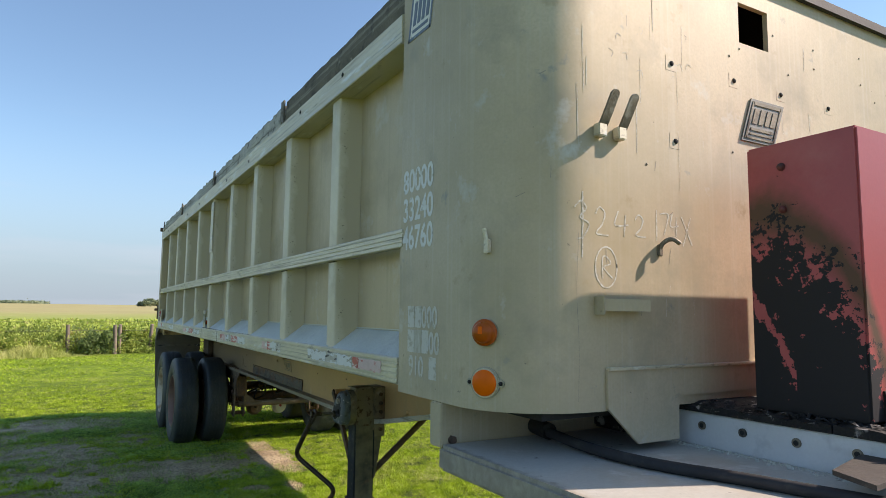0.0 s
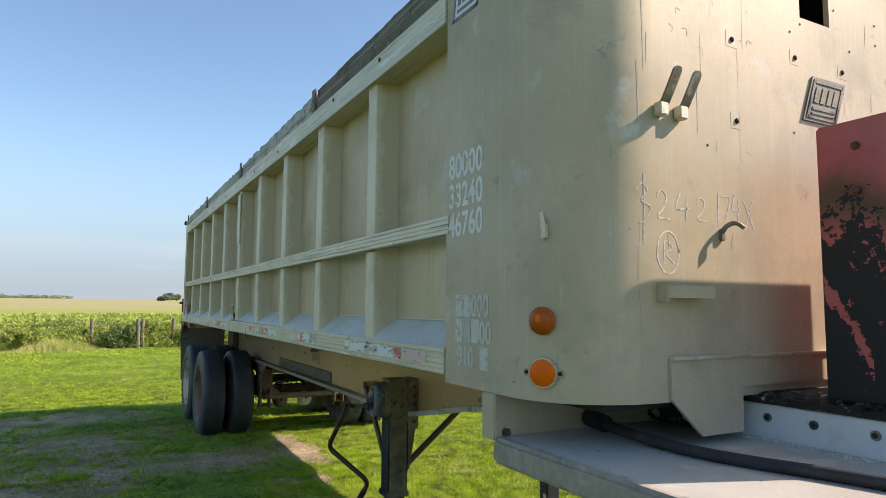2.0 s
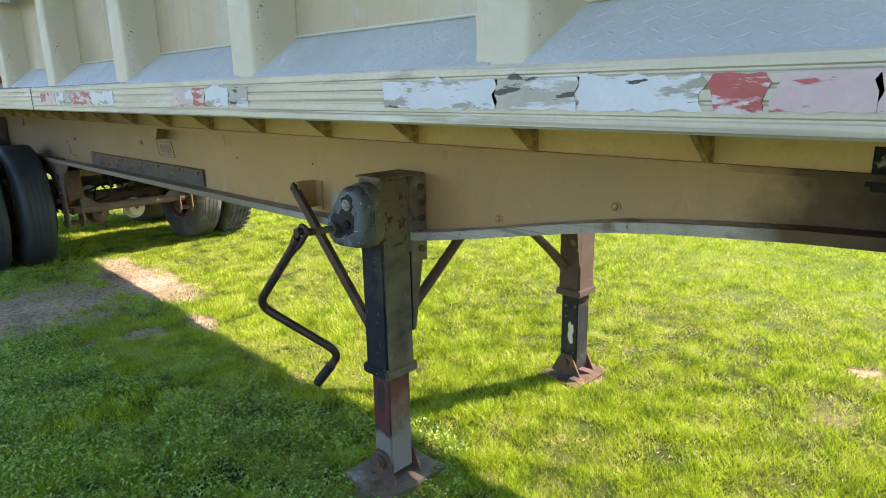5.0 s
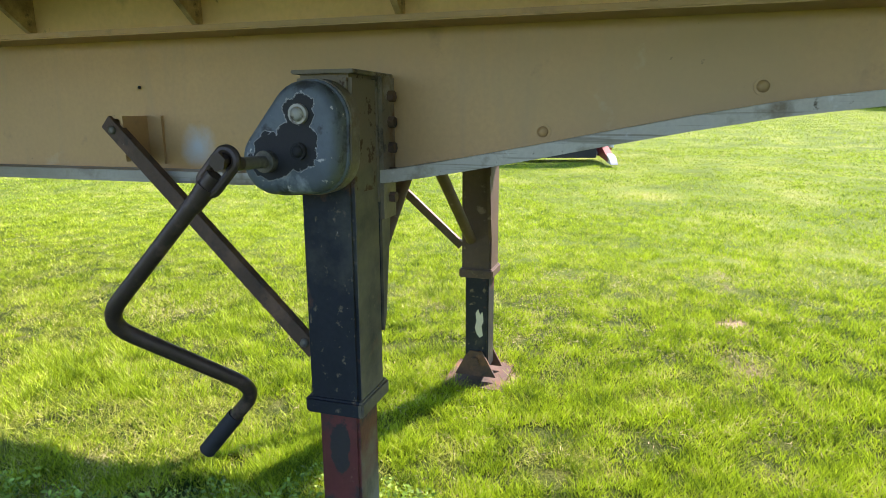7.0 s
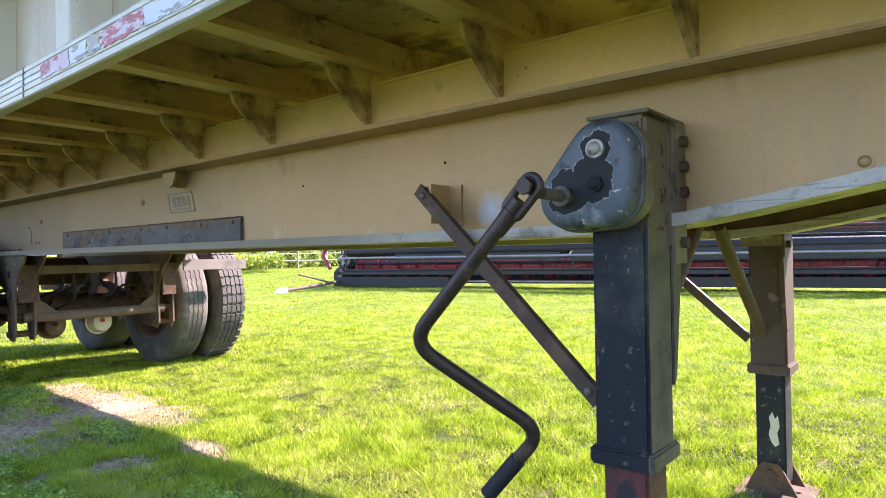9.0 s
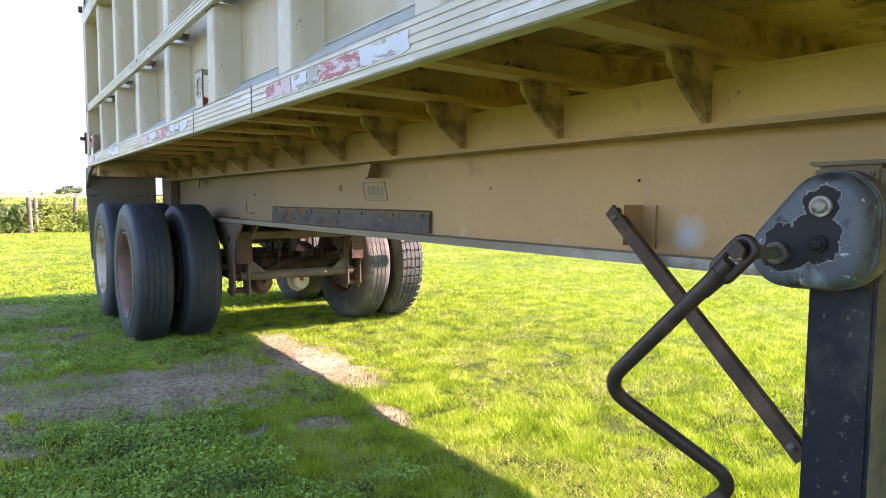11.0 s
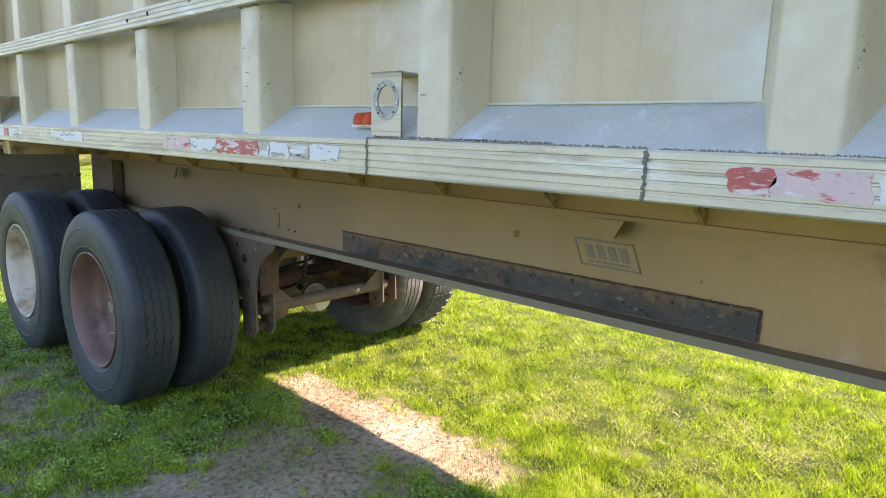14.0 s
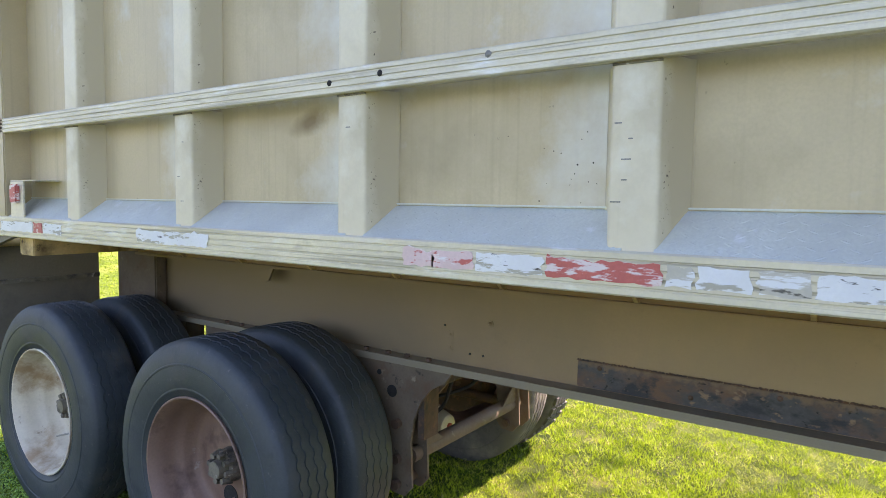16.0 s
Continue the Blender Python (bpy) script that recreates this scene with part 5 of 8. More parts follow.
cm.matrix_basis = Matrix.Translation((0, cross_y[0], 0))
cf = part("cross_flange", cf0, GOLD, trailer, "dusty flange of a cross member, bounce light in its gold")
cf.matrix_basis = Matrix.Translation((0, cross_y[0], 0))
for y in cross_y[1:]:
    shared("cross_member", cm.data, trailer, Matrix.Translation((0, y, 0)))
    shared("cross_flange", cf.data, trailer, Matrix.Translation((0, y, 0)))
gus = prism(bmesh.new(), [(1.727, 1.283), (1.708, 1.283), (1.640, 1.335), (1.585, 1.383), (1.562, 1.408), (1.556, 1.44), (1.727, 1.44)], -0.007, 0.007, "y")
gu = part("gusset", gus, UNDER, trailer, "rust-stained gusset plate")
gu.matrix_basis = Matrix.Translation((0, cross_y[0], 0))
for y in cross_y[1:]:
    shared("gusset", gu.data, trailer, Matrix.Translation((0, y, 0)))
gus2 = prism(bmesh.new(), [(mirror_x(x), z) for x, z in ((1.727, 1.283), (1.708, 1.283), (1.585, 1.383), (1.556, 1.44), (1.727, 1.44))], -0.006, 0.006, "y")
gu2 = part("gusset", gus2, UNDER, trailer)
gu2.matrix_basis = Matrix.Translation((0, cross_y[0], 0))
for y in cross_y[1:]:
    shared("gusset", gu2.data, trailer, Matrix.Translation((0, y, 0)))
for y in (3.65, 5.2, 6.9, 8.6):
    part("frame_brace", box(bmesh.new(), WEB + 0.01, mirror_x(WEB) - 0.01, y - 0.04, y + 0.04, max(web_bottom(y), 0.9) + 0.03, 1.20, 0.004), UNDER, trailer)
bm = bmesh.new()
prism(bm, [(WEB + 0.01, 3.35), (WEB + 0.09, 3.35), (mirror_x(WEB) - 0.01, 2.75), (mirror_x(WEB) - 0.09, 2.75)], 1.10, 1.12, "z")
part("diagonal_brace", bm, UNDER, trailer)

# steel wear strip, badge and small fittings on the near frame rail
FX = WEB - 0.0045
bm = box(bmesh.new(), FX - 0.010, FX - 0.0005, 6.005, 7.83, 0.957, 1.046, 0.002)
strip = part("wear_strip", bm, STRIPM, trailer, "black steel wear strip with rusty weld edges")
part("rusty_edge", weld_bead([(FX - 0.004, 7.83, 1.048), (FX - 0.004, 6.0, 1.050)], 0.004, wr), RUST, strip, "", "stuff")
part("rusty_edge", weld_bead([(FX - 0.004, 6.003, 1.045), (FX - 0.004, 6.003, 0.958)], 0.004, wr), RUST, strip, "", "stuff")
for y in (7.75, 7.45, 7.2, 6.85, 6.6, 6.3, 6.06):
    part("strip_bolt", dome(bmesh.new(), (FX - 0.010, y, 1.03 if wr.random() > 0.3 else 0.985), (-1, 0, 0), 0.009, 0.006, 8, 3), RUST, strip)


def badge(y0, y1, z0, z1, x, mats, parent, slant=0.03, thick=0.002, border=True):
    """A maker's plate: a slanted panel with a border and plain bars for its mark."""
    outline = [(y0, z0), (y1, z0), (y1 - slant, z1), (y0 - slant, z1)]
    pl = part("badge", prism(bmesh.new(), outline, x - thick, x, "x"), mats[0], parent, "slanted maker's badge with plain bars")
    bm = bmesh.new()
    h, w = z1 - z0, y1 - y0
    def quad(ya, yb, za, zb):
        f = lambda y, z: (y - slant * (z - z0) / h, z)
        prism(bm, [f(ya, za), f(yb, za), f(yb, zb), f(ya, zb)], x - thick * 2.2, x - thick * 0.9, "x")
    if border:
        e = 0.07 * h
        quad(y0, y1, z0, z0 + e), quad(y0, y1, z1 - e, z1), quad(y0, y0 + e, z0, z1), quad(y1 - e, y1, z0, z1)
    for k in range(4):
        ya = y0 + w * (0.14 + 0.19 * k)
        quad(ya, ya + w * 0.13, z0 + 0.30 * h, z0 + 0.80 * h)
    quad(y0 + 0.16 * w, y0 + 0.84 * w, z0 + 0.15 * h, z0 + 0.22 * h)
    part("badge_mark", bm, mats[1], pl, "", "stuff")
    return pl


badge(6.36, 6.575, 1.092, 1.182, FX, (ALU_FRAME, DKDECAL), trailer, -0.035, 0.0012)
bm = prism(bmesh.new(), [(6.40, 1.262), (6.52, 1.262), (6.49, 1.205), (6.46, 1.195), (6.43, 1.205)], FX - 0.07, FX - 0.06, "x")
prism(bm, [(6.455, 1.262), (6.465, 1.262), (6.465, 1.20), (6.455, 1.20)], FX - 0.06, FX, "x")
part("frame_lug", bm, ALU_FRAME, trailer)
bm = prism(bmesh.new(), [(9.35, 1.262), (9.47, 1.262), (9.44, 1.205), (9.41, 1.195), (9.38, 1.205)], FX - 0.07, FX - 0.06, "x")
part("frame_lug", bm, ALU_FRAME, trailer)
for y, z, s in ((3.94, 1.05, 0.012), (3.53, 1.136, 0.012), (4.963, 1.155, 0.0028), (5.62, 1.14, 0.0024), (8.28, 1.00, 0.003), (8.22, 1.0, 0.003), (8.4, 1.1, 0.0028), (6.85, 1.16, 0.012), (8.19, 1.13, 0.009)):
    bm = dome(bmesh.new(), (FX - 0.003, y, z), (-1, 0, 0), s, s * 0.7, 10, 3)
    rod(bm, (FX + 0.001, y, z), (FX - 0.003, y, z), s * 1.4, 14)
    part("frame_bolt", bm, ALU_FRAME if s > 0.008 else HOLE, trailer)
bm = box(bmesh.new(), FX - 0.003, FX, 8.36, 8.385, 1.0, 1.08)
for z in (1.012, 1.065):
    dome(bm, (FX - 0.003, 8.372, z), (-1, 0, 0), 0.006, 0.003, 8, 3)
part("rivet_plate", bm, ALU_FRAME, trailer)
for y in (8.45, 8.56, 8.66, 8.78, 9.5, 9.62, 9.74):
    part("flange_bolt", rod(bmesh.new(), (WEB - 0.045, y, WEB_B), (WEB - 0.045, y, WEB_B + 0.022), 0.013, 6), RUST, trailer)

# bolster below the front wall, kingpin plate in black for the gap's shade
bm = box(bmesh.new(), X0 - 0.004, X1 + 0.004, 2.235, 2.31, 1.226, 1.366, 0.004)
part("bolster", bm, ALU_FRONT, trailer)
part("kingpin_plate", box(bmesh.new(), X0 + 0.15, X1 - 0.15, 1.92, 2.58, 1.345, 1.364), HOLE, trailer)
for x, z in ((1.11, 1.25),):
    part("bolster_bolt", rod(bmesh.new(), (x, 2.235, z), (x, 2.222, z), 0.014, 6), RUST, trailer)

# lower skirt of the front wall, with a hanging tab at each end
sk = [(1.425, 1.490), (1.425, 1.376), (1.548, 1.264), (1.727, 1.265), (1.731, 1.399), (CX, 1.399)]
sk = sk + [(mirror_x(x), z) for x, z in sk[::-1][1:]]
part("front_skirt", prism(bmesh.new(), sk, YF - 0.012, YF - 0.001, "y"), ALU_FRONT, trailer)
part("skirt_lip", box(bmesh.new(), 1.425, mirror_x(1.425), YF - 0.022, YF - 0.001, 1.487, 1.496, 0.002), ALU_RAIL, trailer)

# fittings on the front wall
bm = prism(bmesh.new(), [(1.392, 1.845), (1.405, 1.835), (1.565, 1.815), (1.565, 1.869), (1.392, 1.872)], 1.664, 1.700, "z")
part("front_step", bm, ALU_FRONT, trailer, "small aluminium step")
part("step_end", box(bmesh.new(), 1.386, 1.396, 1.83, 1.888, 1.652, 1.708, 0.002), ALU_FRONT, trailer)
for x in (1.405, 1.487):
    bm = box(bmesh.new(), x - 0.017, x + 0.017, front_y(x) - 0.03, front_y(x) - 0.001, 2.196, 2.236, 0.003)
    hk = part("tarp_hook", bm, ALU_RAIL, trailer, "grey bent steel tarp hook")
    bm = bmesh.new()
    rows = []
    for t in (0.0, 0.2, 0.4, 0.6, 0.75, 0.86, 0.89, 0.92, 0.94, 0.96, 0.975, 0.99, 1.0):      # a flat bent bar with a rounded tip
        hw = 0.0165 * (1.0 if t < 0.86 else math.sqrt(max(0.04, 1 - ((t - 0.86) / 0.142) ** 2)))
        lx = x + 0.024 * t
        y, z = front_y(x) - 0.022 - 0.044 * t ** 0.85, 2.218 + 0.116 * t
        rows.append([bm.verts.new(q) for q in ((lx - hw, y, z), (lx + hw, y, z), (lx + hw, y + 0.006, z + 0.003), (lx - hw, y + 0.006, z + 0.003))])
    for p0, p1 in zip(rows, rows[1:]):
        for j in range(4):
            bm.faces.new((p0[j], p0[(j + 1) % 4], p1[(j + 1) % 4], p1[j]))
    bm.faces.new(rows[0][::-1]), bm.faces.new(rows[-1])
    bmesh.ops.recalc_face_normals(bm, faces=bm.faces[:])
    part("hook_bar", bm, CASE_M, hk)
bm = tube(bmesh.new(), [(1.665, YF + 0.0, 1.852), (1.668, YF - 0.012, 1.885), (1.685, YF - 0.040, 1.900), (1.708, YF - 0.050, 1.882)], 0.0075, 10, 0.03)
box(bm, 1.655, 1.675, YF - 0.012, YF, 1.842, 1.880, 0.003)
part("hose_hook", bm, CAST, trailer)
bm = box(bmesh.new(), -0.008, 0.008, -0.02, 0.0, -0.03, 0.012, 0.002)
rod(bm, (0, -0.012, 0.0), (-0.008, -0.016, 0.045), 0.007, 10)
o = part("side_pin", bm, ALU_RAIL, trailer)
o.matrix_basis = Matrix.Translation((1.108, front_y(1.108) - 0.002, 1.862)) @ Matrix.Rotation(radians(-62), 4, "Z")
for x, z in ((1.747, 2.505), (1.758, 2.236), (2.079, 2.509), (2.362, 2.508), (2.686, 2.509)):
    bm = box(bmesh.new(), x - 0.026, x + 0.026, YF - 0.0007, YF + 0.0010, z - 0.026, z + 0.026, 0.0002)
    pl = part("bolt_plate", bm, ALU_FRONT, trailer)
    part("bolt", dome(bmesh.new(), (x + 0.002, YF - 0.0010, z), (0, -1, 0), 0.0095, 0.006, 12, 4), HOLE, pl)
for x, z in ((2.6, 2.74), (2.6, 2.66), (2.95, 2.78), (2.95, 2.66), (2.42, 2.60), (2.12, 2.64), (2.11, 2.84), (2.33, 2.74), (1.62, 2.14), (2.06, 2.24), (2.06, 2.60), (3.06, 2.60)):
    part("rivet", dome(bmesh.new(), (x, YF - 0.0005, z), (0, -1, 0), 0.0045, 0.0025, 8, 3), CAST, trailer)

# cast maker's plate on the front wall: a slanted plate with plain raised bars
pl = part("maker_plate", prism(bmesh.new(), [(2.105, 2.292), (2.300, 2.292), (2.370, 2.458), (2.172, 2.458)], YF - 0.007, YF - 0.001, "y"), PLATE_DK, trailer, "dark cast maker's plate with raised bars")
bm = bmesh.new()
for xa, xb, za, zb in ((0.08, 0.92, 0.86, 0.94), (0.08, 0.92, 0.06, 0.11), (0.05, 0.10, 0.06, 0.94), (0.90, 0.95, 0.06, 0.94), (0.16, 0.30, 0.42, 0.78), (0.35, 0.49, 0.42, 0.78), (0.54, 0.67, 0.42, 0.78), (0.71, 0.86, 0.42, 0.78), (0.16, 0.86, 0.26, 0.32), (0.16, 0.86, 0.16, 0.20)):
    f = lambda u, v: (2.105 + 0.195 * u + 0.068 * v, 2.292 + 0.166 * v)
    prism(bm, [f(xa, za), f(xb, za), f(xb, zb), f(xa, zb)], YF - 0.0100, YF - 0.0068, "y")
part("raised_mark", bm, CAST, pl, "", "stuff")


# weights stencilled on the side of the front sheet
def on_side(y0, z0):
    return lambda u, v: (X0 - 0.0012, y0 - u, z0 + v)


for s, z in (("80000", 2.090), ("33240", 1.985), ("46760", 1.882)):
    part("stencilled_number", text_bm(s, 0.118, on_side(2.54, z), 0.78), WHITE, trailer, "white stencilled weight figures")
gr = random.Random(3)
for row, (z0, z1, cols) in enumerate(((1.602, 1.676, (0, 1)), (1.516, 1.594, (0, 1, 2)), (1.432, 1.506, (3,)))):
    for c in cols:
        y1 = 2.487 - c * 0.053
        bm = bmesh.new()
        pts = []
        for k in range(28):
            t = k / 28 * 4
            u, v = [(t, 0), (1, t - 1), (3 - t, 1), (0, 4 - t)][int(t)]
            pts.append((y1 - 0.049 * (1 - u) + gr.uniform(-0.0015, 0.0015), z0 + (z1 - z0) * v + gr.uniform(-0.0015, 0.0015)))
        prism(bm, pts, X0 - 0.0012, X0 - 0.0002, "x")
        part("painted_patch", bm, GHOST_THIN if (row, c) == (1, 1) else GHOST, trailer)
for s_, y, z in (("000", 2.384, 1.604), ("00", 2.331, 1.518), ("910", 2.478, 1.434)):
    part("stencilled_number", text_bm(s_, 0.100, on_side(y, z), 0.74), GHOST, trailer)
badge(2.345, 2.52, 2.665, 2.835, X0 - 0.0005, (WHITE, DECAL), trailer, 0.035, 0.001)


# chalk on the front wall
def on_front(x0, z0, tilt=0.0):
    return lambda u, v: (x0 + u, front_y(x0 + u) - 0.0007, z0 + v + tilt * u)


GLYPH = {"3": [[(-.1, .85), (.35, 1.1), (.75, .85), (.3, .52), (.95, .3), (.55, -.15), (.1, -.25)], [(.5, 1.45), (.5, .5), (.42, -.9)]], "2": [[(0, .75), (.3, 1), (.7, .8), (.5, .4), (.05, .05), (.95, 0)]],
         "4": [[(.25, 1), (0, .4), (.95, .45)], [(.75, .85), (.65, -.05)]], "1": [[(.5, 1.1), (.45, -.1)]], "7": [[(0, .95), (.8, .95), (.35, 0)]], "X": [[(0, 1), (1, -.1)], [(.9, 1), (.1, -.15)]],
         "R": [[(.1, -.05), (.15, 1), (.6, .95), (.75, .7), (.2, .5), (.9, 0)]]}


def chalk(place, strokes, w, h, jit, thick=1.0):
    """Hand-drawn strokes of chalk on a surface, as thin ribbons."""
    bm = bmesh.new()
    r = random.Random(jit)
    for st in strokes:
        pts = []
        ends = [st[0]] + list(st) + [st[-1]]
        for p0, p1, p2, p3 in zip(ends, ends[1:], ends[2:], ends[3:]):
            for k in range(6):
                t = k / 6
                u, v = (0.5 * (2 * p1[i] + (p2[i] - p0[i]) * t + (2 * p0[i] - 5 * p1[i] + 4 * p2[i] - p3[i]) * t * t + (3 * p1[i] - p0[i] - 3 * p2[i] + p3[i]) * t ** 3) for i in (0, 1))
                pts.append((u * w + r.uniform(-1, 1) * 0.0004, v * h + r.uniform(-1, 1) * 0.0004))
        pts.append((st[-1][0] * w, st[-1][1] * h))
        rows = []
        for i, q in enumerate(pts):
            u, v = pts[max(0, i - 1)], pts[min(len(pts) - 1, i + 1)]
            tx, tz = v[0] - u[0], v[1] - u[1]
            L = math.hypot(tx, tz) or 1
            hw = (0.0019 + 0.0010 * r.random()) * thick
            rows.append([bm.verts.new(place(q[0] - tz / L * s_ * hw, q[1] + tx / L * s_ * hw)) for s_ in (-1, 1)])
        for p0, p1 in zip(rows, rows[1:]):
            bm.faces.new((p0[0], p1[0], p1[1], p0[1]))
    bmesh.ops.recalc_face_normals(bm, faces=bm.faces[:])
    return bm


for k, (ch, x, z, w, h) in enumerate((("3", 1.322, 1.90, .05, .085), ("2", 1.395, 1.895, .055, .085), ("4", 1.475, 1.90, .06, .075), ("2", 1.562, 1.90, .05, .07), ("1", 1.640, 1.90, .04, .085),
                                      ("7", 1.675, 1.915, .05, .07), ("4", 1.725, 1.915, .04, .075), ("X", 1.778, 1.895, .05, .085))):
    part("chalk_figure", chalk(on_front(x, z), GLYPH[ch], w, h, k), CHALK, trailer, "hand-chalked figure on the front wall")
part("chalk_letter", chalk(on_front(1.415, 1.765), GLYPH["R"], .05, .062, 20), CHALK, trailer)
part("chalk_ring", chalk(on_front(1.436, 1.797), [[(math.cos(t_ * 0.27), math.sin(t_ * 0.27)) for t_ in range(25)]], .044, .062, 21), CHALK, trailer)
# dents and scratches
sr = random.Random(12)
for k in range(15):
    x, z = sr.uniform(1.15, 2.0), sr.uniform(1.55, 2.75)
    a_ = sr.choice((1.57, 1.5, 0.3, 1.2, 1.7))
    L = sr.uniform(0.01, 0.06)
    part("scratch", chalk(on_front(x, z), [[(0, 0), (math.cos(a_) * L, math.sin(a_) * L)]], 0.5, 1, 40 + k, 0.3), PLATE_DK if k % 3 else CHALK, trailer)
for k in range(14):
    x, z = sr.uniform(1.30, 2.6), sr.uniform(2.15, 2.80)
    part("drip_mark", chalk(on_front(x, z), [[(0, 0), (sr.uniform(-.004, .004), -sr.uniform(0.04, 0.22))]], 1, 1, 140 + k, sr.uniform(0.25, 0.7)), CHALK, trailer)
for k in range(9):
    x, z = 1.60 + sr.gauss(0, 0.16), 2.50 + sr.gauss(0, 0.07)
    a_, L = sr.uniform(0, 3.1), sr.uniform(0.006, 0.026)
    part("scrape", chalk(on_front(x, z), [[(0, 0), (math.cos(a_) * L, math.sin(a_) * L), (math.cos(a_ + 0.8) * L * 1.4, math.sin(a_ + 0.8) * L * 1.4)]], 1, 1, 180 + k, sr.uniform(0.25, 0.5)), (PLATE_DK, CHALK, FLANGE_BARE)[k % 3], trailer)
part("crack", chalk(on_front(1.325, 1.40), [[(0, 0), (.004, .2), (-.002, .4), (.006, .62)]], 1, 0.8, 77, 0.16), PLATE_DK, trailer)

# amber lamps on the rounded corner
for z, mt, hgt, lab in ((1.597, AMBER_DARK, 0.030, "dull amber marker lamp"), (1.450, AMBER, 0.012, "bright amber round reflector lamp")):
    y = 2.03
    # place on the curve at this y
    xs = [q for q in front_curve(60) if q[0] < 1.4]
    c = min(xs, key=lambda q: abs(q[1] - y))
    nrm = Vector((-0.86, -0.5, 0)).normalized()
    cc = Vector((c[0], c[1], z))
    bm = rod(bmesh.new(), cc - nrm * 0.012, cc + nrm * 0.006, 0.0415 if hgt > 0.02 else 0.047, 36)
    lamp = part("marker_lamp", bm, CHROME, trailer, lab)
    bm = rod(bmesh.new(), cc + nrm * 0.005, cc + nrm * 0.010, 0.040 if hgt > 0.02 else 0.0385, 36)
    u, w = nrm.cross(Vector((0, 0, 1))).normalized(), Vector((0, 0, 1))
    rr, steps, prev = (0.040 if hgt > 0.02 else 0.0385), 15, None
    for i in range(steps + 1):               # domed lens with moulded rings
        f = math.cos(math.pi / 2 * i / steps)
        rise = math.sin(math.pi / 2 * i / steps)
        if hgt > 0.02:                       # a flat moulded rim, then a steeper inner dome
            rise = 0.5 * rise if f > 0.78 else 0.31 + 0.69 * ((rise - 0.6) / 0.4) ** 0.55
        q = cc + nrm * (0.010 + hgt * rise + (0.0012 if i == 1 else 0.0))
        ring = [bm.verts.new(q + (u * math.cos(t) + w * math.sin(t)) * max(0.0004, rr * f)) for t in (2 * math.pi * k / 40 for k in range(40))]
        if prev:
            for k in range(40):
                bm.faces.new((prev[k], prev[(k + 1) % 40], ring[(k + 1) % 40], ring[k]))
        prev = ring
    bmesh.ops.recalc_face_normals(bm, faces=bm.faces[:])
    ln = part("lens", bm, mt, lamp)
    if hgt > 0.02:                           # highlight in the middle of the dome, built as a brighter amber piece
        bm = bmesh.new()
        vs = [bm.verts.new(cc + nrm * (0.0385 + d_) + u * a_ * 0.0065 + w * (0.007 + b_ * 0.011)) for d_ in (0.0, 0.0028) for a_, b_ in ((-1, -1), (1, -1), (1, 1), (-1, 1))]
        for q in ((4, 5, 6, 7), (0, 1, 5, 4), (1, 2, 6, 5), (2, 3, 7, 6), (3, 0, 4, 7)):
            bm.faces.new([vs[i] for i in q])
        bmesh.ops.recalc_face_normals(bm, faces=bm.faces[:])
        part("facet", bm, AMBER, ln)
    else:
        part("bezel", rod(bmesh.new(), cc + nrm * 0.003, cc + nrm * 0.0095, 0.0425, 36), ALU_RAIL, lamp, "pale ring round the lens")
        u = nrm.cross(Vector((0, 0, 1)))
        for s in (-1, 1):
            part("ear", rod(bmesh.new(), cc - nrm * 0.010 + u * s * 0.049, cc + nrm * 0.0045 + u * s * 0.049, 0.012, 16), CHROME, lamp)
            part("screw", dome(bmesh.new(), cc + nrm * 0.006 + u * s * 0.051, nrm, 0.0065, 0.004, 10, 3), HOLE, lamp)


# reflector tape, cracked and flaking, along the rub rail
def tape_piece(y0, y1, z0, z1, rnd, jag=0.0065):
    pts = []
    ka, kb = max(3, int(abs(y1 - y0) / 0.018)), 4
    for i in range(ka):
        pts.append((y0 + (y1 - y0) * i / ka, z0 + rnd.uniform(-jag, jag) * 0.5))
    for i in range(kb):
        pts.append((y1 + rnd.uniform(-jag, jag), z0 + (z1 - z0) * i / kb))
    for i in range(ka):
        pts.append((y1 + (y0 - y1) * i / ka, z1 + rnd.uniform(-jag, jag) * (1.6 if rnd.random() > 0.8 else 0.4)))
    for i in range(kb):
        pts.append((y0 + rnd.uniform(-jag, jag), z1 + (z0 - z1) * i / kb))
    return prism(bmesh.new(), pts, X0 - 0.0078, X0 - 0.0058, "x")


tr = random.Random(9)
for runs in ([(3.60, 3.33, TAPE_W), (3.33, 3.18, GUM), (3.18, 3.00, TAPE_W), (2.99, 2.93, TAPE_R), (2.92, 2.82, TAPE_P), (2.82, 2.70, TAPE_P)],
             [(4.53, 4.40, TAPE_P), (4.40, 4.33, TAPE_R), (4.33, 4.20, TAPE_W), (4.19, 4.10, GUM)],
             [(5.89, 5.82, TAPE_R), (5.82, 5.68, TAPE_P), (5.67, 5.56, TAPE_W), (5.55, 5.48, GUM), (5.47, 5.24, TAPE_R), (5.24, 5.01, TAPE_W)],
             [(8.03, 7.93, TAPE_P), (7.93, 7.81, TAPE_P), (7.80, 7.62, TAPE_W), (7.61, 7.35, TAPE_R), (7.34, 7.29, GUM), (7.28, 7.18, TAPE_W), (7.17, 7.08, GUM), (7.07, 6.94, TAPE_W)],
             [(9.335, 8.89, TAPE_W)], [(10.56, 10.22, TAPE_W), (10.21, 10.12, TAPE_R), (10.11, 9.94, TAPE_W)]):
    for y1, y0, mt in runs:
        part("reflector_tape", tape_piece(y0, y1, 1.421, 1.466, tr), mt, trailer, "cracked flaking reflector tape" if mt in (TAPE_R, TAPE_W) else "")

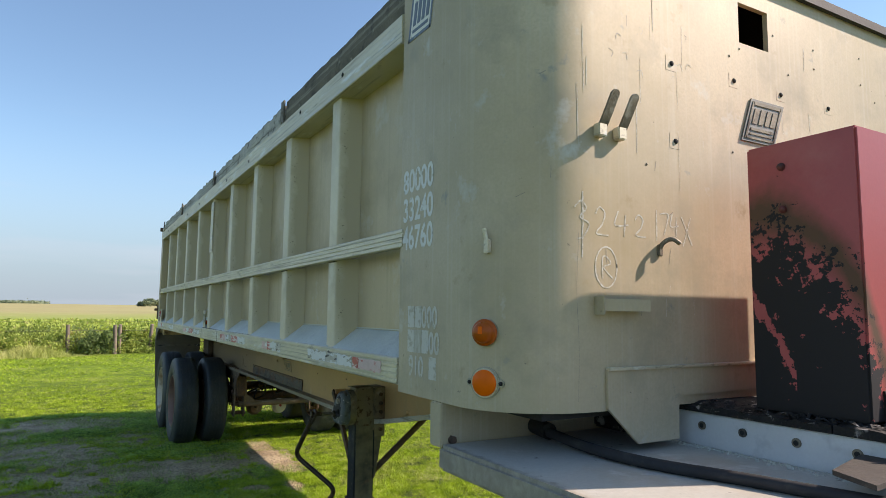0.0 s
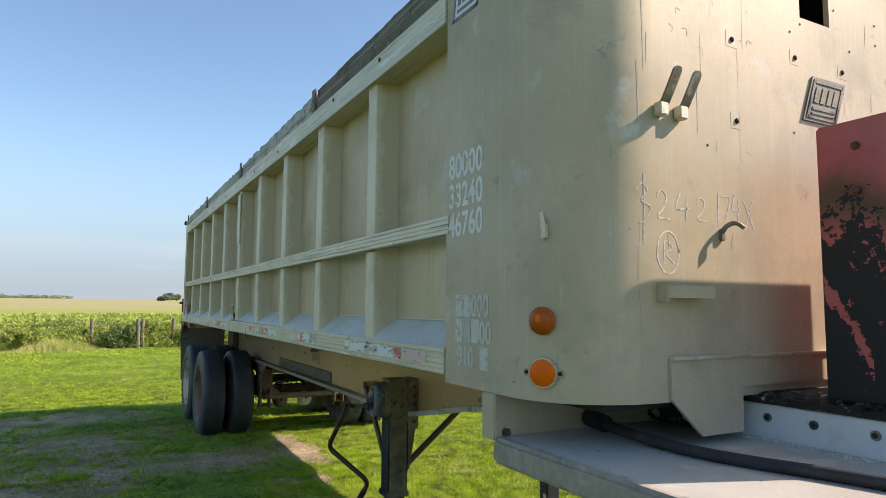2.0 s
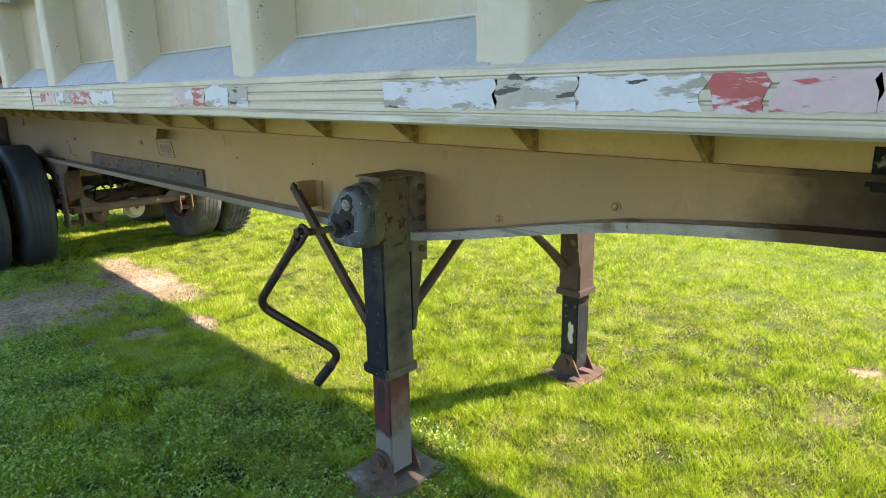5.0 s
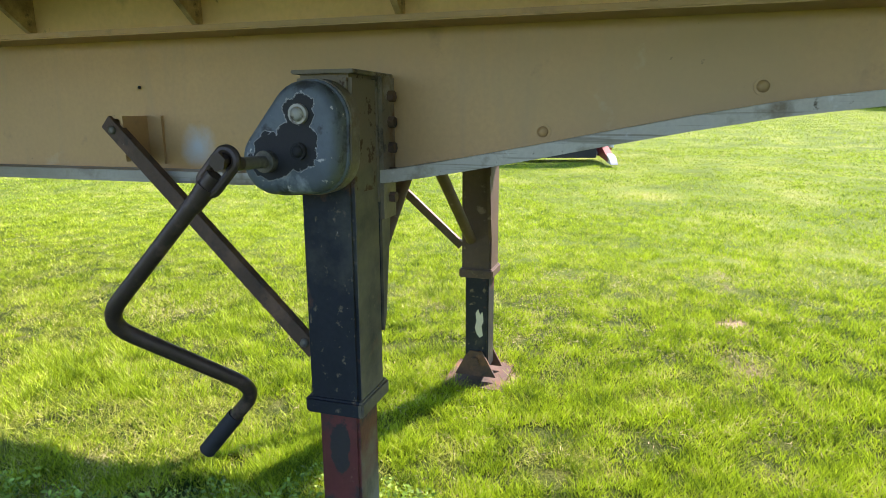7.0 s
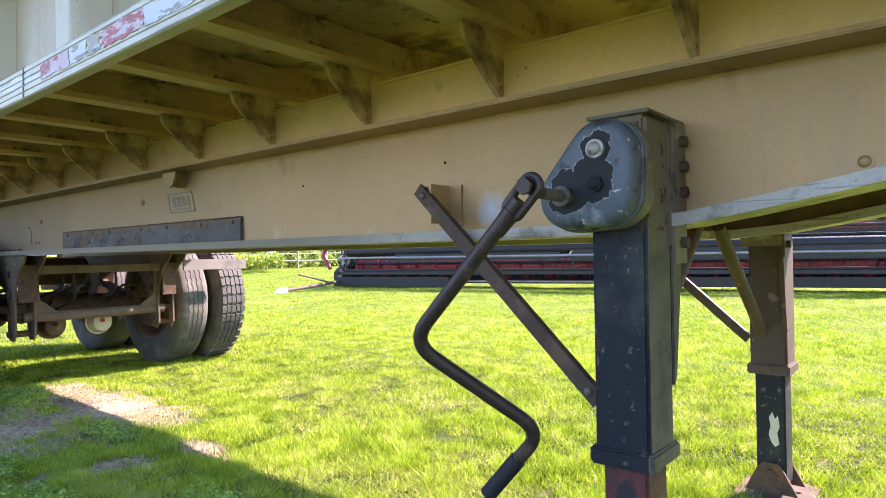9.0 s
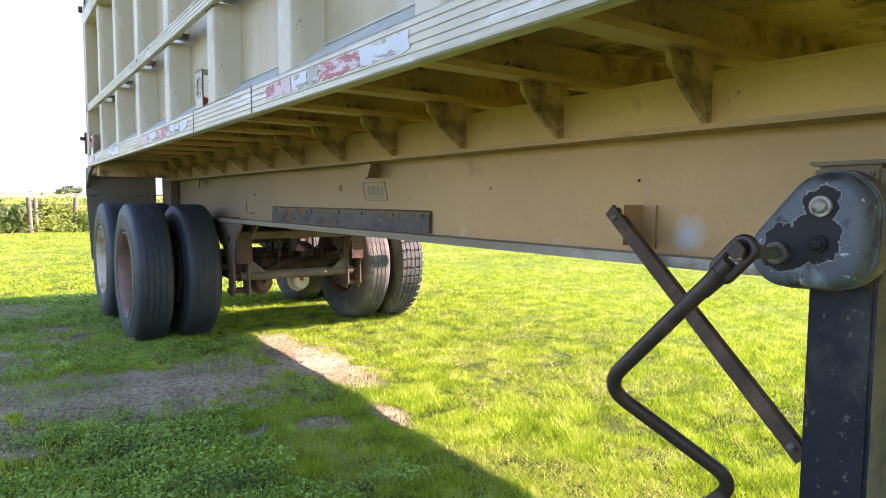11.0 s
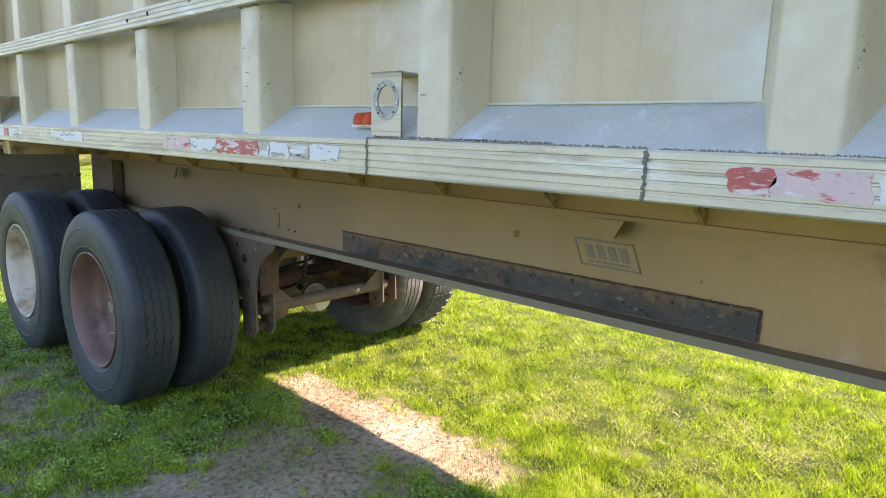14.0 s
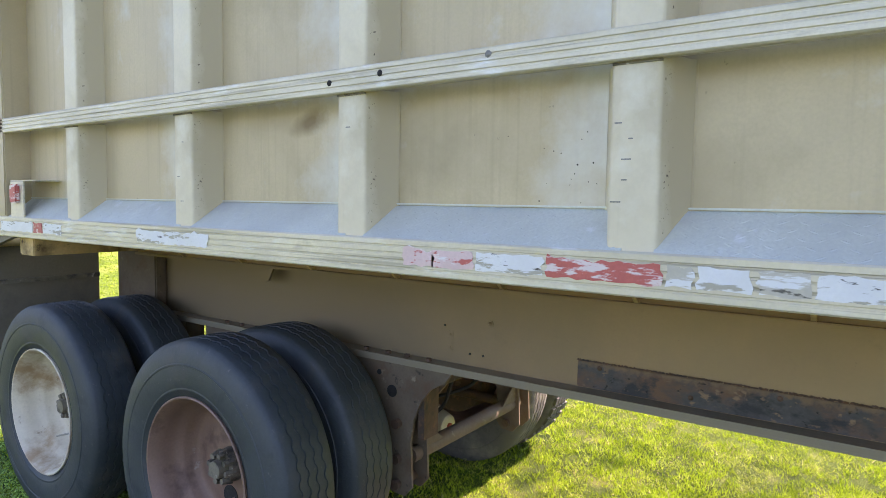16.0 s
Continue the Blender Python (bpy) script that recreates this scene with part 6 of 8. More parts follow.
# empty lamp bracket on the ledge
by0, by1 = 6.704, 6.816
bm = bmesh.new()
outer = [(by0, 1.487), (by1, 1.487), (by1, 1.655), (by0, 1.655)]
ring = [((by0 + by1) / 2 + 0.034 * math.cos(t), 1.588 + 0.037 * math.sin(t)) for t in (2 * math.pi * i / 32 for i in range(32))]
lo = [bm.verts.new((X0 + 0.004, *q)) for q in ring]
hi = [bm.verts.new((X0 + 0.010, *q)) for q in ring]
for i in range(32):
    bm.faces.new((lo[i], lo[(i + 1) % 32], hi[(i + 1) % 32], hi[i]))
for xs_, vs in ((X0 + 0.004, lo), (X0 + 0.010, hi)):
    cs = [bm.verts.new((xs_, *q)) for q in ((by1, 1.655), (by0, 1.655), (by0, 1.487), (by1, 1.487))]
    for k in range(4):
        a_ = vs[k * 8:(k + 1) * 8 + 1] if k < 3 else vs[24:] + vs[:1]
        for i in range(len(a_) - 1):
            bm.faces.new((a_[i], a_[i + 1], cs[k]))
        bm.faces.new((a_[-1], cs[(k + 1) % 4], cs[k]))
bmesh.ops.recalc_face_normals(bm, faces=bm.faces[:])
box(bm, X0 + 0.002, SHEET, by0 - 0.002, by1 + 0.002, 1.655, 1.659)
br = part("lamp_bracket", bm, ALU_RAIL, trailer, "open lamp bracket with an empty round hole")
bm = bmesh.new()                 # flat bare ring left by the lamp, its outline uneven
rg = random.Random(12)
rows = []
for i in range(48):
    t = 2 * math.pi * i / 48
    w_ = rg.uniform(0.98, 1.015)
    rows.append([bm.verts.new((x_, (by0 + by1) / 2 + r_ * math.cos(t), 1.588 + (r_ + 0.003) * math.sin(t))) for x_, r_ in ((X0 + 0.0045, 0.0337), (X0 + 0.0030, 0.0342), (X0 + 0.0028, 0.0475 * w_), (X0 + 0.0045, 0.0485 * w_))])
for p0, p1 in zip(rows, rows[1:] + rows[:1]):
    for j in range(3):
        bm.faces.new((p0[j], p0[j + 1], p1[j + 1], p1[j]))
bmesh.ops.recalc_face_normals(bm, faces=bm.faces[:])
part("bare_ring", bm, LAMP_RING, br, "scuffed grey ring round the empty hole")
for t in (0.72, 2.35, 3.9, 5.45):
    part("screw_hole", dome(bmesh.new(), (X0 + 0.0020, (by0 + by1) / 2 + 0.0410 * math.cos(t), 1.588 + 0.0440 * math.sin(t)), (-1, 0, 0), 0.0032, 0.0008, 8, 2), HOLE, br)
part("top_edge", box(bmesh.new(), X0 + 0.0005, X0 + 0.004, by0 - 0.005, by1 + 0.003, 1.6560, 1.6600, 0.001), PLATE_DK, br)
part("sealant_blob", dome(bmesh.new(), (X0 + 0.03, 6.752, 1.659), (0, 0, 1), 0.0075, 0.008, 10, 4), WHITE, br)
# red lamp bracket near the rear
bm = box(bmesh.new(), X0 + 0.004, X0 + 0.012, 10.33, 10.47, 1.487, 1.66, 0.002)
box(bm, X0 + 0.006, SHEET, 10.20, 10.47, 1.66, 1.665)
br2 = part("lamp_bracket", bm, ALU_RAIL, trailer)
part("lens", box(bmesh.new(), X0 - 0.016, X0 + 0.006, 10.365, 10.435, 1.555, 1.645, 0.006), TAPE_R, br2, "red rear marker lens")
badge(6.98, 7.10, 2.02, 2.20, SHEET - 0.001, (PLATE_DK, ALU_RAIL), trailer, 0.02, 0.002)

# mud guard and rear bulkhead
bm = prism(bmesh.new(), [(X0 + 0.03, 0.50), (1.71, 0.50), (1.71, 1.33), (X0 + 0.02, 1.38), (X0 + 0.0, 1.2)], 10.90, 10.915, "y")
part("mud_guard", bm, MUDFLAP, trailer, "grey-brown hanging mud guard")
bm = prism(bmesh.new(), [(mirror_x(x), z) for x, z in ((X0 + 0.03, 0.50), (1.76, 0.50), (1.76, 1.33), (X0 + 0.02, 1.38))], 10.90, 10.915, "y")
part("mud_guard", bm, MUDFLAP, trailer)
part("guard_strip", box(bmesh.new(), X0 + 0.03, 1.71, 10.888, 10.899, 1.11, 1.135, 0.002), CAST, trailer)
part("guard_bar", rod(bmesh.new(), (X0 + 0.03, 10.89, 1.34), (X1 - 0.03, 10.89, 1.34), 0.025), UNDER, trailer)
bm = prism(bmesh.new(), [(10.45, 1.392), (10.93, 1.392), (10.96, 1.22), (10.90, 1.20), (10.70, 1.33)], X0 + 0.005, X0 + 0.03, "x")
part("rear_corner_plate", bm, MUDFLAP, trailer)
part("rear_cross_beam", box(bmesh.new(), X0 + 0.05, X1 - 0.05, 10.35, 10.50, 1.30, 1.44, 0.005), UNDER, trailer)
part("rear_hinge_plate", box(bmesh.new(), 1.735, 1.805, 10.33, 10.73, 0.92, 1.40, 0.008), HANGM, trailer)


# ---- wheels ----
def tyre_prof(xc, w, r, deep):
    h = w / 2
    p_ = [(xc - h * 0.72, 0.294), (xc - h * 0.84, 0.309), (xc - h * 0.91, 0.333), (xc - h * 0.940, 0.336), (xc - h * 0.947, 0.341), (xc - h * 0.940, 0.344), (xc - h * 0.98, 0.36), (xc - h, 0.41), (xc - h * 0.992, 0.428), (xc - h * 1.008, 0.431), (xc - h * 1.006, 0.436), (xc - h * 0.982, 0.439), (xc - h * 0.965, 0.458), (xc - h * 0.88, r - 0.024), (xc - h * 0.80, r - 0.010), (xc - h * 0.72, r - 0.004)]
    gro = []
    for g in (-0.44, -0.15, 0.15, 0.44):
        gro += [(xc + h * (g - 0.035), r), (xc + h * (g - 0.024), r - deep), (xc + h * (g + 0.024), r - deep), (xc + h * (g + 0.035), r)]
    return p_ + gro + [(2 * xc - x, q) for x, q in p_[::-1]]


def tyre(xc, centre, w=0.265, r=0.512, zig=0.004, deep=0.0035):
    prof = tyre_prof(xc, w, r, deep)
    return lathe(bmesh.new(), prof, centre, 208, lambda j, k: zig * (1 if k % 4 < 2 else -1) if 16 <= j < len(prof) - 16 else 0)


def rim(xc, centre, out, deep=0.068):
    """A disc wheel: flanged lip, dropped barrel, and a dished disc set deep inside; out is -1 where the open side faces -x."""
    s = -out
    prof = [(xc + out * 0.112, 0.309), (xc + out * 0.122, 0.311), (xc + out * 0.125, 0.307), (xc + out * 0.123, 0.302), (xc + out * 0.112, 0.297), (xc + out * 0.095, 0.2885), (xc + out * 0.06, 0.284), (xc + out * 0.03, 0.281), (xc + out * 0.012, 0.274), (xc + s * 0.004, 0.262),
            (xc + s * 0.016, 0.256), (xc + s * 0.040, 0.252), (xc + s * (deep - 0.022), 0.248), (xc + s * (deep - 0.010), 0.243), (xc + s * (deep - 0.002), 0.232), (xc + s * deep, 0.215),
            (xc + s * (deep - 0.001), 0.195), (xc + s * (deep - 0.005), 0.175), (xc + s * (deep - 0.011), 0.158), (xc + s * (deep - 0.012), 0.150), (xc + s * (deep - 0.012), 0.02)]
    return lathe(bmesh.new(), prof, centre, 48)


def hub(xc, centre, s, deep=0.068):
    bm = bmesh.new()
    base = xc - s * (deep - 0.012)
    y, z = centre
    rod(bm, (base, y, z), (base + s * 0.045, y, z), 0.070, 24, 0.062)
    rod(bm, (base + s * 0.045, y, z), (base + s * 0.085, y, z), 0.040, 16, 0.034)
    return bm


AXLES = ((9.066, 0.536, RIM_RED, "red-brown disc rim"), (10.32, 0.538, RIM_WHITE, "rust-stained white disc rim"))
for ya, za, rim_mat, rl in AXLES:
    for side in (-1, 1):
        outer = 1.238 if side < 0 else mirror_x(1.238)
        inner = outer - side * 0.335
        grp = part("dual_wheel", hub(outer, (ya, za), side), CAST, trailer, "pair of truck wheels with worn tyres")
        part("tyre", tyre(outer, (ya, za), 0.268, 0.525, 0.0046 if side < 0 else 0.008, 0.0050 if side < 0 else 0.010), TYRE if side < 0 else TYRE_DUST, grp, "worn dark tyre" if side < 0 else "grey dusty lugged tyre")
        part("tyre", tyre(inner, (ya, za), 0.268, 0.520), TYRE if side < 0 else TYRE_DUST, grp)
        if side > 0:
            blk = bmesh.new()
            for i in range(44):
                ang = 2 * math.pi * i / 44
                m_ = Matrix.Translation((outer, ya, za)) @ Matrix.Rotation(ang, 4, "X")
                for j in range(5):
                    u = (j - 2) * 0.043
                    sub_ = box(bmesh.new(), u - 0.0175, u + 0.0175, -0.026 + 0.006 * (j % 2), 0.026 + 0.006 * (j % 2), 0.513, 0.533)
                    vs = {v: blk.verts.new(m_ @ v.co) for v in sub_.verts}
                    for f in sub_.faces:
                        blk.faces.new([vs[v] for v in f.verts])
                    sub_.free()
            tagged(part("tread", blk, TYRE_DUST, grp), kind="stuff")
        part("rim", rim(outer, (ya, za), side), rim_mat, grp, rl)
        part("rim", rim(inner, (ya, za), -side, 0.12), RIM_RED, grp)
        base = outer - side * 0.056
        for k in range(8):
            c, n_ = math.cos(math.pi * k / 4 + 0.2), math.sin(math.pi * k / 4 + 0.2)
            part("hub_lug", rod(bmesh.new(), (base + side * 0.03, ya + 0.058 * c, za + 0.058 * n_), (base + side * 0.072, ya + 0.052 * c, za + 0.052 * n_), 0.017, 6, 0.012), CAST, grp)
        if side < 0:
            for k in range(2):
                t = math.pi * k - math.pi / 2 + 0.06
                x = outer + 0.056
                hc = (ya + 0.135 * math.cos(t), za + 0.135 * math.sin(t))
                part("hand_hole", rod(bmesh.new(), (x - 0.003, *hc), (x + 0.02, *hc), 0.043, 24), HOLE, grp)
            part("valve_stem", tube(bmesh.new(), [(outer + 0.085, ya - 0.02, za - 0.13), (outer + 0.02, ya - 0.01, za - 0.145), (outer - 0.02, ya + 0.06, za - 0.165)], 0.0045, 8, 0.02), CHROME, grp)
            part("valve_stem", rod(bmesh.new(), (outer + 0.09, ya - 0.06, za - 0.13), (outer + 0.03, ya - 0.07, za - 0.15), 0.005, 8), CHROME, grp)

# ---- axles and suspension ----
for ya, za, _, _ in AXLES:
    ax = part("axle", rod(bmesh.new(), (1.45, ya, za), (mirror_x(1.45), ya, za), 0.064, 20), RUST, trailer, "rusty tubular axle")
    for s in (-1, 1):
        x = CX + s * 0.44
        part("brake_drum", rod(bmesh.new(), (x + s * 0.14, ya, za), (x + s * 0.34, ya, za), 0.205, 28), RUST, ax)
        bm = bmesh.new()
        for k in range(4):
            n_ = 10
            for i in range(n_):
                u0, u1 = -0.56 + 1.12 * i / n_, -0.56 + 1.12 * (i + 1) / n_
                if abs(u0 + u1) / 2 > 0.56 - 0.09 * k:
                    continue
                z0, z1 = 0.62 + 0.10 * u0 * u0 / 0.31 - 0.016 * k, 0.62 + 0.10 * u1 * u1 / 0.31 - 0.016 * k
                prism(bm, [(ya + u0, z0), (ya + u1, z1), (ya + u1, z1 + 0.013), (ya + u0, z0 + 0.013)], x - 0.038, x + 0.038, "x")
        part("leaf_spring", bm, RUST, ax)
        for q in (-0.07, 0.07):
            part("u_bolt", tube(bmesh.new(), [(x - 0.05, ya + q, 0.45), (x - 0.05, ya + q, 0.68), (x + 0.05, ya + q, 0.68), (x + 0.05, ya + q, 0.45)], 0.01, 8, 0.03), RUST, ax)
    for s in (-1, 1):
        x, zc = CX + (0.11 if s > 0 else -0.21), za - 0.11
        rings = ((0.0, 0.045), (0.012, 0.066), (0.05, 0.080), (0.085, 0.086), (0.09, 0.096), (0.11, 0.096), (0.115, 0.086), (0.15, 0.080), (0.17, 0.062))
        bm = bmesh.new()
        hoops = [[bm.verts.new((x + r * math.cos(2 * math.pi * i / 24), ya - 0.30 + u, zc + r * math.sin(2 * math.pi * i / 24))) for i in range(24)] for u, r in rings]
        for h0, h1 in zip(hoops, hoops[1:]):
            for i in range(24):
                bm.faces.new((h0[i], h0[i - 1], h1[i - 1], h1[i]))
        bm.faces.new(hoops[0])
        bm.faces.new(hoops[-1][::-1])
        bmesh.ops.recalc_face_normals(bm, faces=bm.faces[:])
        ac = part("air_chamber", bm, PALE if s > 0 else HANGM, ax, "pale dusty brake chamber" if s > 0 else "rust-brown brake chamber")
        part("push_rod", rod(bmesh.new(), (x, ya - 0.135, zc), (x, ya - 0.02, zc + 0.05), 0.02, 10), RUST, ac)
        part("chamber_band", rod(bmesh.new(), (x, ya - 0.205, zc), (x, ya - 0.195, zc), 0.099, 24), RUST, ac)
        part("breather_cap", rod(bmesh.new(), (x - 0.01, ya - 0.31, zc + 0.015), (x - 0.01, ya - 0.298, zc + 0.015), 0.016, 10), HREDM if s > 0 else HOLE, ac)

HANG = [(8.33, 0.924), (8.88, 0.924), (8.86, 0.80), (8.79, 0.73), (8.70, 0.67), (8.66, 0.58), (8.66, 0.41), (8.63, 0.37), (8.56, 0.365), (8.52, 0.41), (8.53, 0.60), (8.515, 0.70), (8.48, 0.78), (8.43, 0.84), (8.36, 0.88)]
for s in (-1, 1):
    xh = CX + s * 0.47
    hg = part("spring_hanger", prism(bmesh.new(), HANG, xh - 0.062, xh - 0.050, "x"), HANGM, trailer, "dusty brown curved spring hanger")
    part("hanger_plate", prism(bmesh.new(), HANG, xh + 0.050, xh + 0.062, "x"), HANGM, hg)
    part("hanger_web", box(bmesh.new(), xh - 0.05, xh + 0.05, 8.47, 8.50, 0.62, 0.86), RUST, hg)
    part("hanger_hole", rod(bmesh.new(), (xh - 0.0635, 8.63, 0.80), (xh - 0.061, 8.63, 0.80), 0.026, 18), HOLE, hg)
    part("hanger_hole", rod(bmesh.new(), (xh - 0.0635, 8.70, 0.87), (xh - 0.061, 8.70, 0.87), 0.012, 12), HOLE, hg)
    for ya_, yb_ in ((8.88, 9.92), (10.09, 10.85)):
        part("suspension_sill", box(bmesh.new(), xh - 0.055, xh + 0.055, ya_, yb_, 0.80, 0.924, 0.004), HANGM, trailer, "dirty brown steel sill under the frame rail")
    for z in (0.41, 0.52, 0.67):
        part("hanger_bolt", rod(bmesh.new(), (xh - 0.085, 8.595, z), (xh + 0.085, 8.595, z), 0.021, 12), RUST, hg)
    for y in (9.68, 10.92):
        part("equaliser_hanger", prism(bmesh.new(), [(y - 0.13, 0.86), (y + 0.13, 0.86), (y + 0.05, 0.60), (y - 0.05, 0.60)], xh - 0.06, xh + 0.06, "x"), RUST, trailer)
    part("torque_rod", rod(bmesh.new(), (xh - 0.0, 8.60, 0.50), (xh - 0.0, 9.02, 0.50), 0.026, 12), RUST, trailer)
part("hanger_tube", rod(bmesh.new(), (CX - 0.47, 8.58, 0.515), (CX + 0.47, 8.58, 0.515), 0.036, 16), HANGM, trailer, "brown tube joining the spring hangers")
part("hanger_channel", box(bmesh.new(), CX - 0.47, CX + 0.47, 8.50, 8.57, 0.80, 0.855, 0.004), HANGM, trailer)
for s in (-1, 1):
    xh = CX + s * 0.41
    part("corner_gusset", prism(bmesh.new(), [(xh, 0.80), (xh - s * 0.02, 0.80), (xh - s * 0.03, 0.63), (xh - s * 0.14, 0.54), (xh, 0.54)], 8.545, 8.556, "y"), HANGM, trailer)
part("air_tank", rod(bmesh.new(), (CX - 0.3, 9.62, 0.80), (CX + 0.3, 9.62, 0.80), 0.11, 24), RUST, trailer)
for k, (xa, za) in enumerate(((2.05, 0.70), (2.4, 0.66), (2.2, 0.74), (2.12, 0.60))):
    part("air_hose", tube(bmesh.new(), [(xa, 8.55, 0.83), (xa + 0.05, 8.65, za), (xa - 0.06, 8.85, za - 0.08), (xa + 0.02, 9.0, 0.62)], 0.009, 8, 0.08), BLACK, trailer)
part("far_light_plate", box(bmesh.new(), mirror_x(WEB) + 0.08, mirror_x(WEB) + 0.62, 8.42, 8.44, 0.80, 0.88), DECK_EDGE, trailer)

# ---- landing gear ----
GLX, GLY = 1.615, 4.285     # near outer corner of the near leg


def hull(c, k=14):
    """Outline round a set of circles (u, v, r)."""
    pts = [(u + r * math.cos(2 * math.pi * i / 36), v + r * math.sin(2 * math.pi * i / 36)) for u, v, r in c for i in range(36)]
    pts = sorted(set(pts))
    def half(seq):
        out = []
        for q in seq:
            while len(out) > 1 and (out[-1][0] - out[-2][0]) * (q[1] - out[-2][1]) - (out[-1][1] - out[-2][1]) * (q[0] - out[-2][0]) <= 0:
                out.pop()
            out.append(q)
        return out[:-1]
    return half(pts) + half(pts[::-1])


def landing_leg(near):
    fx = (lambda v: v) if near else mirror_x
    def bx(bm, x0, x1, *r):
        a_, b_ = sorted((fx(x0), fx(x1)))
        return box(bm, a_, b_, *r)
    x0, x1, y0, y1 = GLX, GLX + 0.132, GLY, GLY + 0.120
    lg = part("landing_leg", bx(bmesh.new(), x0, x1, y0, y1, 0.46, 1.165, 0.008), BLACKP if near else BROWN, trailer, "black landing leg with worn paint" if near else "rusty brown landing leg")
    part("collar", bx(bmesh.new(), x0 - 0.009, x1 + 0.009, y0 - 0.009, y1 + 0.009, 0.445, 0.482, 0.005), BLACKP if near else BROWN, lg)
    part("inner_tube", bx(bmesh.new(), x0 + 0.014, x1 - 0.014, y0 + 0.012, y1 - 0.012, 0.05, 0.46, 0.006), MAROON if near else BLACKP, lg, "maroon inner tube with flaked paint" if near else "")
    if not near:
        part("paint_scar", prism(bmesh.new(), [(4.318, 0.20), (4.331, 0.19), (4.344, 0.205), (4.352, 0.232), (4.345, 0.262), (4.350, 0.291), (4.339, 0.312), (4.330, 0.288), (4.321, 0.302), (4.316, 0.262), (4.324, 0.240)], *sorted((fx(x1 - 0.0137), fx(x1 - 0.0128))), "x"), PALE, lg)
    # mounting plate towards the frame, with bolts, and a thin top cap
    pl = part("mount_flange", bx(bmesh.new(), x1 - 0.004, WEB - 0.004, y0 - 0.012, y0 - 0.004, 0.86, 1.165), CASE_M if near else BROWN, lg)
    part("mount_plate", bx(bmesh.new(), x1 - 0.012, WEB - 0.004, y0 - 0.004, y1 + 0.008, 0.90, 1.165), CASE_M, lg)
    part("top_cap", bx(bmesh.new(), x0 - 0.006, WEB - 0.004, y0 - 0.010, y1 + 0.006, 1.165, 1.173, 0.002), CASE_M, lg)
    wing = prism(bmesh.new(), [(fx(q), z) for q, z in ((x1, 0.60), (x1 + 0.012, 0.62), (x1 + 0.05, 0.86), (x1 + 0.05, 1.10), (x1, 1.10))], y0 - 0.004, y0 + 0.01, "y")
    part("wing_plate", wing, BLACKP if near else BROWN, lg)
    for k in range(5):
        z = 0.905 + 0.055 * k
        part("mount_bolt", rod(bmesh.new(), (fx(x1 + 0.035), y0 - 0.012, z), (fx(x1 + 0.035), y0 - 0.026, z), 0.0125, 6), RUST, pl)
    # sand shoe with two lugs and a pin
    xm, ym = (x0 + x1) / 2, (y0 + y1) / 2
    sh = bmesh.new()
    lift = 0.0 if near else -0.045
    bx(sh, x0 - 0.085, x1 + 0.085, y0 - 0.07, y1 + 0.07, 0.012 + lift, 0.032 + lift, 0.004)
    bx(sh, x0 - 0.078, x1 + 0.078, y0 - 0.063, y1 + 0.063, -0.02, 0.012)
    shoe = part("sand_shoe", sh, CASE_M if near else RUST, lg, "rusty sand shoe sunk in the grass")
    for q in (x0 - 0.002, x1 - 0.006):
        a_, b_ = sorted((fx(q), fx(q + 0.010)))
        lug = [(ym - 0.085, 0.03), (ym + 0.085, 0.03), (ym + 0.045, 0.110), (ym + 0.025, 0.135), (ym - 0.025, 0.135), (ym - 0.045, 0.105)]
        part("shoe_lug", prism(bmesh.new(), lug, a_, b_, "x"), RUST, shoe)
    bm = rod(bmesh.new(), (fx(x0 - 0.02), ym, 0.095), (fx(x1 + 0.02), ym, 0.095), 0.018, 14)
    rod(bm, (fx(x0 - 0.012), ym, 0.095), (fx(x0 - 0.004), ym, 0.095), 0.03, 14)
    part("shoe_pin", bm, RUST, shoe)
    # braces of angle iron
    def flat(a, b, w, mt, nm="brace"):
        a, b = Vector(a), Vector(b)
        d = (b - a).normalized()
        up = d.cross(Vector((1, 0, 0))).normalized() * w / 2
        bm = bmesh.new()
        for t0, t1, u0, u1 in ((0.0, 0.007, -1, 1), (0.007, w * 0.6, 0.72, 1)):
            vs = []
            for c in (a, b):
                for t_ in (t0, t1):
                    for u in (u0, u1):
                        vs.append(bm.verts.new(c + up * u + Vector((t_ if near else -t_, 0, 0))))
            for q in ((0, 1, 3, 2), (4, 6, 7, 5), (0, 4, 5, 1), (2, 3, 7, 6), (0, 2, 6, 4), (1, 5, 7, 3)):
                bm.faces.new([vs[i] for i in q])
        bmesh.ops.recalc_face_normals(bm, faces=bm.faces[:])
        o = part(nm, bm, mt, lg)
        for c in (a + d * 0.03, b - d * 0.03):
            part("brace_bolt", dome(bmesh.new(), c + Vector((-0.001 if near else 0.001, 0, 0)), (-1 if near else 1, 0, 0), 0.011, 0.009, 10, 3), CAST, o)
    flat((fx(1.712), 4.985, 1.072), (fx(1.672), 4.425, 0.558), 0.036, BRACE if near else BROWN, "rear_brace")
    part("cross_brace", rod(bmesh.new(), (fx(x1 + 0.005), ym + 0.02, 0.60), (fx(2.20), ym + 0.03, 0.96), 0.02, 12), BROWN, lg)
    # bracket of the rear brace on the frame
    bm = bx(bmesh.new(), 1.722, FX, 4.942, 4.950, 0.975, 1.085)
    bx(bm, FX - 0.008, FX, 4.90, 4.942, 0.965, 1.085)
    bx(bm, 1.722, FX, 4.950, 4.985, 1.078, 1.085)
    part("brace_bracket", bm, ALU_FRAME, lg, "dusty angle bracket on the frame rail")
    return lg


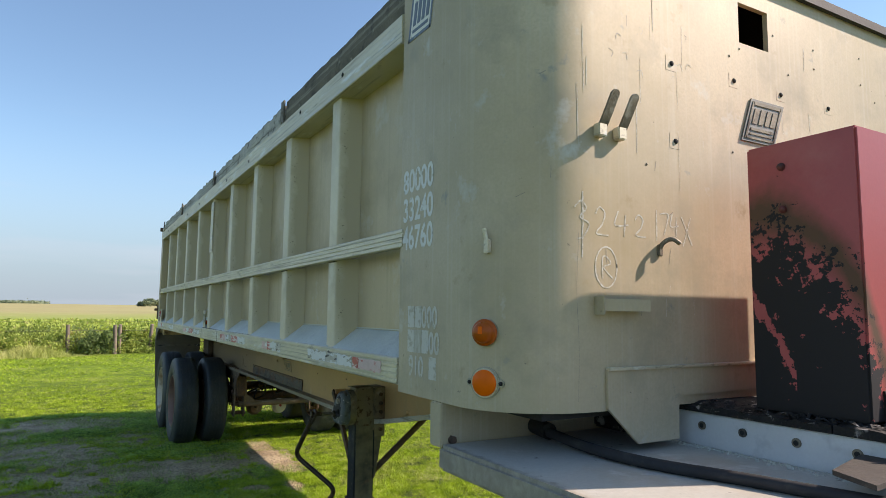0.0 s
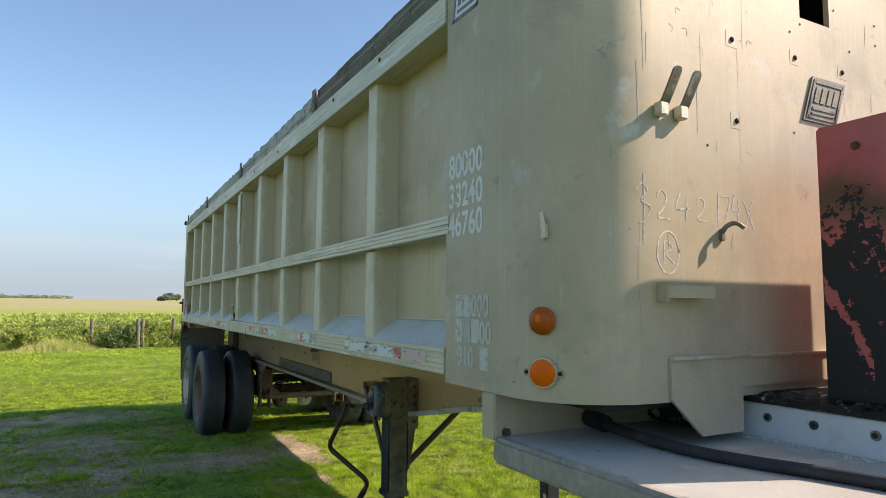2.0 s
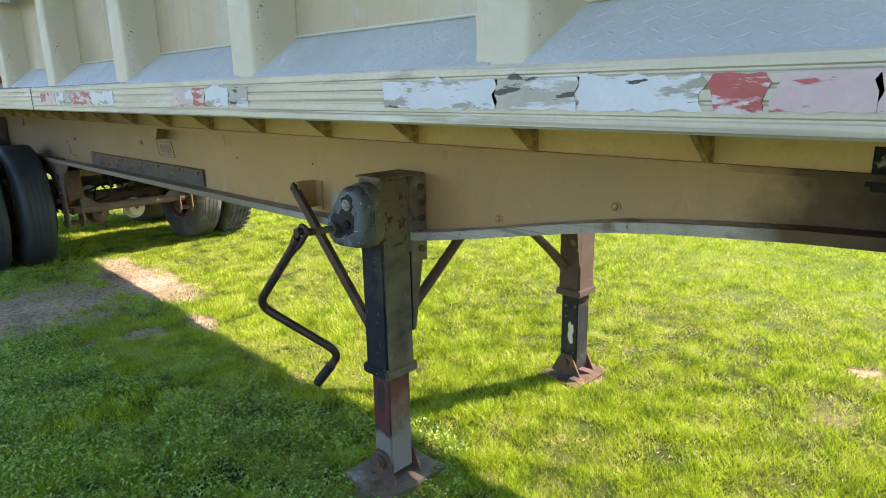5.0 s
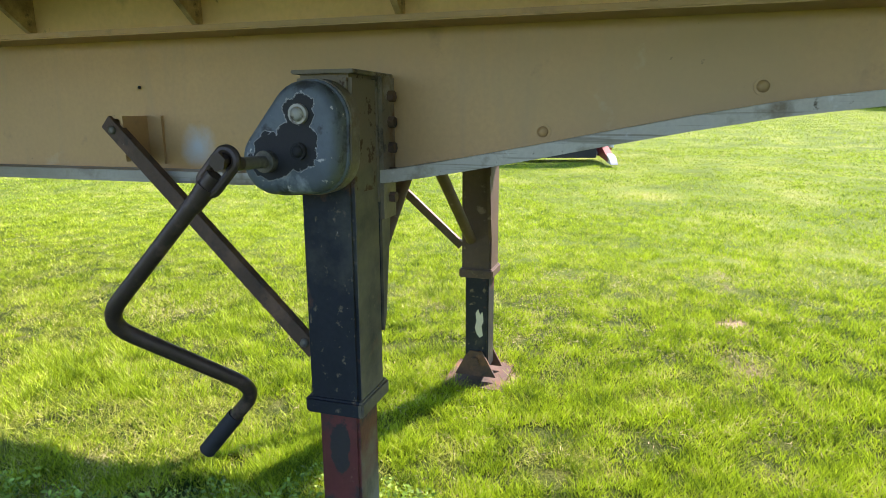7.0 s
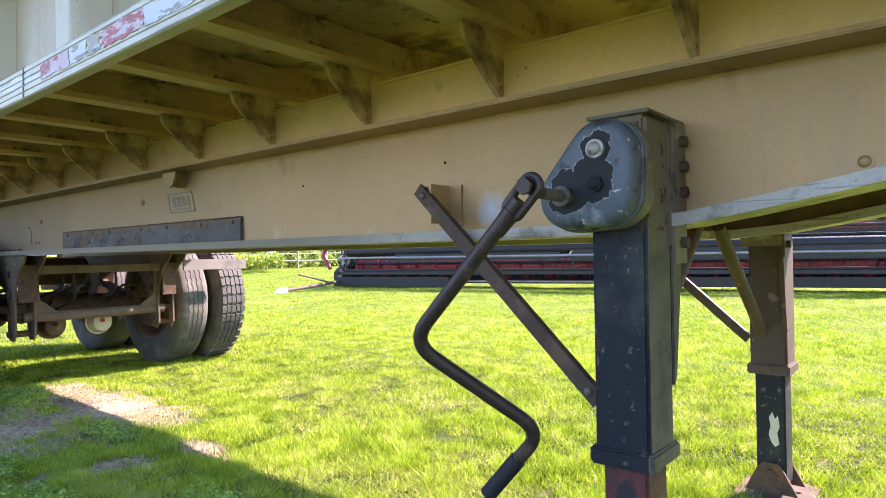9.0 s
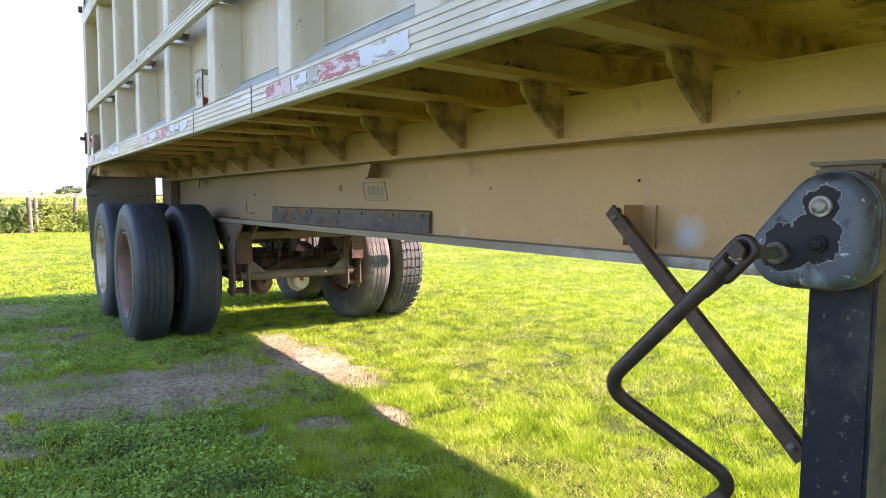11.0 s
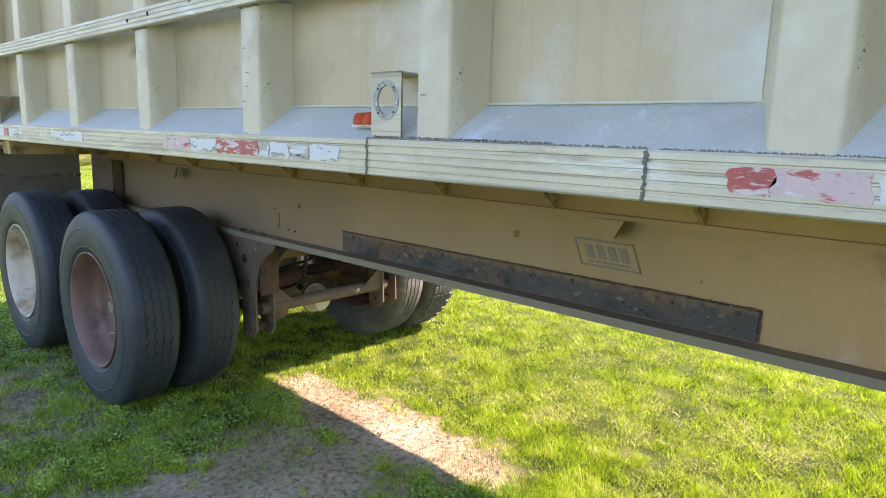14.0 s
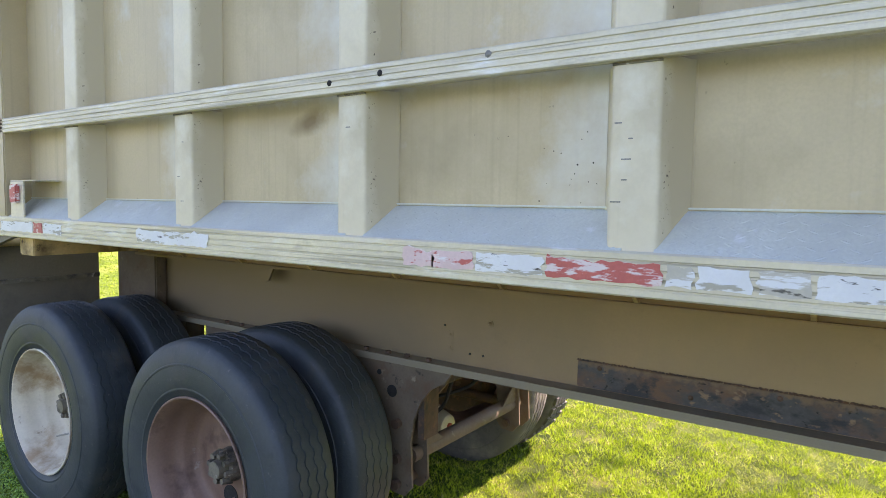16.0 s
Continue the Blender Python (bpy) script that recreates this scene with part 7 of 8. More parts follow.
near_leg, far_leg = landing_leg(True), landing_leg(False)
part("cross_shaft", rod(bmesh.new(), (GLX + 0.13, 4.345, 1.02), (mirror_x(GLX) - 0.13, 4.345, 1.02), 0.02, 12), RUST, trailer)
# gearbox on the near leg
CASE = [(4.346, 1.076, 0.073), (4.418, 1.000, 0.066), (4.345, 1.008, 0.070)]
gb = part("gearbox", prism(bmesh.new(), hull([(u, v, r + 0.006) for u, v, r in CASE]), 1.578, GLX + 0.002, "x"), CASE_M, near_leg, "grimy teardrop gearbox with flaking blue-grey cover")
bm = bmesh.new()
levels = ((1.576, 0.004), (1.571, 0.004), (1.569, 0.0), (1.546, 0.0), (1.538, -0.003), (1.531, -0.008), (1.527, -0.015), (1.5255, -0.024))
loops = [[bm.verts.new((x, *q)) for q in hull([(u, v, r + dr_) for u, v, r in CASE])] for x, dr_ in levels]
for r0, r1 in zip(loops, loops[1:]):
    for i in range(len(r0)):
        bm.faces.new((r0[i], r0[(i + 1) % len(r0)], r1[(i + 1) % len(r0)], r1[i]))
bm.faces.new(loops[-1][::-1])
bmesh.ops.recalc_face_normals(bm, faces=bm.faces[:])
part("gearbox_cover", bm, BLUEG, gb, "flaking blue-grey gearbox cover")
for y, z, r in ((4.347, 1.088, 0.014), (4.350, 1.02, 0.012)):
    bm = rod(bmesh.new(), (1.525, y, z), (1.516, y, z), r * 1.35, 14)
    dome(bm, (1.516, y, z), (-1, 0, 0), r, r * 0.7, 12, 4)
    part("cover_bolt", bm, FLANGE_BARE if r > 0.013 else HOLE, gb)
bm = rod(bmesh.new(), (1.53, 4.418, 1.000), (1.508, 4.418, 1.000), 0.021, 16)
rod(bm, (1.512, 4.418, 1.000), (1.425, 4.420, 1.002), 0.0115, 12)
part("crank_shaft", bm, CAST, gb)
bm = bmesh.new()
dv, wv, cv = Vector((-0.008, 0.055, -0.065)).normalized(), Vector((0.0, 0.763, 0.646)), Vector((1.388, 4.430, 0.992))
loop = [cv + dv * (0.026 * math.copysign(1, math.cos(t)) + 0.018 * math.cos(t)) + wv * 0.019 * math.sin(t) for t in (2 * math.pi * i / 20 for i in range(21))]
tube(bm, loop, 0.0085, 10, 0.004, 2)
rod(bm, (1.436, 4.419, 1.002), (1.392, 4.416, 1.010), 0.0125, 12, 0.015)
rod(bm, (1.405, 4.415, 1.011), (1.368, 4.415, 1.010), 0.0105, 12)
rod(bm, (1.374, 4.415, 1.010), (1.366, 4.415, 1.010), 0.0165, 6)
rod(bm, cv + dv * 0.034, cv + dv * 0.085, 0.019, 14, 0.0155)
part("universal_joint", bm, CRANKM, gb)
bm = tube(bmesh.new(), [(1.387, 4.436, 0.986), (1.356, 4.688, 0.706), (1.575, 4.510, 0.500), (1.571, 4.578, 0.422)], 0.0155, 14, 0.06, 7)
ck = part("crank_handle", bm, CRANKM, near_leg, "bent brown steel crank handle")
part("crank_grip", rod(bmesh.new(), (1.5715, 4.570, 0.431), (1.552, 4.640, 0.343), 0.019, 16), BLACK, ck, "black rubber grip")


# ---- the truck's rear deck below the trailer's nose ----
truck = thing("truck_deck", (CX, 1.0, 0), "weathered pale steel rear deck of a truck", "truck deck")
DZ = 1.240
bm = box(bmesh.new(), 1.058, mirror_x(1.058), 0.62, 2.232, DZ - 0.078, DZ, 0.012)
part("deck_plate", bm, DECK, truck, "weathered deck plate with a grimy rounded edge")
rl = part("frame_rail", box(bmesh.new(), 1.80, 1.835, 0.65, 2.12, DZ, 1.345, 0.003), WRAIL, truck, "pale painted frame rail with bolts")
for y in (1.20, 1.36, 1.52, 1.685, 1.828, 1.98):
    bm = rod(bmesh.new(), (1.80, y, 1.305), (1.795, y, 1.305), 0.013, 16)
    ring = part("rail_bolt", bm, CAST, rl)
    part("socket", rod(bmesh.new(), (1.796, y, 1.305), (1.794, y, 1.305), 0.0075, 12), HOLE, ring)
part("frame_rail", box(bmesh.new(), mirror_x(1.835), mirror_x(1.80), 0.65, 2.12, DZ, 1.345, 0.003), WRAIL, truck)
for y0, y1 in ((0.65, 1.415), (1.42, 1.99)):
    r_ = random.Random(int(y0 * 100))
    bm = bmesh.new()
    rows = []
    k = 24
    for i in range(k + 1):
        y = y0 + (y1 - y0) * i / k
        rows.append([bm.verts.new(q) for q in ((1.792, y, 1.346), (1.79 + r_.uniform(-.004, .004), y, 1.366 + r_.uniform(-.005, .006)), (1.84, y, 1.372 + r_.uniform(-.008, .008)), (1.90, y, 1.374 + r_.uniform(-.008, .006)), (2.5, y, 1.372), (2.5, y, 1.346))])
    for p0, p1 in zip(rows, rows[1:]):
        for j in range(6):
            bm.faces.new((p0[j], p0[(j + 1) % 6], p1[(j + 1) % 6], p1[j]))
    bm.faces.new(rows[0][::-1]), bm.faces.new(rows[-1])
    bmesh.ops.recalc_face_normals(bm, faces=bm.faces[:])
    part("burnt_plank", bm, CHAR, truck, "charred flaking plank")
ar = random.Random(31)
bm = bmesh.new()
for k in range(260):
    x, y = ar.uniform(1.79, 1.90), ar.uniform(1.0, 1.98)
    a_, w_, h_ = ar.uniform(0, 3.14), ar.uniform(0.004, 0.016), ar.uniform(0.002, 0.010)
    z = 1.371 + ar.uniform(-0.002, 0.004)
    c_, s_ = math.cos(a_), math.sin(a_)
    q = [bm.verts.new((x + (u * c_ - v * s_) * w_, y + (u * s_ + v * c_) * w_, z + (h_ if (u + v) > 0 else 0))) for u, v in ((-1, -0.5), (1, -0.6), (0.8, 0.6), (-0.9, 0.4))]
    t_ = bm.verts.new((x, y, z + h_ * 1.3))
    for i in range(4):
        bm.faces.new((q[i], q[(i + 1) % 4], t_))
part("ash", bm, CHAR, truck, "curled black and grey ash flakes", "stuff")
# black plate that keeps the gap below the front wall dark
part("fifth_wheel", box(bmesh.new(), 1.72, mirror_x(1.72), 1.98, 2.95, 1.245, 1.343, 0.01), CHAR, truck, "black fifth wheel plate, darkening the gap under the nose")
part("cross_strip", prism(bmesh.new(), [(1.50, 1.17), (1.555, 1.29), (1.795, 1.35), (1.795, 1.20)], DZ + 0.0565, DZ + 0.068, "z"), STRIP, truck, "dirty steel cross strip on the deck")
sl = random.Random(6)
bm = bmesh.new()
for k in range(230):
    y = 1.35 + 0.72 * sl.random()
    dome(bm, (1.795 - abs(sl.gauss(0, 0.022)), y, DZ + 0.0005), (sl.uniform(-0.3, 0.3), sl.uniform(-0.3, 0.3), 1), sl.uniform(0.0025, 0.007), sl.uniform(0.002, 0.005), 7, 2)
part("melted_metal", bm, ALU_TREAD, truck, "splashes of melted metal along the rail", "stuff")
for y in (1.62, 1.93):
    part("burnt_stub", box(bmesh.new(), 1.875, 1.905, y, y + 0.035, 1.372, 1.428, 0.004), CHAR, truck)

# red steel tank box, scorched
tank = thing("red_box", (2.24, 1.54, 1.375), "tall red painted steel box scorched black, standing on the truck deck", "box")
TX0, TX1, TY0, TY1, TZ0, TZ1 = 1.840, 2.64, 1.342, 1.668, 1.378, 2.172
part("shell", box(bmesh.new(), TX0, TX1, TY0, TY1, TZ0, TZ1, 0.006), REDP, tank)
for z in (2.096, 1.968):
    bm = rod(bmesh.new(), (TX0, 1.555, z), (TX0 - 0.004, 1.555, z), 0.012, 16)
    dome(bm, (TX0 - 0.006, 1.555, z), (-1, 0, 0), 0.011, 0.008, 12, 3)
    part("box_bolt", bm, MAROON, tank)
bm = prism(bmesh.new(), [(1.322, 1.379), (1.242, 1.379), (1.242, 1.39), (1.327, 1.39), (1.337, 1.46), (1.342, 1.46), (1.342, 1.379)], 1.90, 1.96, "x")
rod(bm, (1.93, 1.282, 1.39), (1.93, 1.282, 1.415), 0.018, 6)
part("foot_bracket", bm, CHAR, tank)
hb = thing("hose_bracket", (2.40, 1.55, TZ1), "grey bent steel bracket on the red box", "bracket")
part("clip", tube(bmesh.new(), [(2.30, 1.52, TZ1), (2.32, 1.53, TZ1 + 0.05), (2.42, 1.56, TZ1 + 0.07), (2.55, 1.58, TZ1 + 0.03)], 0.012, 10, 0.03), CAST, hb)

# black air hose lying along the deck
hose = thing("air_hose", (1.5, 1.7, DZ), "thick black rubber air hose lying on the steel deck", "hose")
part("hose", tube(bmesh.new(), [(1.436, 2.205, DZ + 0.029), (1.425, 2.14, DZ + 0.024), (1.386, 1.93, DZ + 0.020), (1.392, 1.76, DZ + 0.0165), (1.424, 1.62, DZ + 0.0165), (1.477, 1.49, DZ + 0.0165), (1.545, 1.27, DZ + 0.0165), (1.64, 0.95, DZ + 0.0165)], 0.016, 18, 0.08), BLACK, hose)
bm = rod(bmesh.new(), (1.437, 2.225, DZ + 0.032), (1.424, 2.13, DZ + 0.027), 0.0275, 18)
dome(bm, (1.437, 2.225, DZ + 0.032), (0.1, 1, 0.05), 0.026, 0.016, 16, 4)
part("hose_end", bm, HOLE, hose)

# loose orange lens on the ledge
LIFT = Matrix.Translation((0.026, 0.012, 0.020))
lens = thing("orange_lens", (X0 + 0.056, 6.872, 1.52), "faded orange plastic lamp lens lying on the tread-plate ledge", "lamp lens")
bm = bmesh.new()
for dy, s in ((-0.021, 1.0), (0.021, 0.95)):
    rows = []
    for k in range(8):
        a = math.pi / 2 * k / 7
        ca, sa = math.cos(a) ** 0.45, math.sin(a) ** 0.75
        rows.append([bm.verts.new((X0 + 0.024 + 0.027 * s * ca * math.copysign(abs(math.cos(t)) ** 0.6, math.cos(t)), 6.868 + dy + 0.0265 * s * ca * math.copysign(abs(math.sin(t)) ** 0.6, math.sin(t)), 1.505 + 0.036 * s * sa)) for t in (2 * math.pi * i / 24 for i in range(24))])
    for p0, p1 in zip(rows, rows[1:]):
        for i in range(24):
            bm.faces.new((p0[i], p0[(i + 1) % 24], p1[(i + 1) % 24], p1[i]))
bm.transform(LIFT)
part("cap", bm, ORANGE, lens)
bm = box(bmesh.new(), X0 - 0.003, X0 + 0.049, 6.822, 6.914, 1.498, 1.5055, 0.003)
bm.transform(LIFT)
part("rim", bm, GUM, lens)

# ---- combine header parked on the lawn ----
HA, HB = Vector((11.70, 16.8, 0)), Vector((14.97, 4.52, 0))     # ends of the cutter bar
HD = (HB - HA).normalized()
HN = Vector((HD.y, -HD.x, 0))                                    # towards the trailer
if HN.x > 0:
    HN = -HN
HL = (HB - HA).length
HZ = float(ground_z(13.3, 10.7))
HM = Matrix((( HD.x, -HN.x, 0, HA.x), (HD.y, -HN.y, 0, HA.y), (0, 0, 1, HZ), (0, 0, 0, 1)))   # local x along the bar, y backwards, z up
header = thing("combine_header", HA + Vector((0, 0, HZ)), "long red and black combine grain header standing on the lawn", "farm implement")


def hpart(name, bm, m_, parent=None, label=""):
    bm.transform(HM)
    if HM.determinant() < 0:
        bmesh.ops.reverse_faces(bm, faces=bm.faces[:])
    return part(name, bm, m_, parent or header, label)


hpart("back_wall", prism(bmesh.new(), [(0.75, 0.25), (0.82, 0.25), (1.02, 1.25), (0.95, 1.25)], 0.2, HL - 0.2, "x"), HBLK, None, "dark back sheet")
hpart("front_skirt", box(bmesh.new(), 0.15, HL * 0.27, -0.5, -0.46, 0.06, 0.30, 0.01), HBLK)
hpart("front_skirt", box(bmesh.new(), HL * 0.55, HL - 0.3, -0.5, -0.46, 0.10, 0.30, 0.01), HBLK)
hpart("table", prism(bmesh.new(), [(0.0, 0.16), (0.02, 0.13), (0.82, 0.22), (0.82, 0.26)], 0.1, HL - 0.1, "x"), HBLK)
hpart("cutter_bar", box(bmesh.new(), 0.0, HL, -0.04, 0.05, 0.13, 0.20, 0.005), HGREY)
bm = bmesh.new()
for i in range(150):
    x = 0.1 + (HL - 0.2) * i / 149
    prism(bm, [(x - 0.02, -0.03), (x + 0.02, -0.03), (x, -0.16)], 0.14, 0.165, "z")
tagged(hpart("guard_row", bm, HBLK), kind="stuff")
au = hpart("auger", rod(bmesh.new(), (0.3, 0.48, 0.52), (HL - 0.3, 0.48, 0.52), 0.20, 20), HREDM, None, "red auger drum")
bm = bmesh.new()
ks = 520
prev = None
for i in range(ks + 1):
    t = i / ks
    x = 0.3 + (HL - 0.6) * t
    a = 2 * math.pi * 22 * (t if t < 0.5 else 1 - t)
    p0, p1 = bm.verts.new((x, 0.48 + 0.20 * math.cos(a), 0.52 + 0.20 * math.sin(a))), bm.verts.new((x, 0.48 + 0.31 * math.cos(a), 0.52 + 0.31 * math.sin(a)))
    if prev:
        bm.faces.new((prev[0], p0, p1, prev[1]))
    prev = (p0, p1)
hpart("flighting", bm, HREDM, au)
RC = (-0.12, 0.95)
for xa, xb, za, zb, yy in ((HL * 0.16, HL * 0.485, 0.70, 0.86, -0.58), (HL * 0.505, HL - 0.4, 0.66, 0.90, -0.58), (0.4, HL - 0.4, 0.36, 0.44, -0.55), (HL * 0.3, HL - 0.4, 1.14, 1.22, -0.35)):
    hpart("reel_board", box(bmesh.new(), xa, xb, yy - 0.015, yy + 0.015, za, zb, 0.006), HBLK)
hpart("reel_tube", rod(bmesh.new(), (0.35, RC[0], RC[1]), (HL - 0.35, RC[0], RC[1]), 0.12, 16), HBLK, None, "black reel tube")
for k in range(6):
    t = 2 * math.pi * k / 6 + 0.35
    y, z = RC[0] + 0.50 * math.cos(t), RC[1] + 0.50 * math.sin(t)
    bt = hpart("reel_bat", rod(bmesh.new(), (0.35, y, z), (HL - 0.35, y, z), 0.030, 10), HGREY if k == 3 else HBLK)
    bm = bmesh.new()
    for i in range(84):
        x = 0.45 + (HL - 0.9) * i / 83
        rod(bm, (x, y, z), (x, y + 0.03, z - 0.22), 0.006, 5)
    tagged(hpart("tine_strip", bm, HBLK, bt), kind="stuff")
for x in (0.35, HL * 0.33, HL * 0.5, HL * 0.67, HL - 0.35):
    bm = bmesh.new()
    for k in range(6):
        t = 2 * math.pi * k / 6 + 0.35
        rod(bm, (x, RC[0], RC[1]), (x, RC[0] + 0.50 * math.cos(t), RC[1] + 0.50 * math.sin(t)), 0.018, 8)
    hpart("reel_spider", bm, HBLK)
for x in (0.12, HL - 0.12):
    bm = prism(bmesh.new(), [(-0.35, 0.12), (0.85, 0.10), (1.05, 1.25), (0.55, 1.30), (0.2, 0.75), (-0.35, 0.42)], x - 0.06, x + 0.06, "x")
    hpart("end_sheet", bm, HREDM if x > 1 else HBLK)
    hpart("reel_arm", box(bmesh.new(), x - 0.05, x + 0.05, -0.2, 0.95, 1.20, 1.32, 0.01), HREDM if x > 1 else HBLK)
    hpart("lift_cylinder", rod(bmesh.new(), (x, -0.05, 0.45), (x, 0.15, 1.45), 0.04, 10), HGREY)
hpart("top_beam", box(bmesh.new(), 0.1, HL - 0.1, 0.92, 1.08, 1.22, 1.38, 0.01), HREDM)
hpart("divider", prism(bmesh.new(), [(-0.3, 0.40), (-0.3, 0.12), (-1.15, 0.06), (-1.2, 0.12)], HL - 0.20, HL - 0.06, "x"), HREDM)
hpart("divider_tip", prism(bmesh.new(), [(-1.02, 0.05), (-1.46, 0.03), (-1.36, 0.12), (-1.05, 0.22)], HL - 0.20, HL - 0.06, "x"), HWHITE, None, "pale plastic divider tip")
hpart("end_guard", prism(bmesh.new(), [(-0.1, 0.25), (0.45, 0.3), (0.5, 1.2), (0.1, 1.5), (-0.12, 1.45)], HL + 0.0, HL + 0.10, "x"), HREDM)
hpart("side_post", rod(bmesh.new(), (HL + 0.05, -0.25, 0.3), (HL + 0.02, 0.05, 1.55), 0.06, 10), HWHITE)
hpart("divider", tube(bmesh.new(), [(0.3, -0.2, 0.20), (0.25, -1.2, 0.13), (0.2, -2.6, 0.06)], 0.042, 10, 0.1), BROWN)
hpart("divider_tip", prism(bmesh.new(), [(-2.50, 0.0), (-2.85, 0.0), (-2.75, 0.09), (-2.55, 0.15)], 0.12, 0.28, "x"), HWHITE)
hpart("divider_rod", tube(bmesh.new(), [(0.2, -0.8, 0.18), (0.3, -1.5, 0.30), (0.35, -2.2, 0.42)], 0.022, 8, 0.1), BROWN)
bm = bmesh.new()
for k in range(7):
    q = random.Random(k)
    tube(bm, [(0.1 + 0.08 * k, 0.0, 0.5 + q.uniform(0, .3)), (0.2 + 0.1 * k, -0.2, 1.0 + q.uniform(-.2, .2)), (0.4 + 0.1 * k, 0.1, 1.25)], 0.018, 6, 0.15)
hpart("hose_bundle", bm, HBLK)
hpart("side_arm", tube(bmesh.new(), [(0.15, 0.05, 1.18), (-0.22, 0.0, 1.12), (-0.48, -0.05, 0.98), (-0.40, -0.08, 0.74), (-0.22, -0.10, 0.50)], 0.055, 10, 0.12), HREDM, None, "curved red side arm")

# ---- fences ----
post = thing("fence_post", (0, 0, 0), "weathered brown wooden fence post in tall weeds", "fence post", "posts of the field fence")
bm = bmesh.new()
rod(bm, (0, 0, -0.2), (0.02, 0, 1.0), 0.07, 12, 0.06)
dome(bm, (0.02, 0, 1.0), (0, 0, 1), 0.06, 0.02, 12, 3)
part("shaft", bm, POSTW, post)
spots = [(-6.2, 0.3), (-3.1, 0.0), (-0.2, 0.1), (1.22, -0.2), (1.36, 0.05), (2.35, 0.1), (3.3, 0.2), (6.5, 0.9)]
def fence_place(x, d):
    y = float(lawn_edge(x)) + 1.0 + d
    return Matrix.Translation((x, y, float(ground_z(x, y))))
post.matrix_basis = fence_place(*spots[0])
for q in spots[1:]:
    copy_thing(post, fence_place(*q) @ Matrix.Rotation(0.05 * math.sin(9 * q[0]), 4, "Y"))
def rails(name, pts, zs, r, m_, label, grp=""):
    o = thing(name, (pts[0][0], pts[0][1], 0), label, "fence")
    for z in zs:
        part("rail", tube(bmesh.new(), [(x, y, float(ground_z(x, y)) + z) for x, y in pts], r, 6, 0.3, 2), m_, o)
    return o
rails("wire_fence", [(x, float(lawn_edge(x)) + 1.05) for x in (-12, -6, -1, 2.75, 3.4)], (0.45, 0.8, 1.1), 0.006, CAST, "sagging wire field fence")
o = rails("pipe_gate_fence", [(2.75, 25.8), (4.6, 26.0), (6.4, 26.2)], (0.35, 0.6, 0.85, 1.1), 0.02, BROWN, "rusty pipe gate in the weeds")
fa = [(19.0 + 1.9 * i, 33.6 - 0.25 * i) for i in range(8)]
o = rails("rail_fence", fa, (0.45, 0.85, 1.25), 0.028, PIPE, "pale pipe rail fence behind the lawn")
for x, y in fa:
    part("post", rod(bmesh.new(), (x, y, float(ground_z(x, y)) - 0.1), (x, y, float(ground_z(x, y)) + 1.35), 0.045, 8), PIPE, o)

# ---- tall weeds along the lawn's edge, crop behind ----
def clumps(k, xr, yfun, hr, n_each, size, rs_):
    C = []
    for _ in range(k):
        x = rs_.uniform(*xr)
        y = yfun(x) + abs(rs_.normal(0, 1.0)) * 2.2
        h = rs_.uniform(*hr) * (0.1 + 1.9 * float(fbm(x, y, 0.55, 3)) ** 1.3)
        w = 0.22 + 0.35 * h * rs_.uniform(0.5, 1.3)
        m_ = int(n_each * h)
        a, r, z = rs_.rand(m_) * 2 * np.pi, np.sqrt(rs_.rand(m_)) * w, rs_.rand(m_) ** 0.7
        r = r * np.sqrt(np.clip(1.15 - z, 0, 1))
        px_, py_ = x + r * np.cos(a), y + r * np.sin(a)
        C.append(np.stack([px_, py_, ground_z(px_, py_) + z * h], 1))
    return np.concatenate(C)


rs2 = np.random.RandomState(21)
V, T = leaves(clumps(620, (-7, 6), lambda x: float(lawn_edge(x)) + 0.5 + 0.5 * math.sin(1.7 * x), (0.2, 0.85), 190, 0.10, rs2), 0.045, rs2, 1.4)
tagged(raw_mesh("weed_strip", V, T, WEED), "tall tangled green weeds along the field edge", "weeds")
V, T = leaves(clumps(210, (12, 46), lambda x: min(float(lawn_edge(x)), 34.0) + 0.8, (0.8, 1.9), 150, 0.14, rs2), 0.13, rs2, 1.0)
tagged(raw_mesh("weed_strip", V, T, WEED), "tall green weeds behind the rail fence", "weeds")
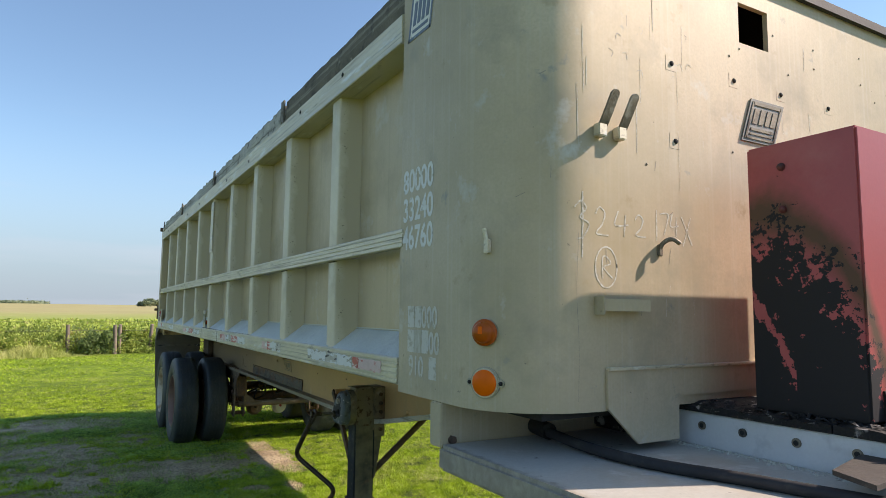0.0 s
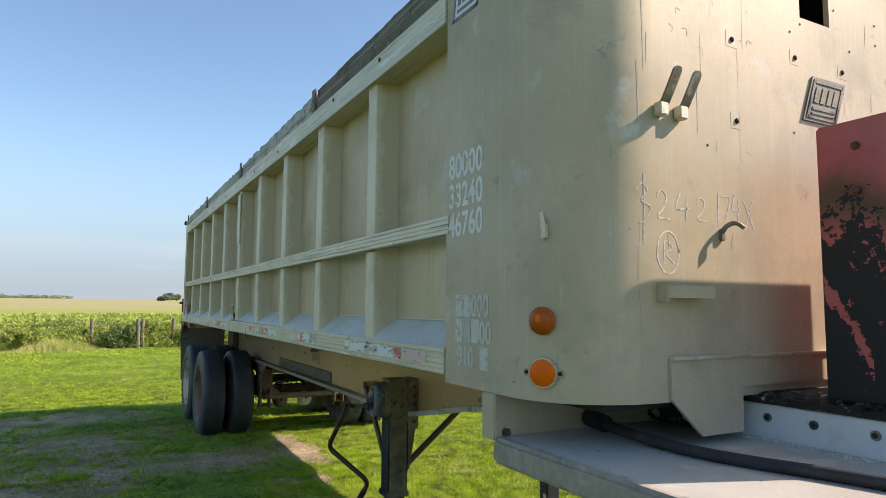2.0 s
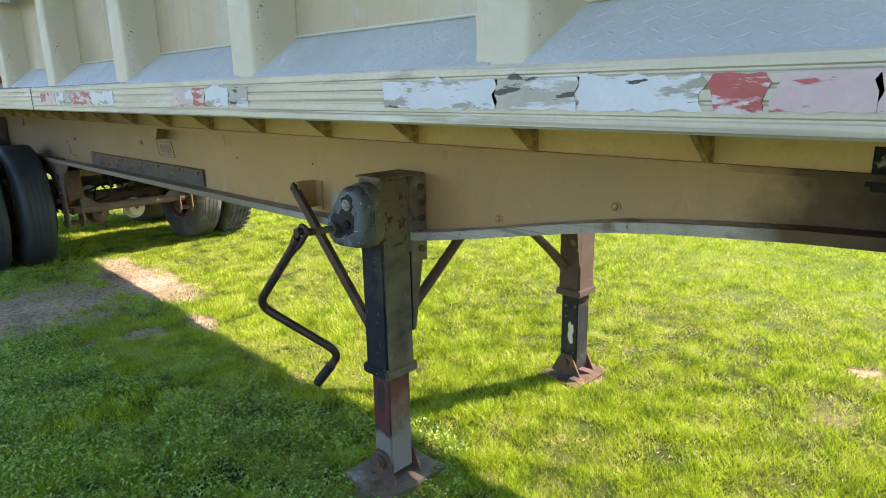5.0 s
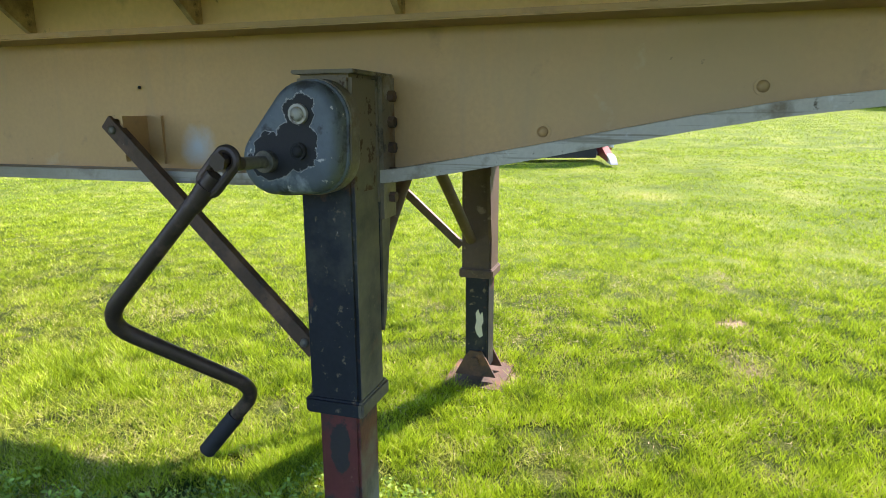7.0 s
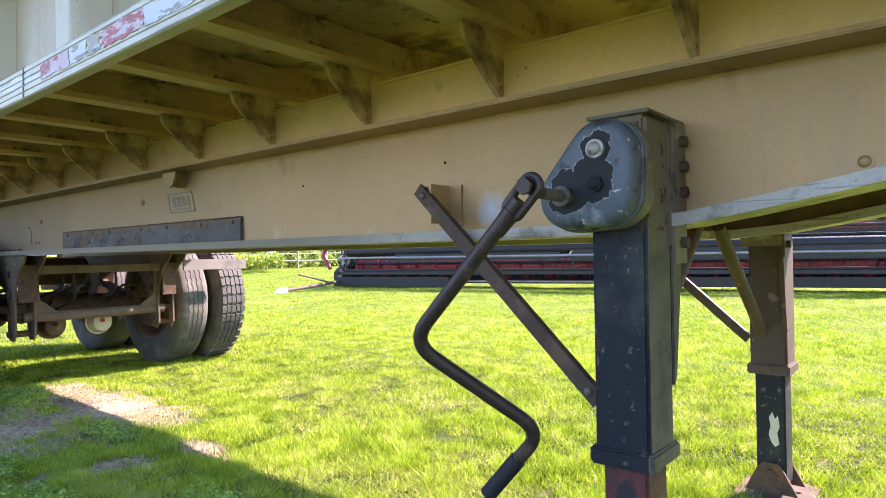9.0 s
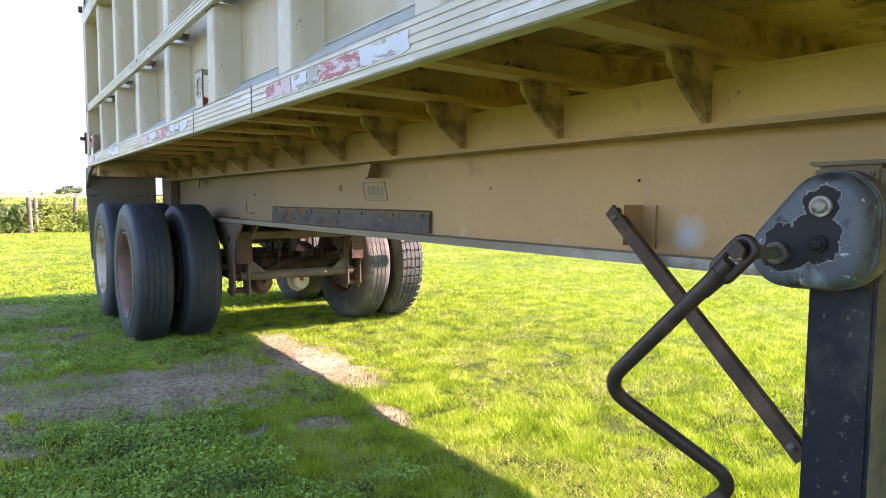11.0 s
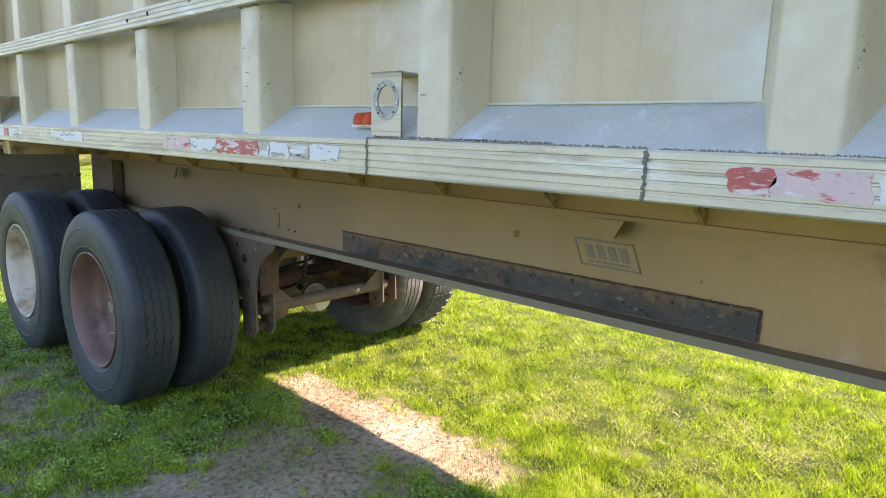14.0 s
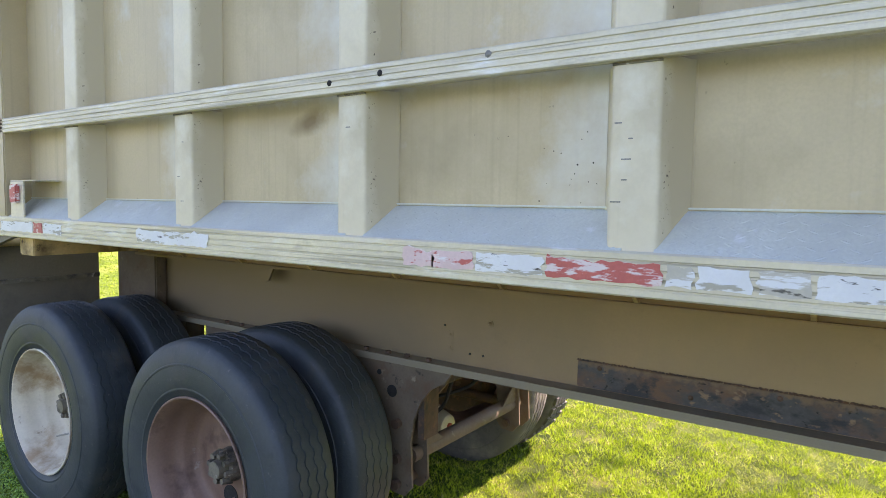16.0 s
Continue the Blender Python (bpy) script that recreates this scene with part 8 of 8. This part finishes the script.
# shrubs among the weeds, each of several uneven lobes, and a mound of tall dry grass
for sx, sd, sw, sh_, mt in ((0.62, 0.9, 0.75, 0.80, LEAF), (-0.05, 1.6, 0.55, 0.8, WEED), (-1.25, 2.6, 0.6, 0.75, LEAF), (-2.35, 0.5, 0.42, 0.8, WEED), (1.75, 1.5, 0.5, 0.95, WEED), (2.3, 1.9, 0.45, 0.9, WEED), (-5.2, 0.6, 1.0, 1.1, LEAF), (-3.6, 1.2, 0.7, 0.9, WEED), (-8.0, 0.8, 1.0, 1.0, LEAF)):
    sy = float(lawn_edge(sx)) + sd
    C = []
    for k in range(9):
        lx, ly, lz, lr = sx + rs2.normal(0, 0.45) * sw, sy + rs2.normal(0, 0.35) * sw, sh_ * rs2.uniform(0.15, 0.85), rs2.uniform(0.22, 0.45) * sw
        q = rs2.randn(330, 3)
        q /= np.linalg.norm(q, axis=1, keepdims=True)
        q *= (rs2.rand(len(q)) ** 0.4)[:, None] * lr * rs2.uniform(0.7, 1.3, (1, 3))
        C.append(q + np.array([lx, ly, lz]))
    stems = rs2.rand(260, 3) * np.array([2.0, 1.2, 1]) - np.array([1.0, 0.6, 0])
    C.append(stems * np.array([sw, sw, sh_ * 1.25]) + np.array([sx, sy, 0]))
    c = np.concatenate(C)
    c[:, 2] = np.maximum(c[:, 2], 0.03) + ground_z(c[:, 0], c[:, 1])
    V, T = leaves(c, 0.05, rs2, 1.0)
    tagged(raw_mesh("shrub", V, T, mt, ""), "dark green shrub among tall weeds" if mt is LEAF else "pale green leafy bush among tall weeds", "shrub", "shrubs at the field edge")
k = 9000
px, py = -1.2 + rs2.normal(0, 0.65, k), float(lawn_edge(-1.2)) + 0.5 + rs2.normal(0, 0.4, k)
DRYG = leafy("tall_dry_grass", (0.40, 0.46, 0.11), (0.66, 0.64, 0.26), 0.35, (0.70, 0.60, 0.32), scale=0.8)
blades("tall_grass", px, py, (0.12 + 0.30 * rs2.rand(k)) * np.exp(-((px + 1.2) / 1.1) ** 2), 0.010 + 0.01 * rs2.rand(k), DRYG, rs2, 0.8, "mound of tall yellowing grass at the lawn's edge", fine=True)
# crop canopy: rough sheet with leaves on its near part
k = 46000
cy = 28.5 + rs2.rand(k) ** 1.3 * 14
cx = -0.35 * cy + rs2.rand(k) * (1.0 * cy)
cz = ground_z(cx, cy) + 0.30 + 0.40 * rs2.rand(k) + 0.2 * fbm(cx, cy, 0.1, 3)
V, T = leaves(np.stack([cx, cy, cz], 1), 0.11, rs2, 1.8)
tagged(raw_mesh("crop_rows", V, T, CORN), "yellow-green ripening crop in a wide field", "crop")
xs_, ys_ = np.linspace(-900, 1000, 90), np.concatenate([np.linspace(38, 120, 40), np.linspace(130, 1500, 40)])
QX, QY = np.meshgrid(xs_, ys_)
QX = QX * np.clip(QY / 900, 0.05, 1)
QZ = ground_z(QX, QY) + 0.40 + 0.3 * fbm(QX, QY, 0.15, 3)
idx = np.arange(QX.size).reshape(QX.shape)
a, b, c, d = idx[:-1, :-1].ravel(), idx[:-1, 1:].ravel(), idx[1:, 1:].ravel(), idx[1:, :-1].ravel()
CANOPY = mat("crop_canopy", (0.36, 0.315, 0.13), 0.9, 0.0, 0.14, 0.02, 0.6, 0.5, spots=[((0.31, 0.32, 0.11), 0.012, 0.52, 0.70, None)], bump_dist=0.3)
overlay(CANOPY, field_of(CANOPY, ("ADD", "y", ("MULTIPLY", ("SUBTRACT", ("noise", 0.05), 0.5), 60.0))), 105, 60, (0.25, 0.30, 0.055))
canopy = raw_mesh("crop_canopy", np.stack([QX.ravel(), QY.ravel(), QZ.ravel()], 1), np.concatenate([np.stack([a, b, c], 1), np.stack([a, c, d], 1)]), CANOPY)
tagged(canopy, "ripening crop field reaching the horizon", "crop")


# ---- trees ----
def tree(name, at, height, width, n_leaf, leaf, seed, label, far=False):
    r = np.random.RandomState(seed)
    x, y = at
    z0 = float(ground_z(x, y))
    t = thing(name, (x, y, z0), label, "tree", "trees behind the lawn")
    bm = bmesh.new()
    th = height * 0.55
    tube(bm, [(x, y, z0 - 0.2), (x + r.uniform(-.2, .2), y + r.uniform(-.2, .2), z0 + th * 0.5), (x + r.uniform(-.4, .4), y + r.uniform(-.4, .4), z0 + th)], lambda q: 0.24 * (1 - 0.75 * q) * height / 8, 8, 0.4, 3)
    ends = []
    for _ in range(9):
        a = r.uniform(0, 6.28)
        zb = z0 + height * r.uniform(0.18, 0.5)
        e = (x + math.cos(a) * width * r.uniform(0.25, 0.48), y + math.sin(a) * width * r.uniform(0.25, 0.48), zb + height * r.uniform(0.12, 0.35))
        tube(bm, [(x, y, zb), ((x + e[0]) / 2, (y + e[1]) / 2, (zb + e[2]) / 2 + 0.2), e], lambda q: 0.07 * (1 - 0.8 * q) * height / 8, 6, 0.3, 2)
        ends.append(e)
    part("trunk", bm, BARK, t)
    C = []
    lobes = [(*e, r.uniform(0.16, 0.26) * width) for e in ends] + [(x + r.normal(0, 0.2) * width, y + r.normal(0, 0.2) * width, z0 + height * r.uniform(0.35, 0.92), r.uniform(0.14, 0.26) * width) for _ in range(12)]
    for lx, ly, lz, lr in lobes:
        q = r.randn(n_leaf // len(lobes), 3)
        q /= np.linalg.norm(q, axis=1, keepdims=True)
        q *= (r.rand(len(q)) ** 0.45)[:, None] * lr * np.array([1, 1, 0.8])
        C.append(q + np.array([lx, ly, lz]))
    V, T = leaves(np.concatenate(C), leaf, r, 1.0)
    cr = raw_mesh("crown", V, T, FARLEAF if far else LEAF, "")
    cr.parent = t
    cr.matrix_parent_inverse = WORLD[t].inverted()
    return t


tr_ = random.Random(4)
for k in range(17):
    a = radians(80 + 2.3 * k + tr_.uniform(-0.6, 0.6))
    dd = 62 + tr_.uniform(-5, 9)
    hgt = tr_.uniform(5.6, 9.5) if k not in (4, 5) else 3.0
    tree("tree", (0.5 + dd * math.sin(a), 3.7 + dd * math.cos(a)), hgt, hgt * tr_.uniform(0.68, 0.95), 6000, 0.20, 100 + k, "leafy green tree in a shelter belt")
rsb = np.random.RandomState(8)
C = []
for k in range(230):
    a, dd = radians(rsb.uniform(78, 122)), rsb.uniform(58, 66)
    x, y, h = 0.5 + dd * math.sin(a), 3.7 + dd * math.cos(a), rsb.uniform(1.4, 4.6) * (0.45 if 1.545 < a < 1.61 else 1.0)
    q = rsb.randn(240, 3) * np.array([0.9, 0.9, 0.35 * h])
    q[:, 2] = np.abs(q[:, 2])
    C.append(q + np.array([x, y, float(ground_z(x, y))]))
V, T = leaves(np.concatenate(C), 0.17, rsb, 1.0)
tagged(raw_mesh("undergrowth", V, T, LEAF), "dense green undergrowth below the trees", "bushes")
# far farmstead grove and woods on the horizon
for k, (x, y, hgt) in enumerate(((35, 420, 4.2), (38, 425, 5.2), (42, 430, 4.6), (33, 428, 3.4))):
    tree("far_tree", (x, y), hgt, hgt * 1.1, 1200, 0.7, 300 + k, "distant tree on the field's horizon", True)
C = []
for k in range(160):
    x, y = rsb.uniform(-330, -62), 1500 + rsb.uniform(-60, 60)
    C.append(rsb.randn(40, 3) * np.array([5, 5, 1.6]) + np.array([x, y, float(ground_z(x, y)) + 1.5 + rsb.uniform(0, 2.0)]))
V, T = leaves(np.concatenate(C), 2.2, rsb, 1.0)
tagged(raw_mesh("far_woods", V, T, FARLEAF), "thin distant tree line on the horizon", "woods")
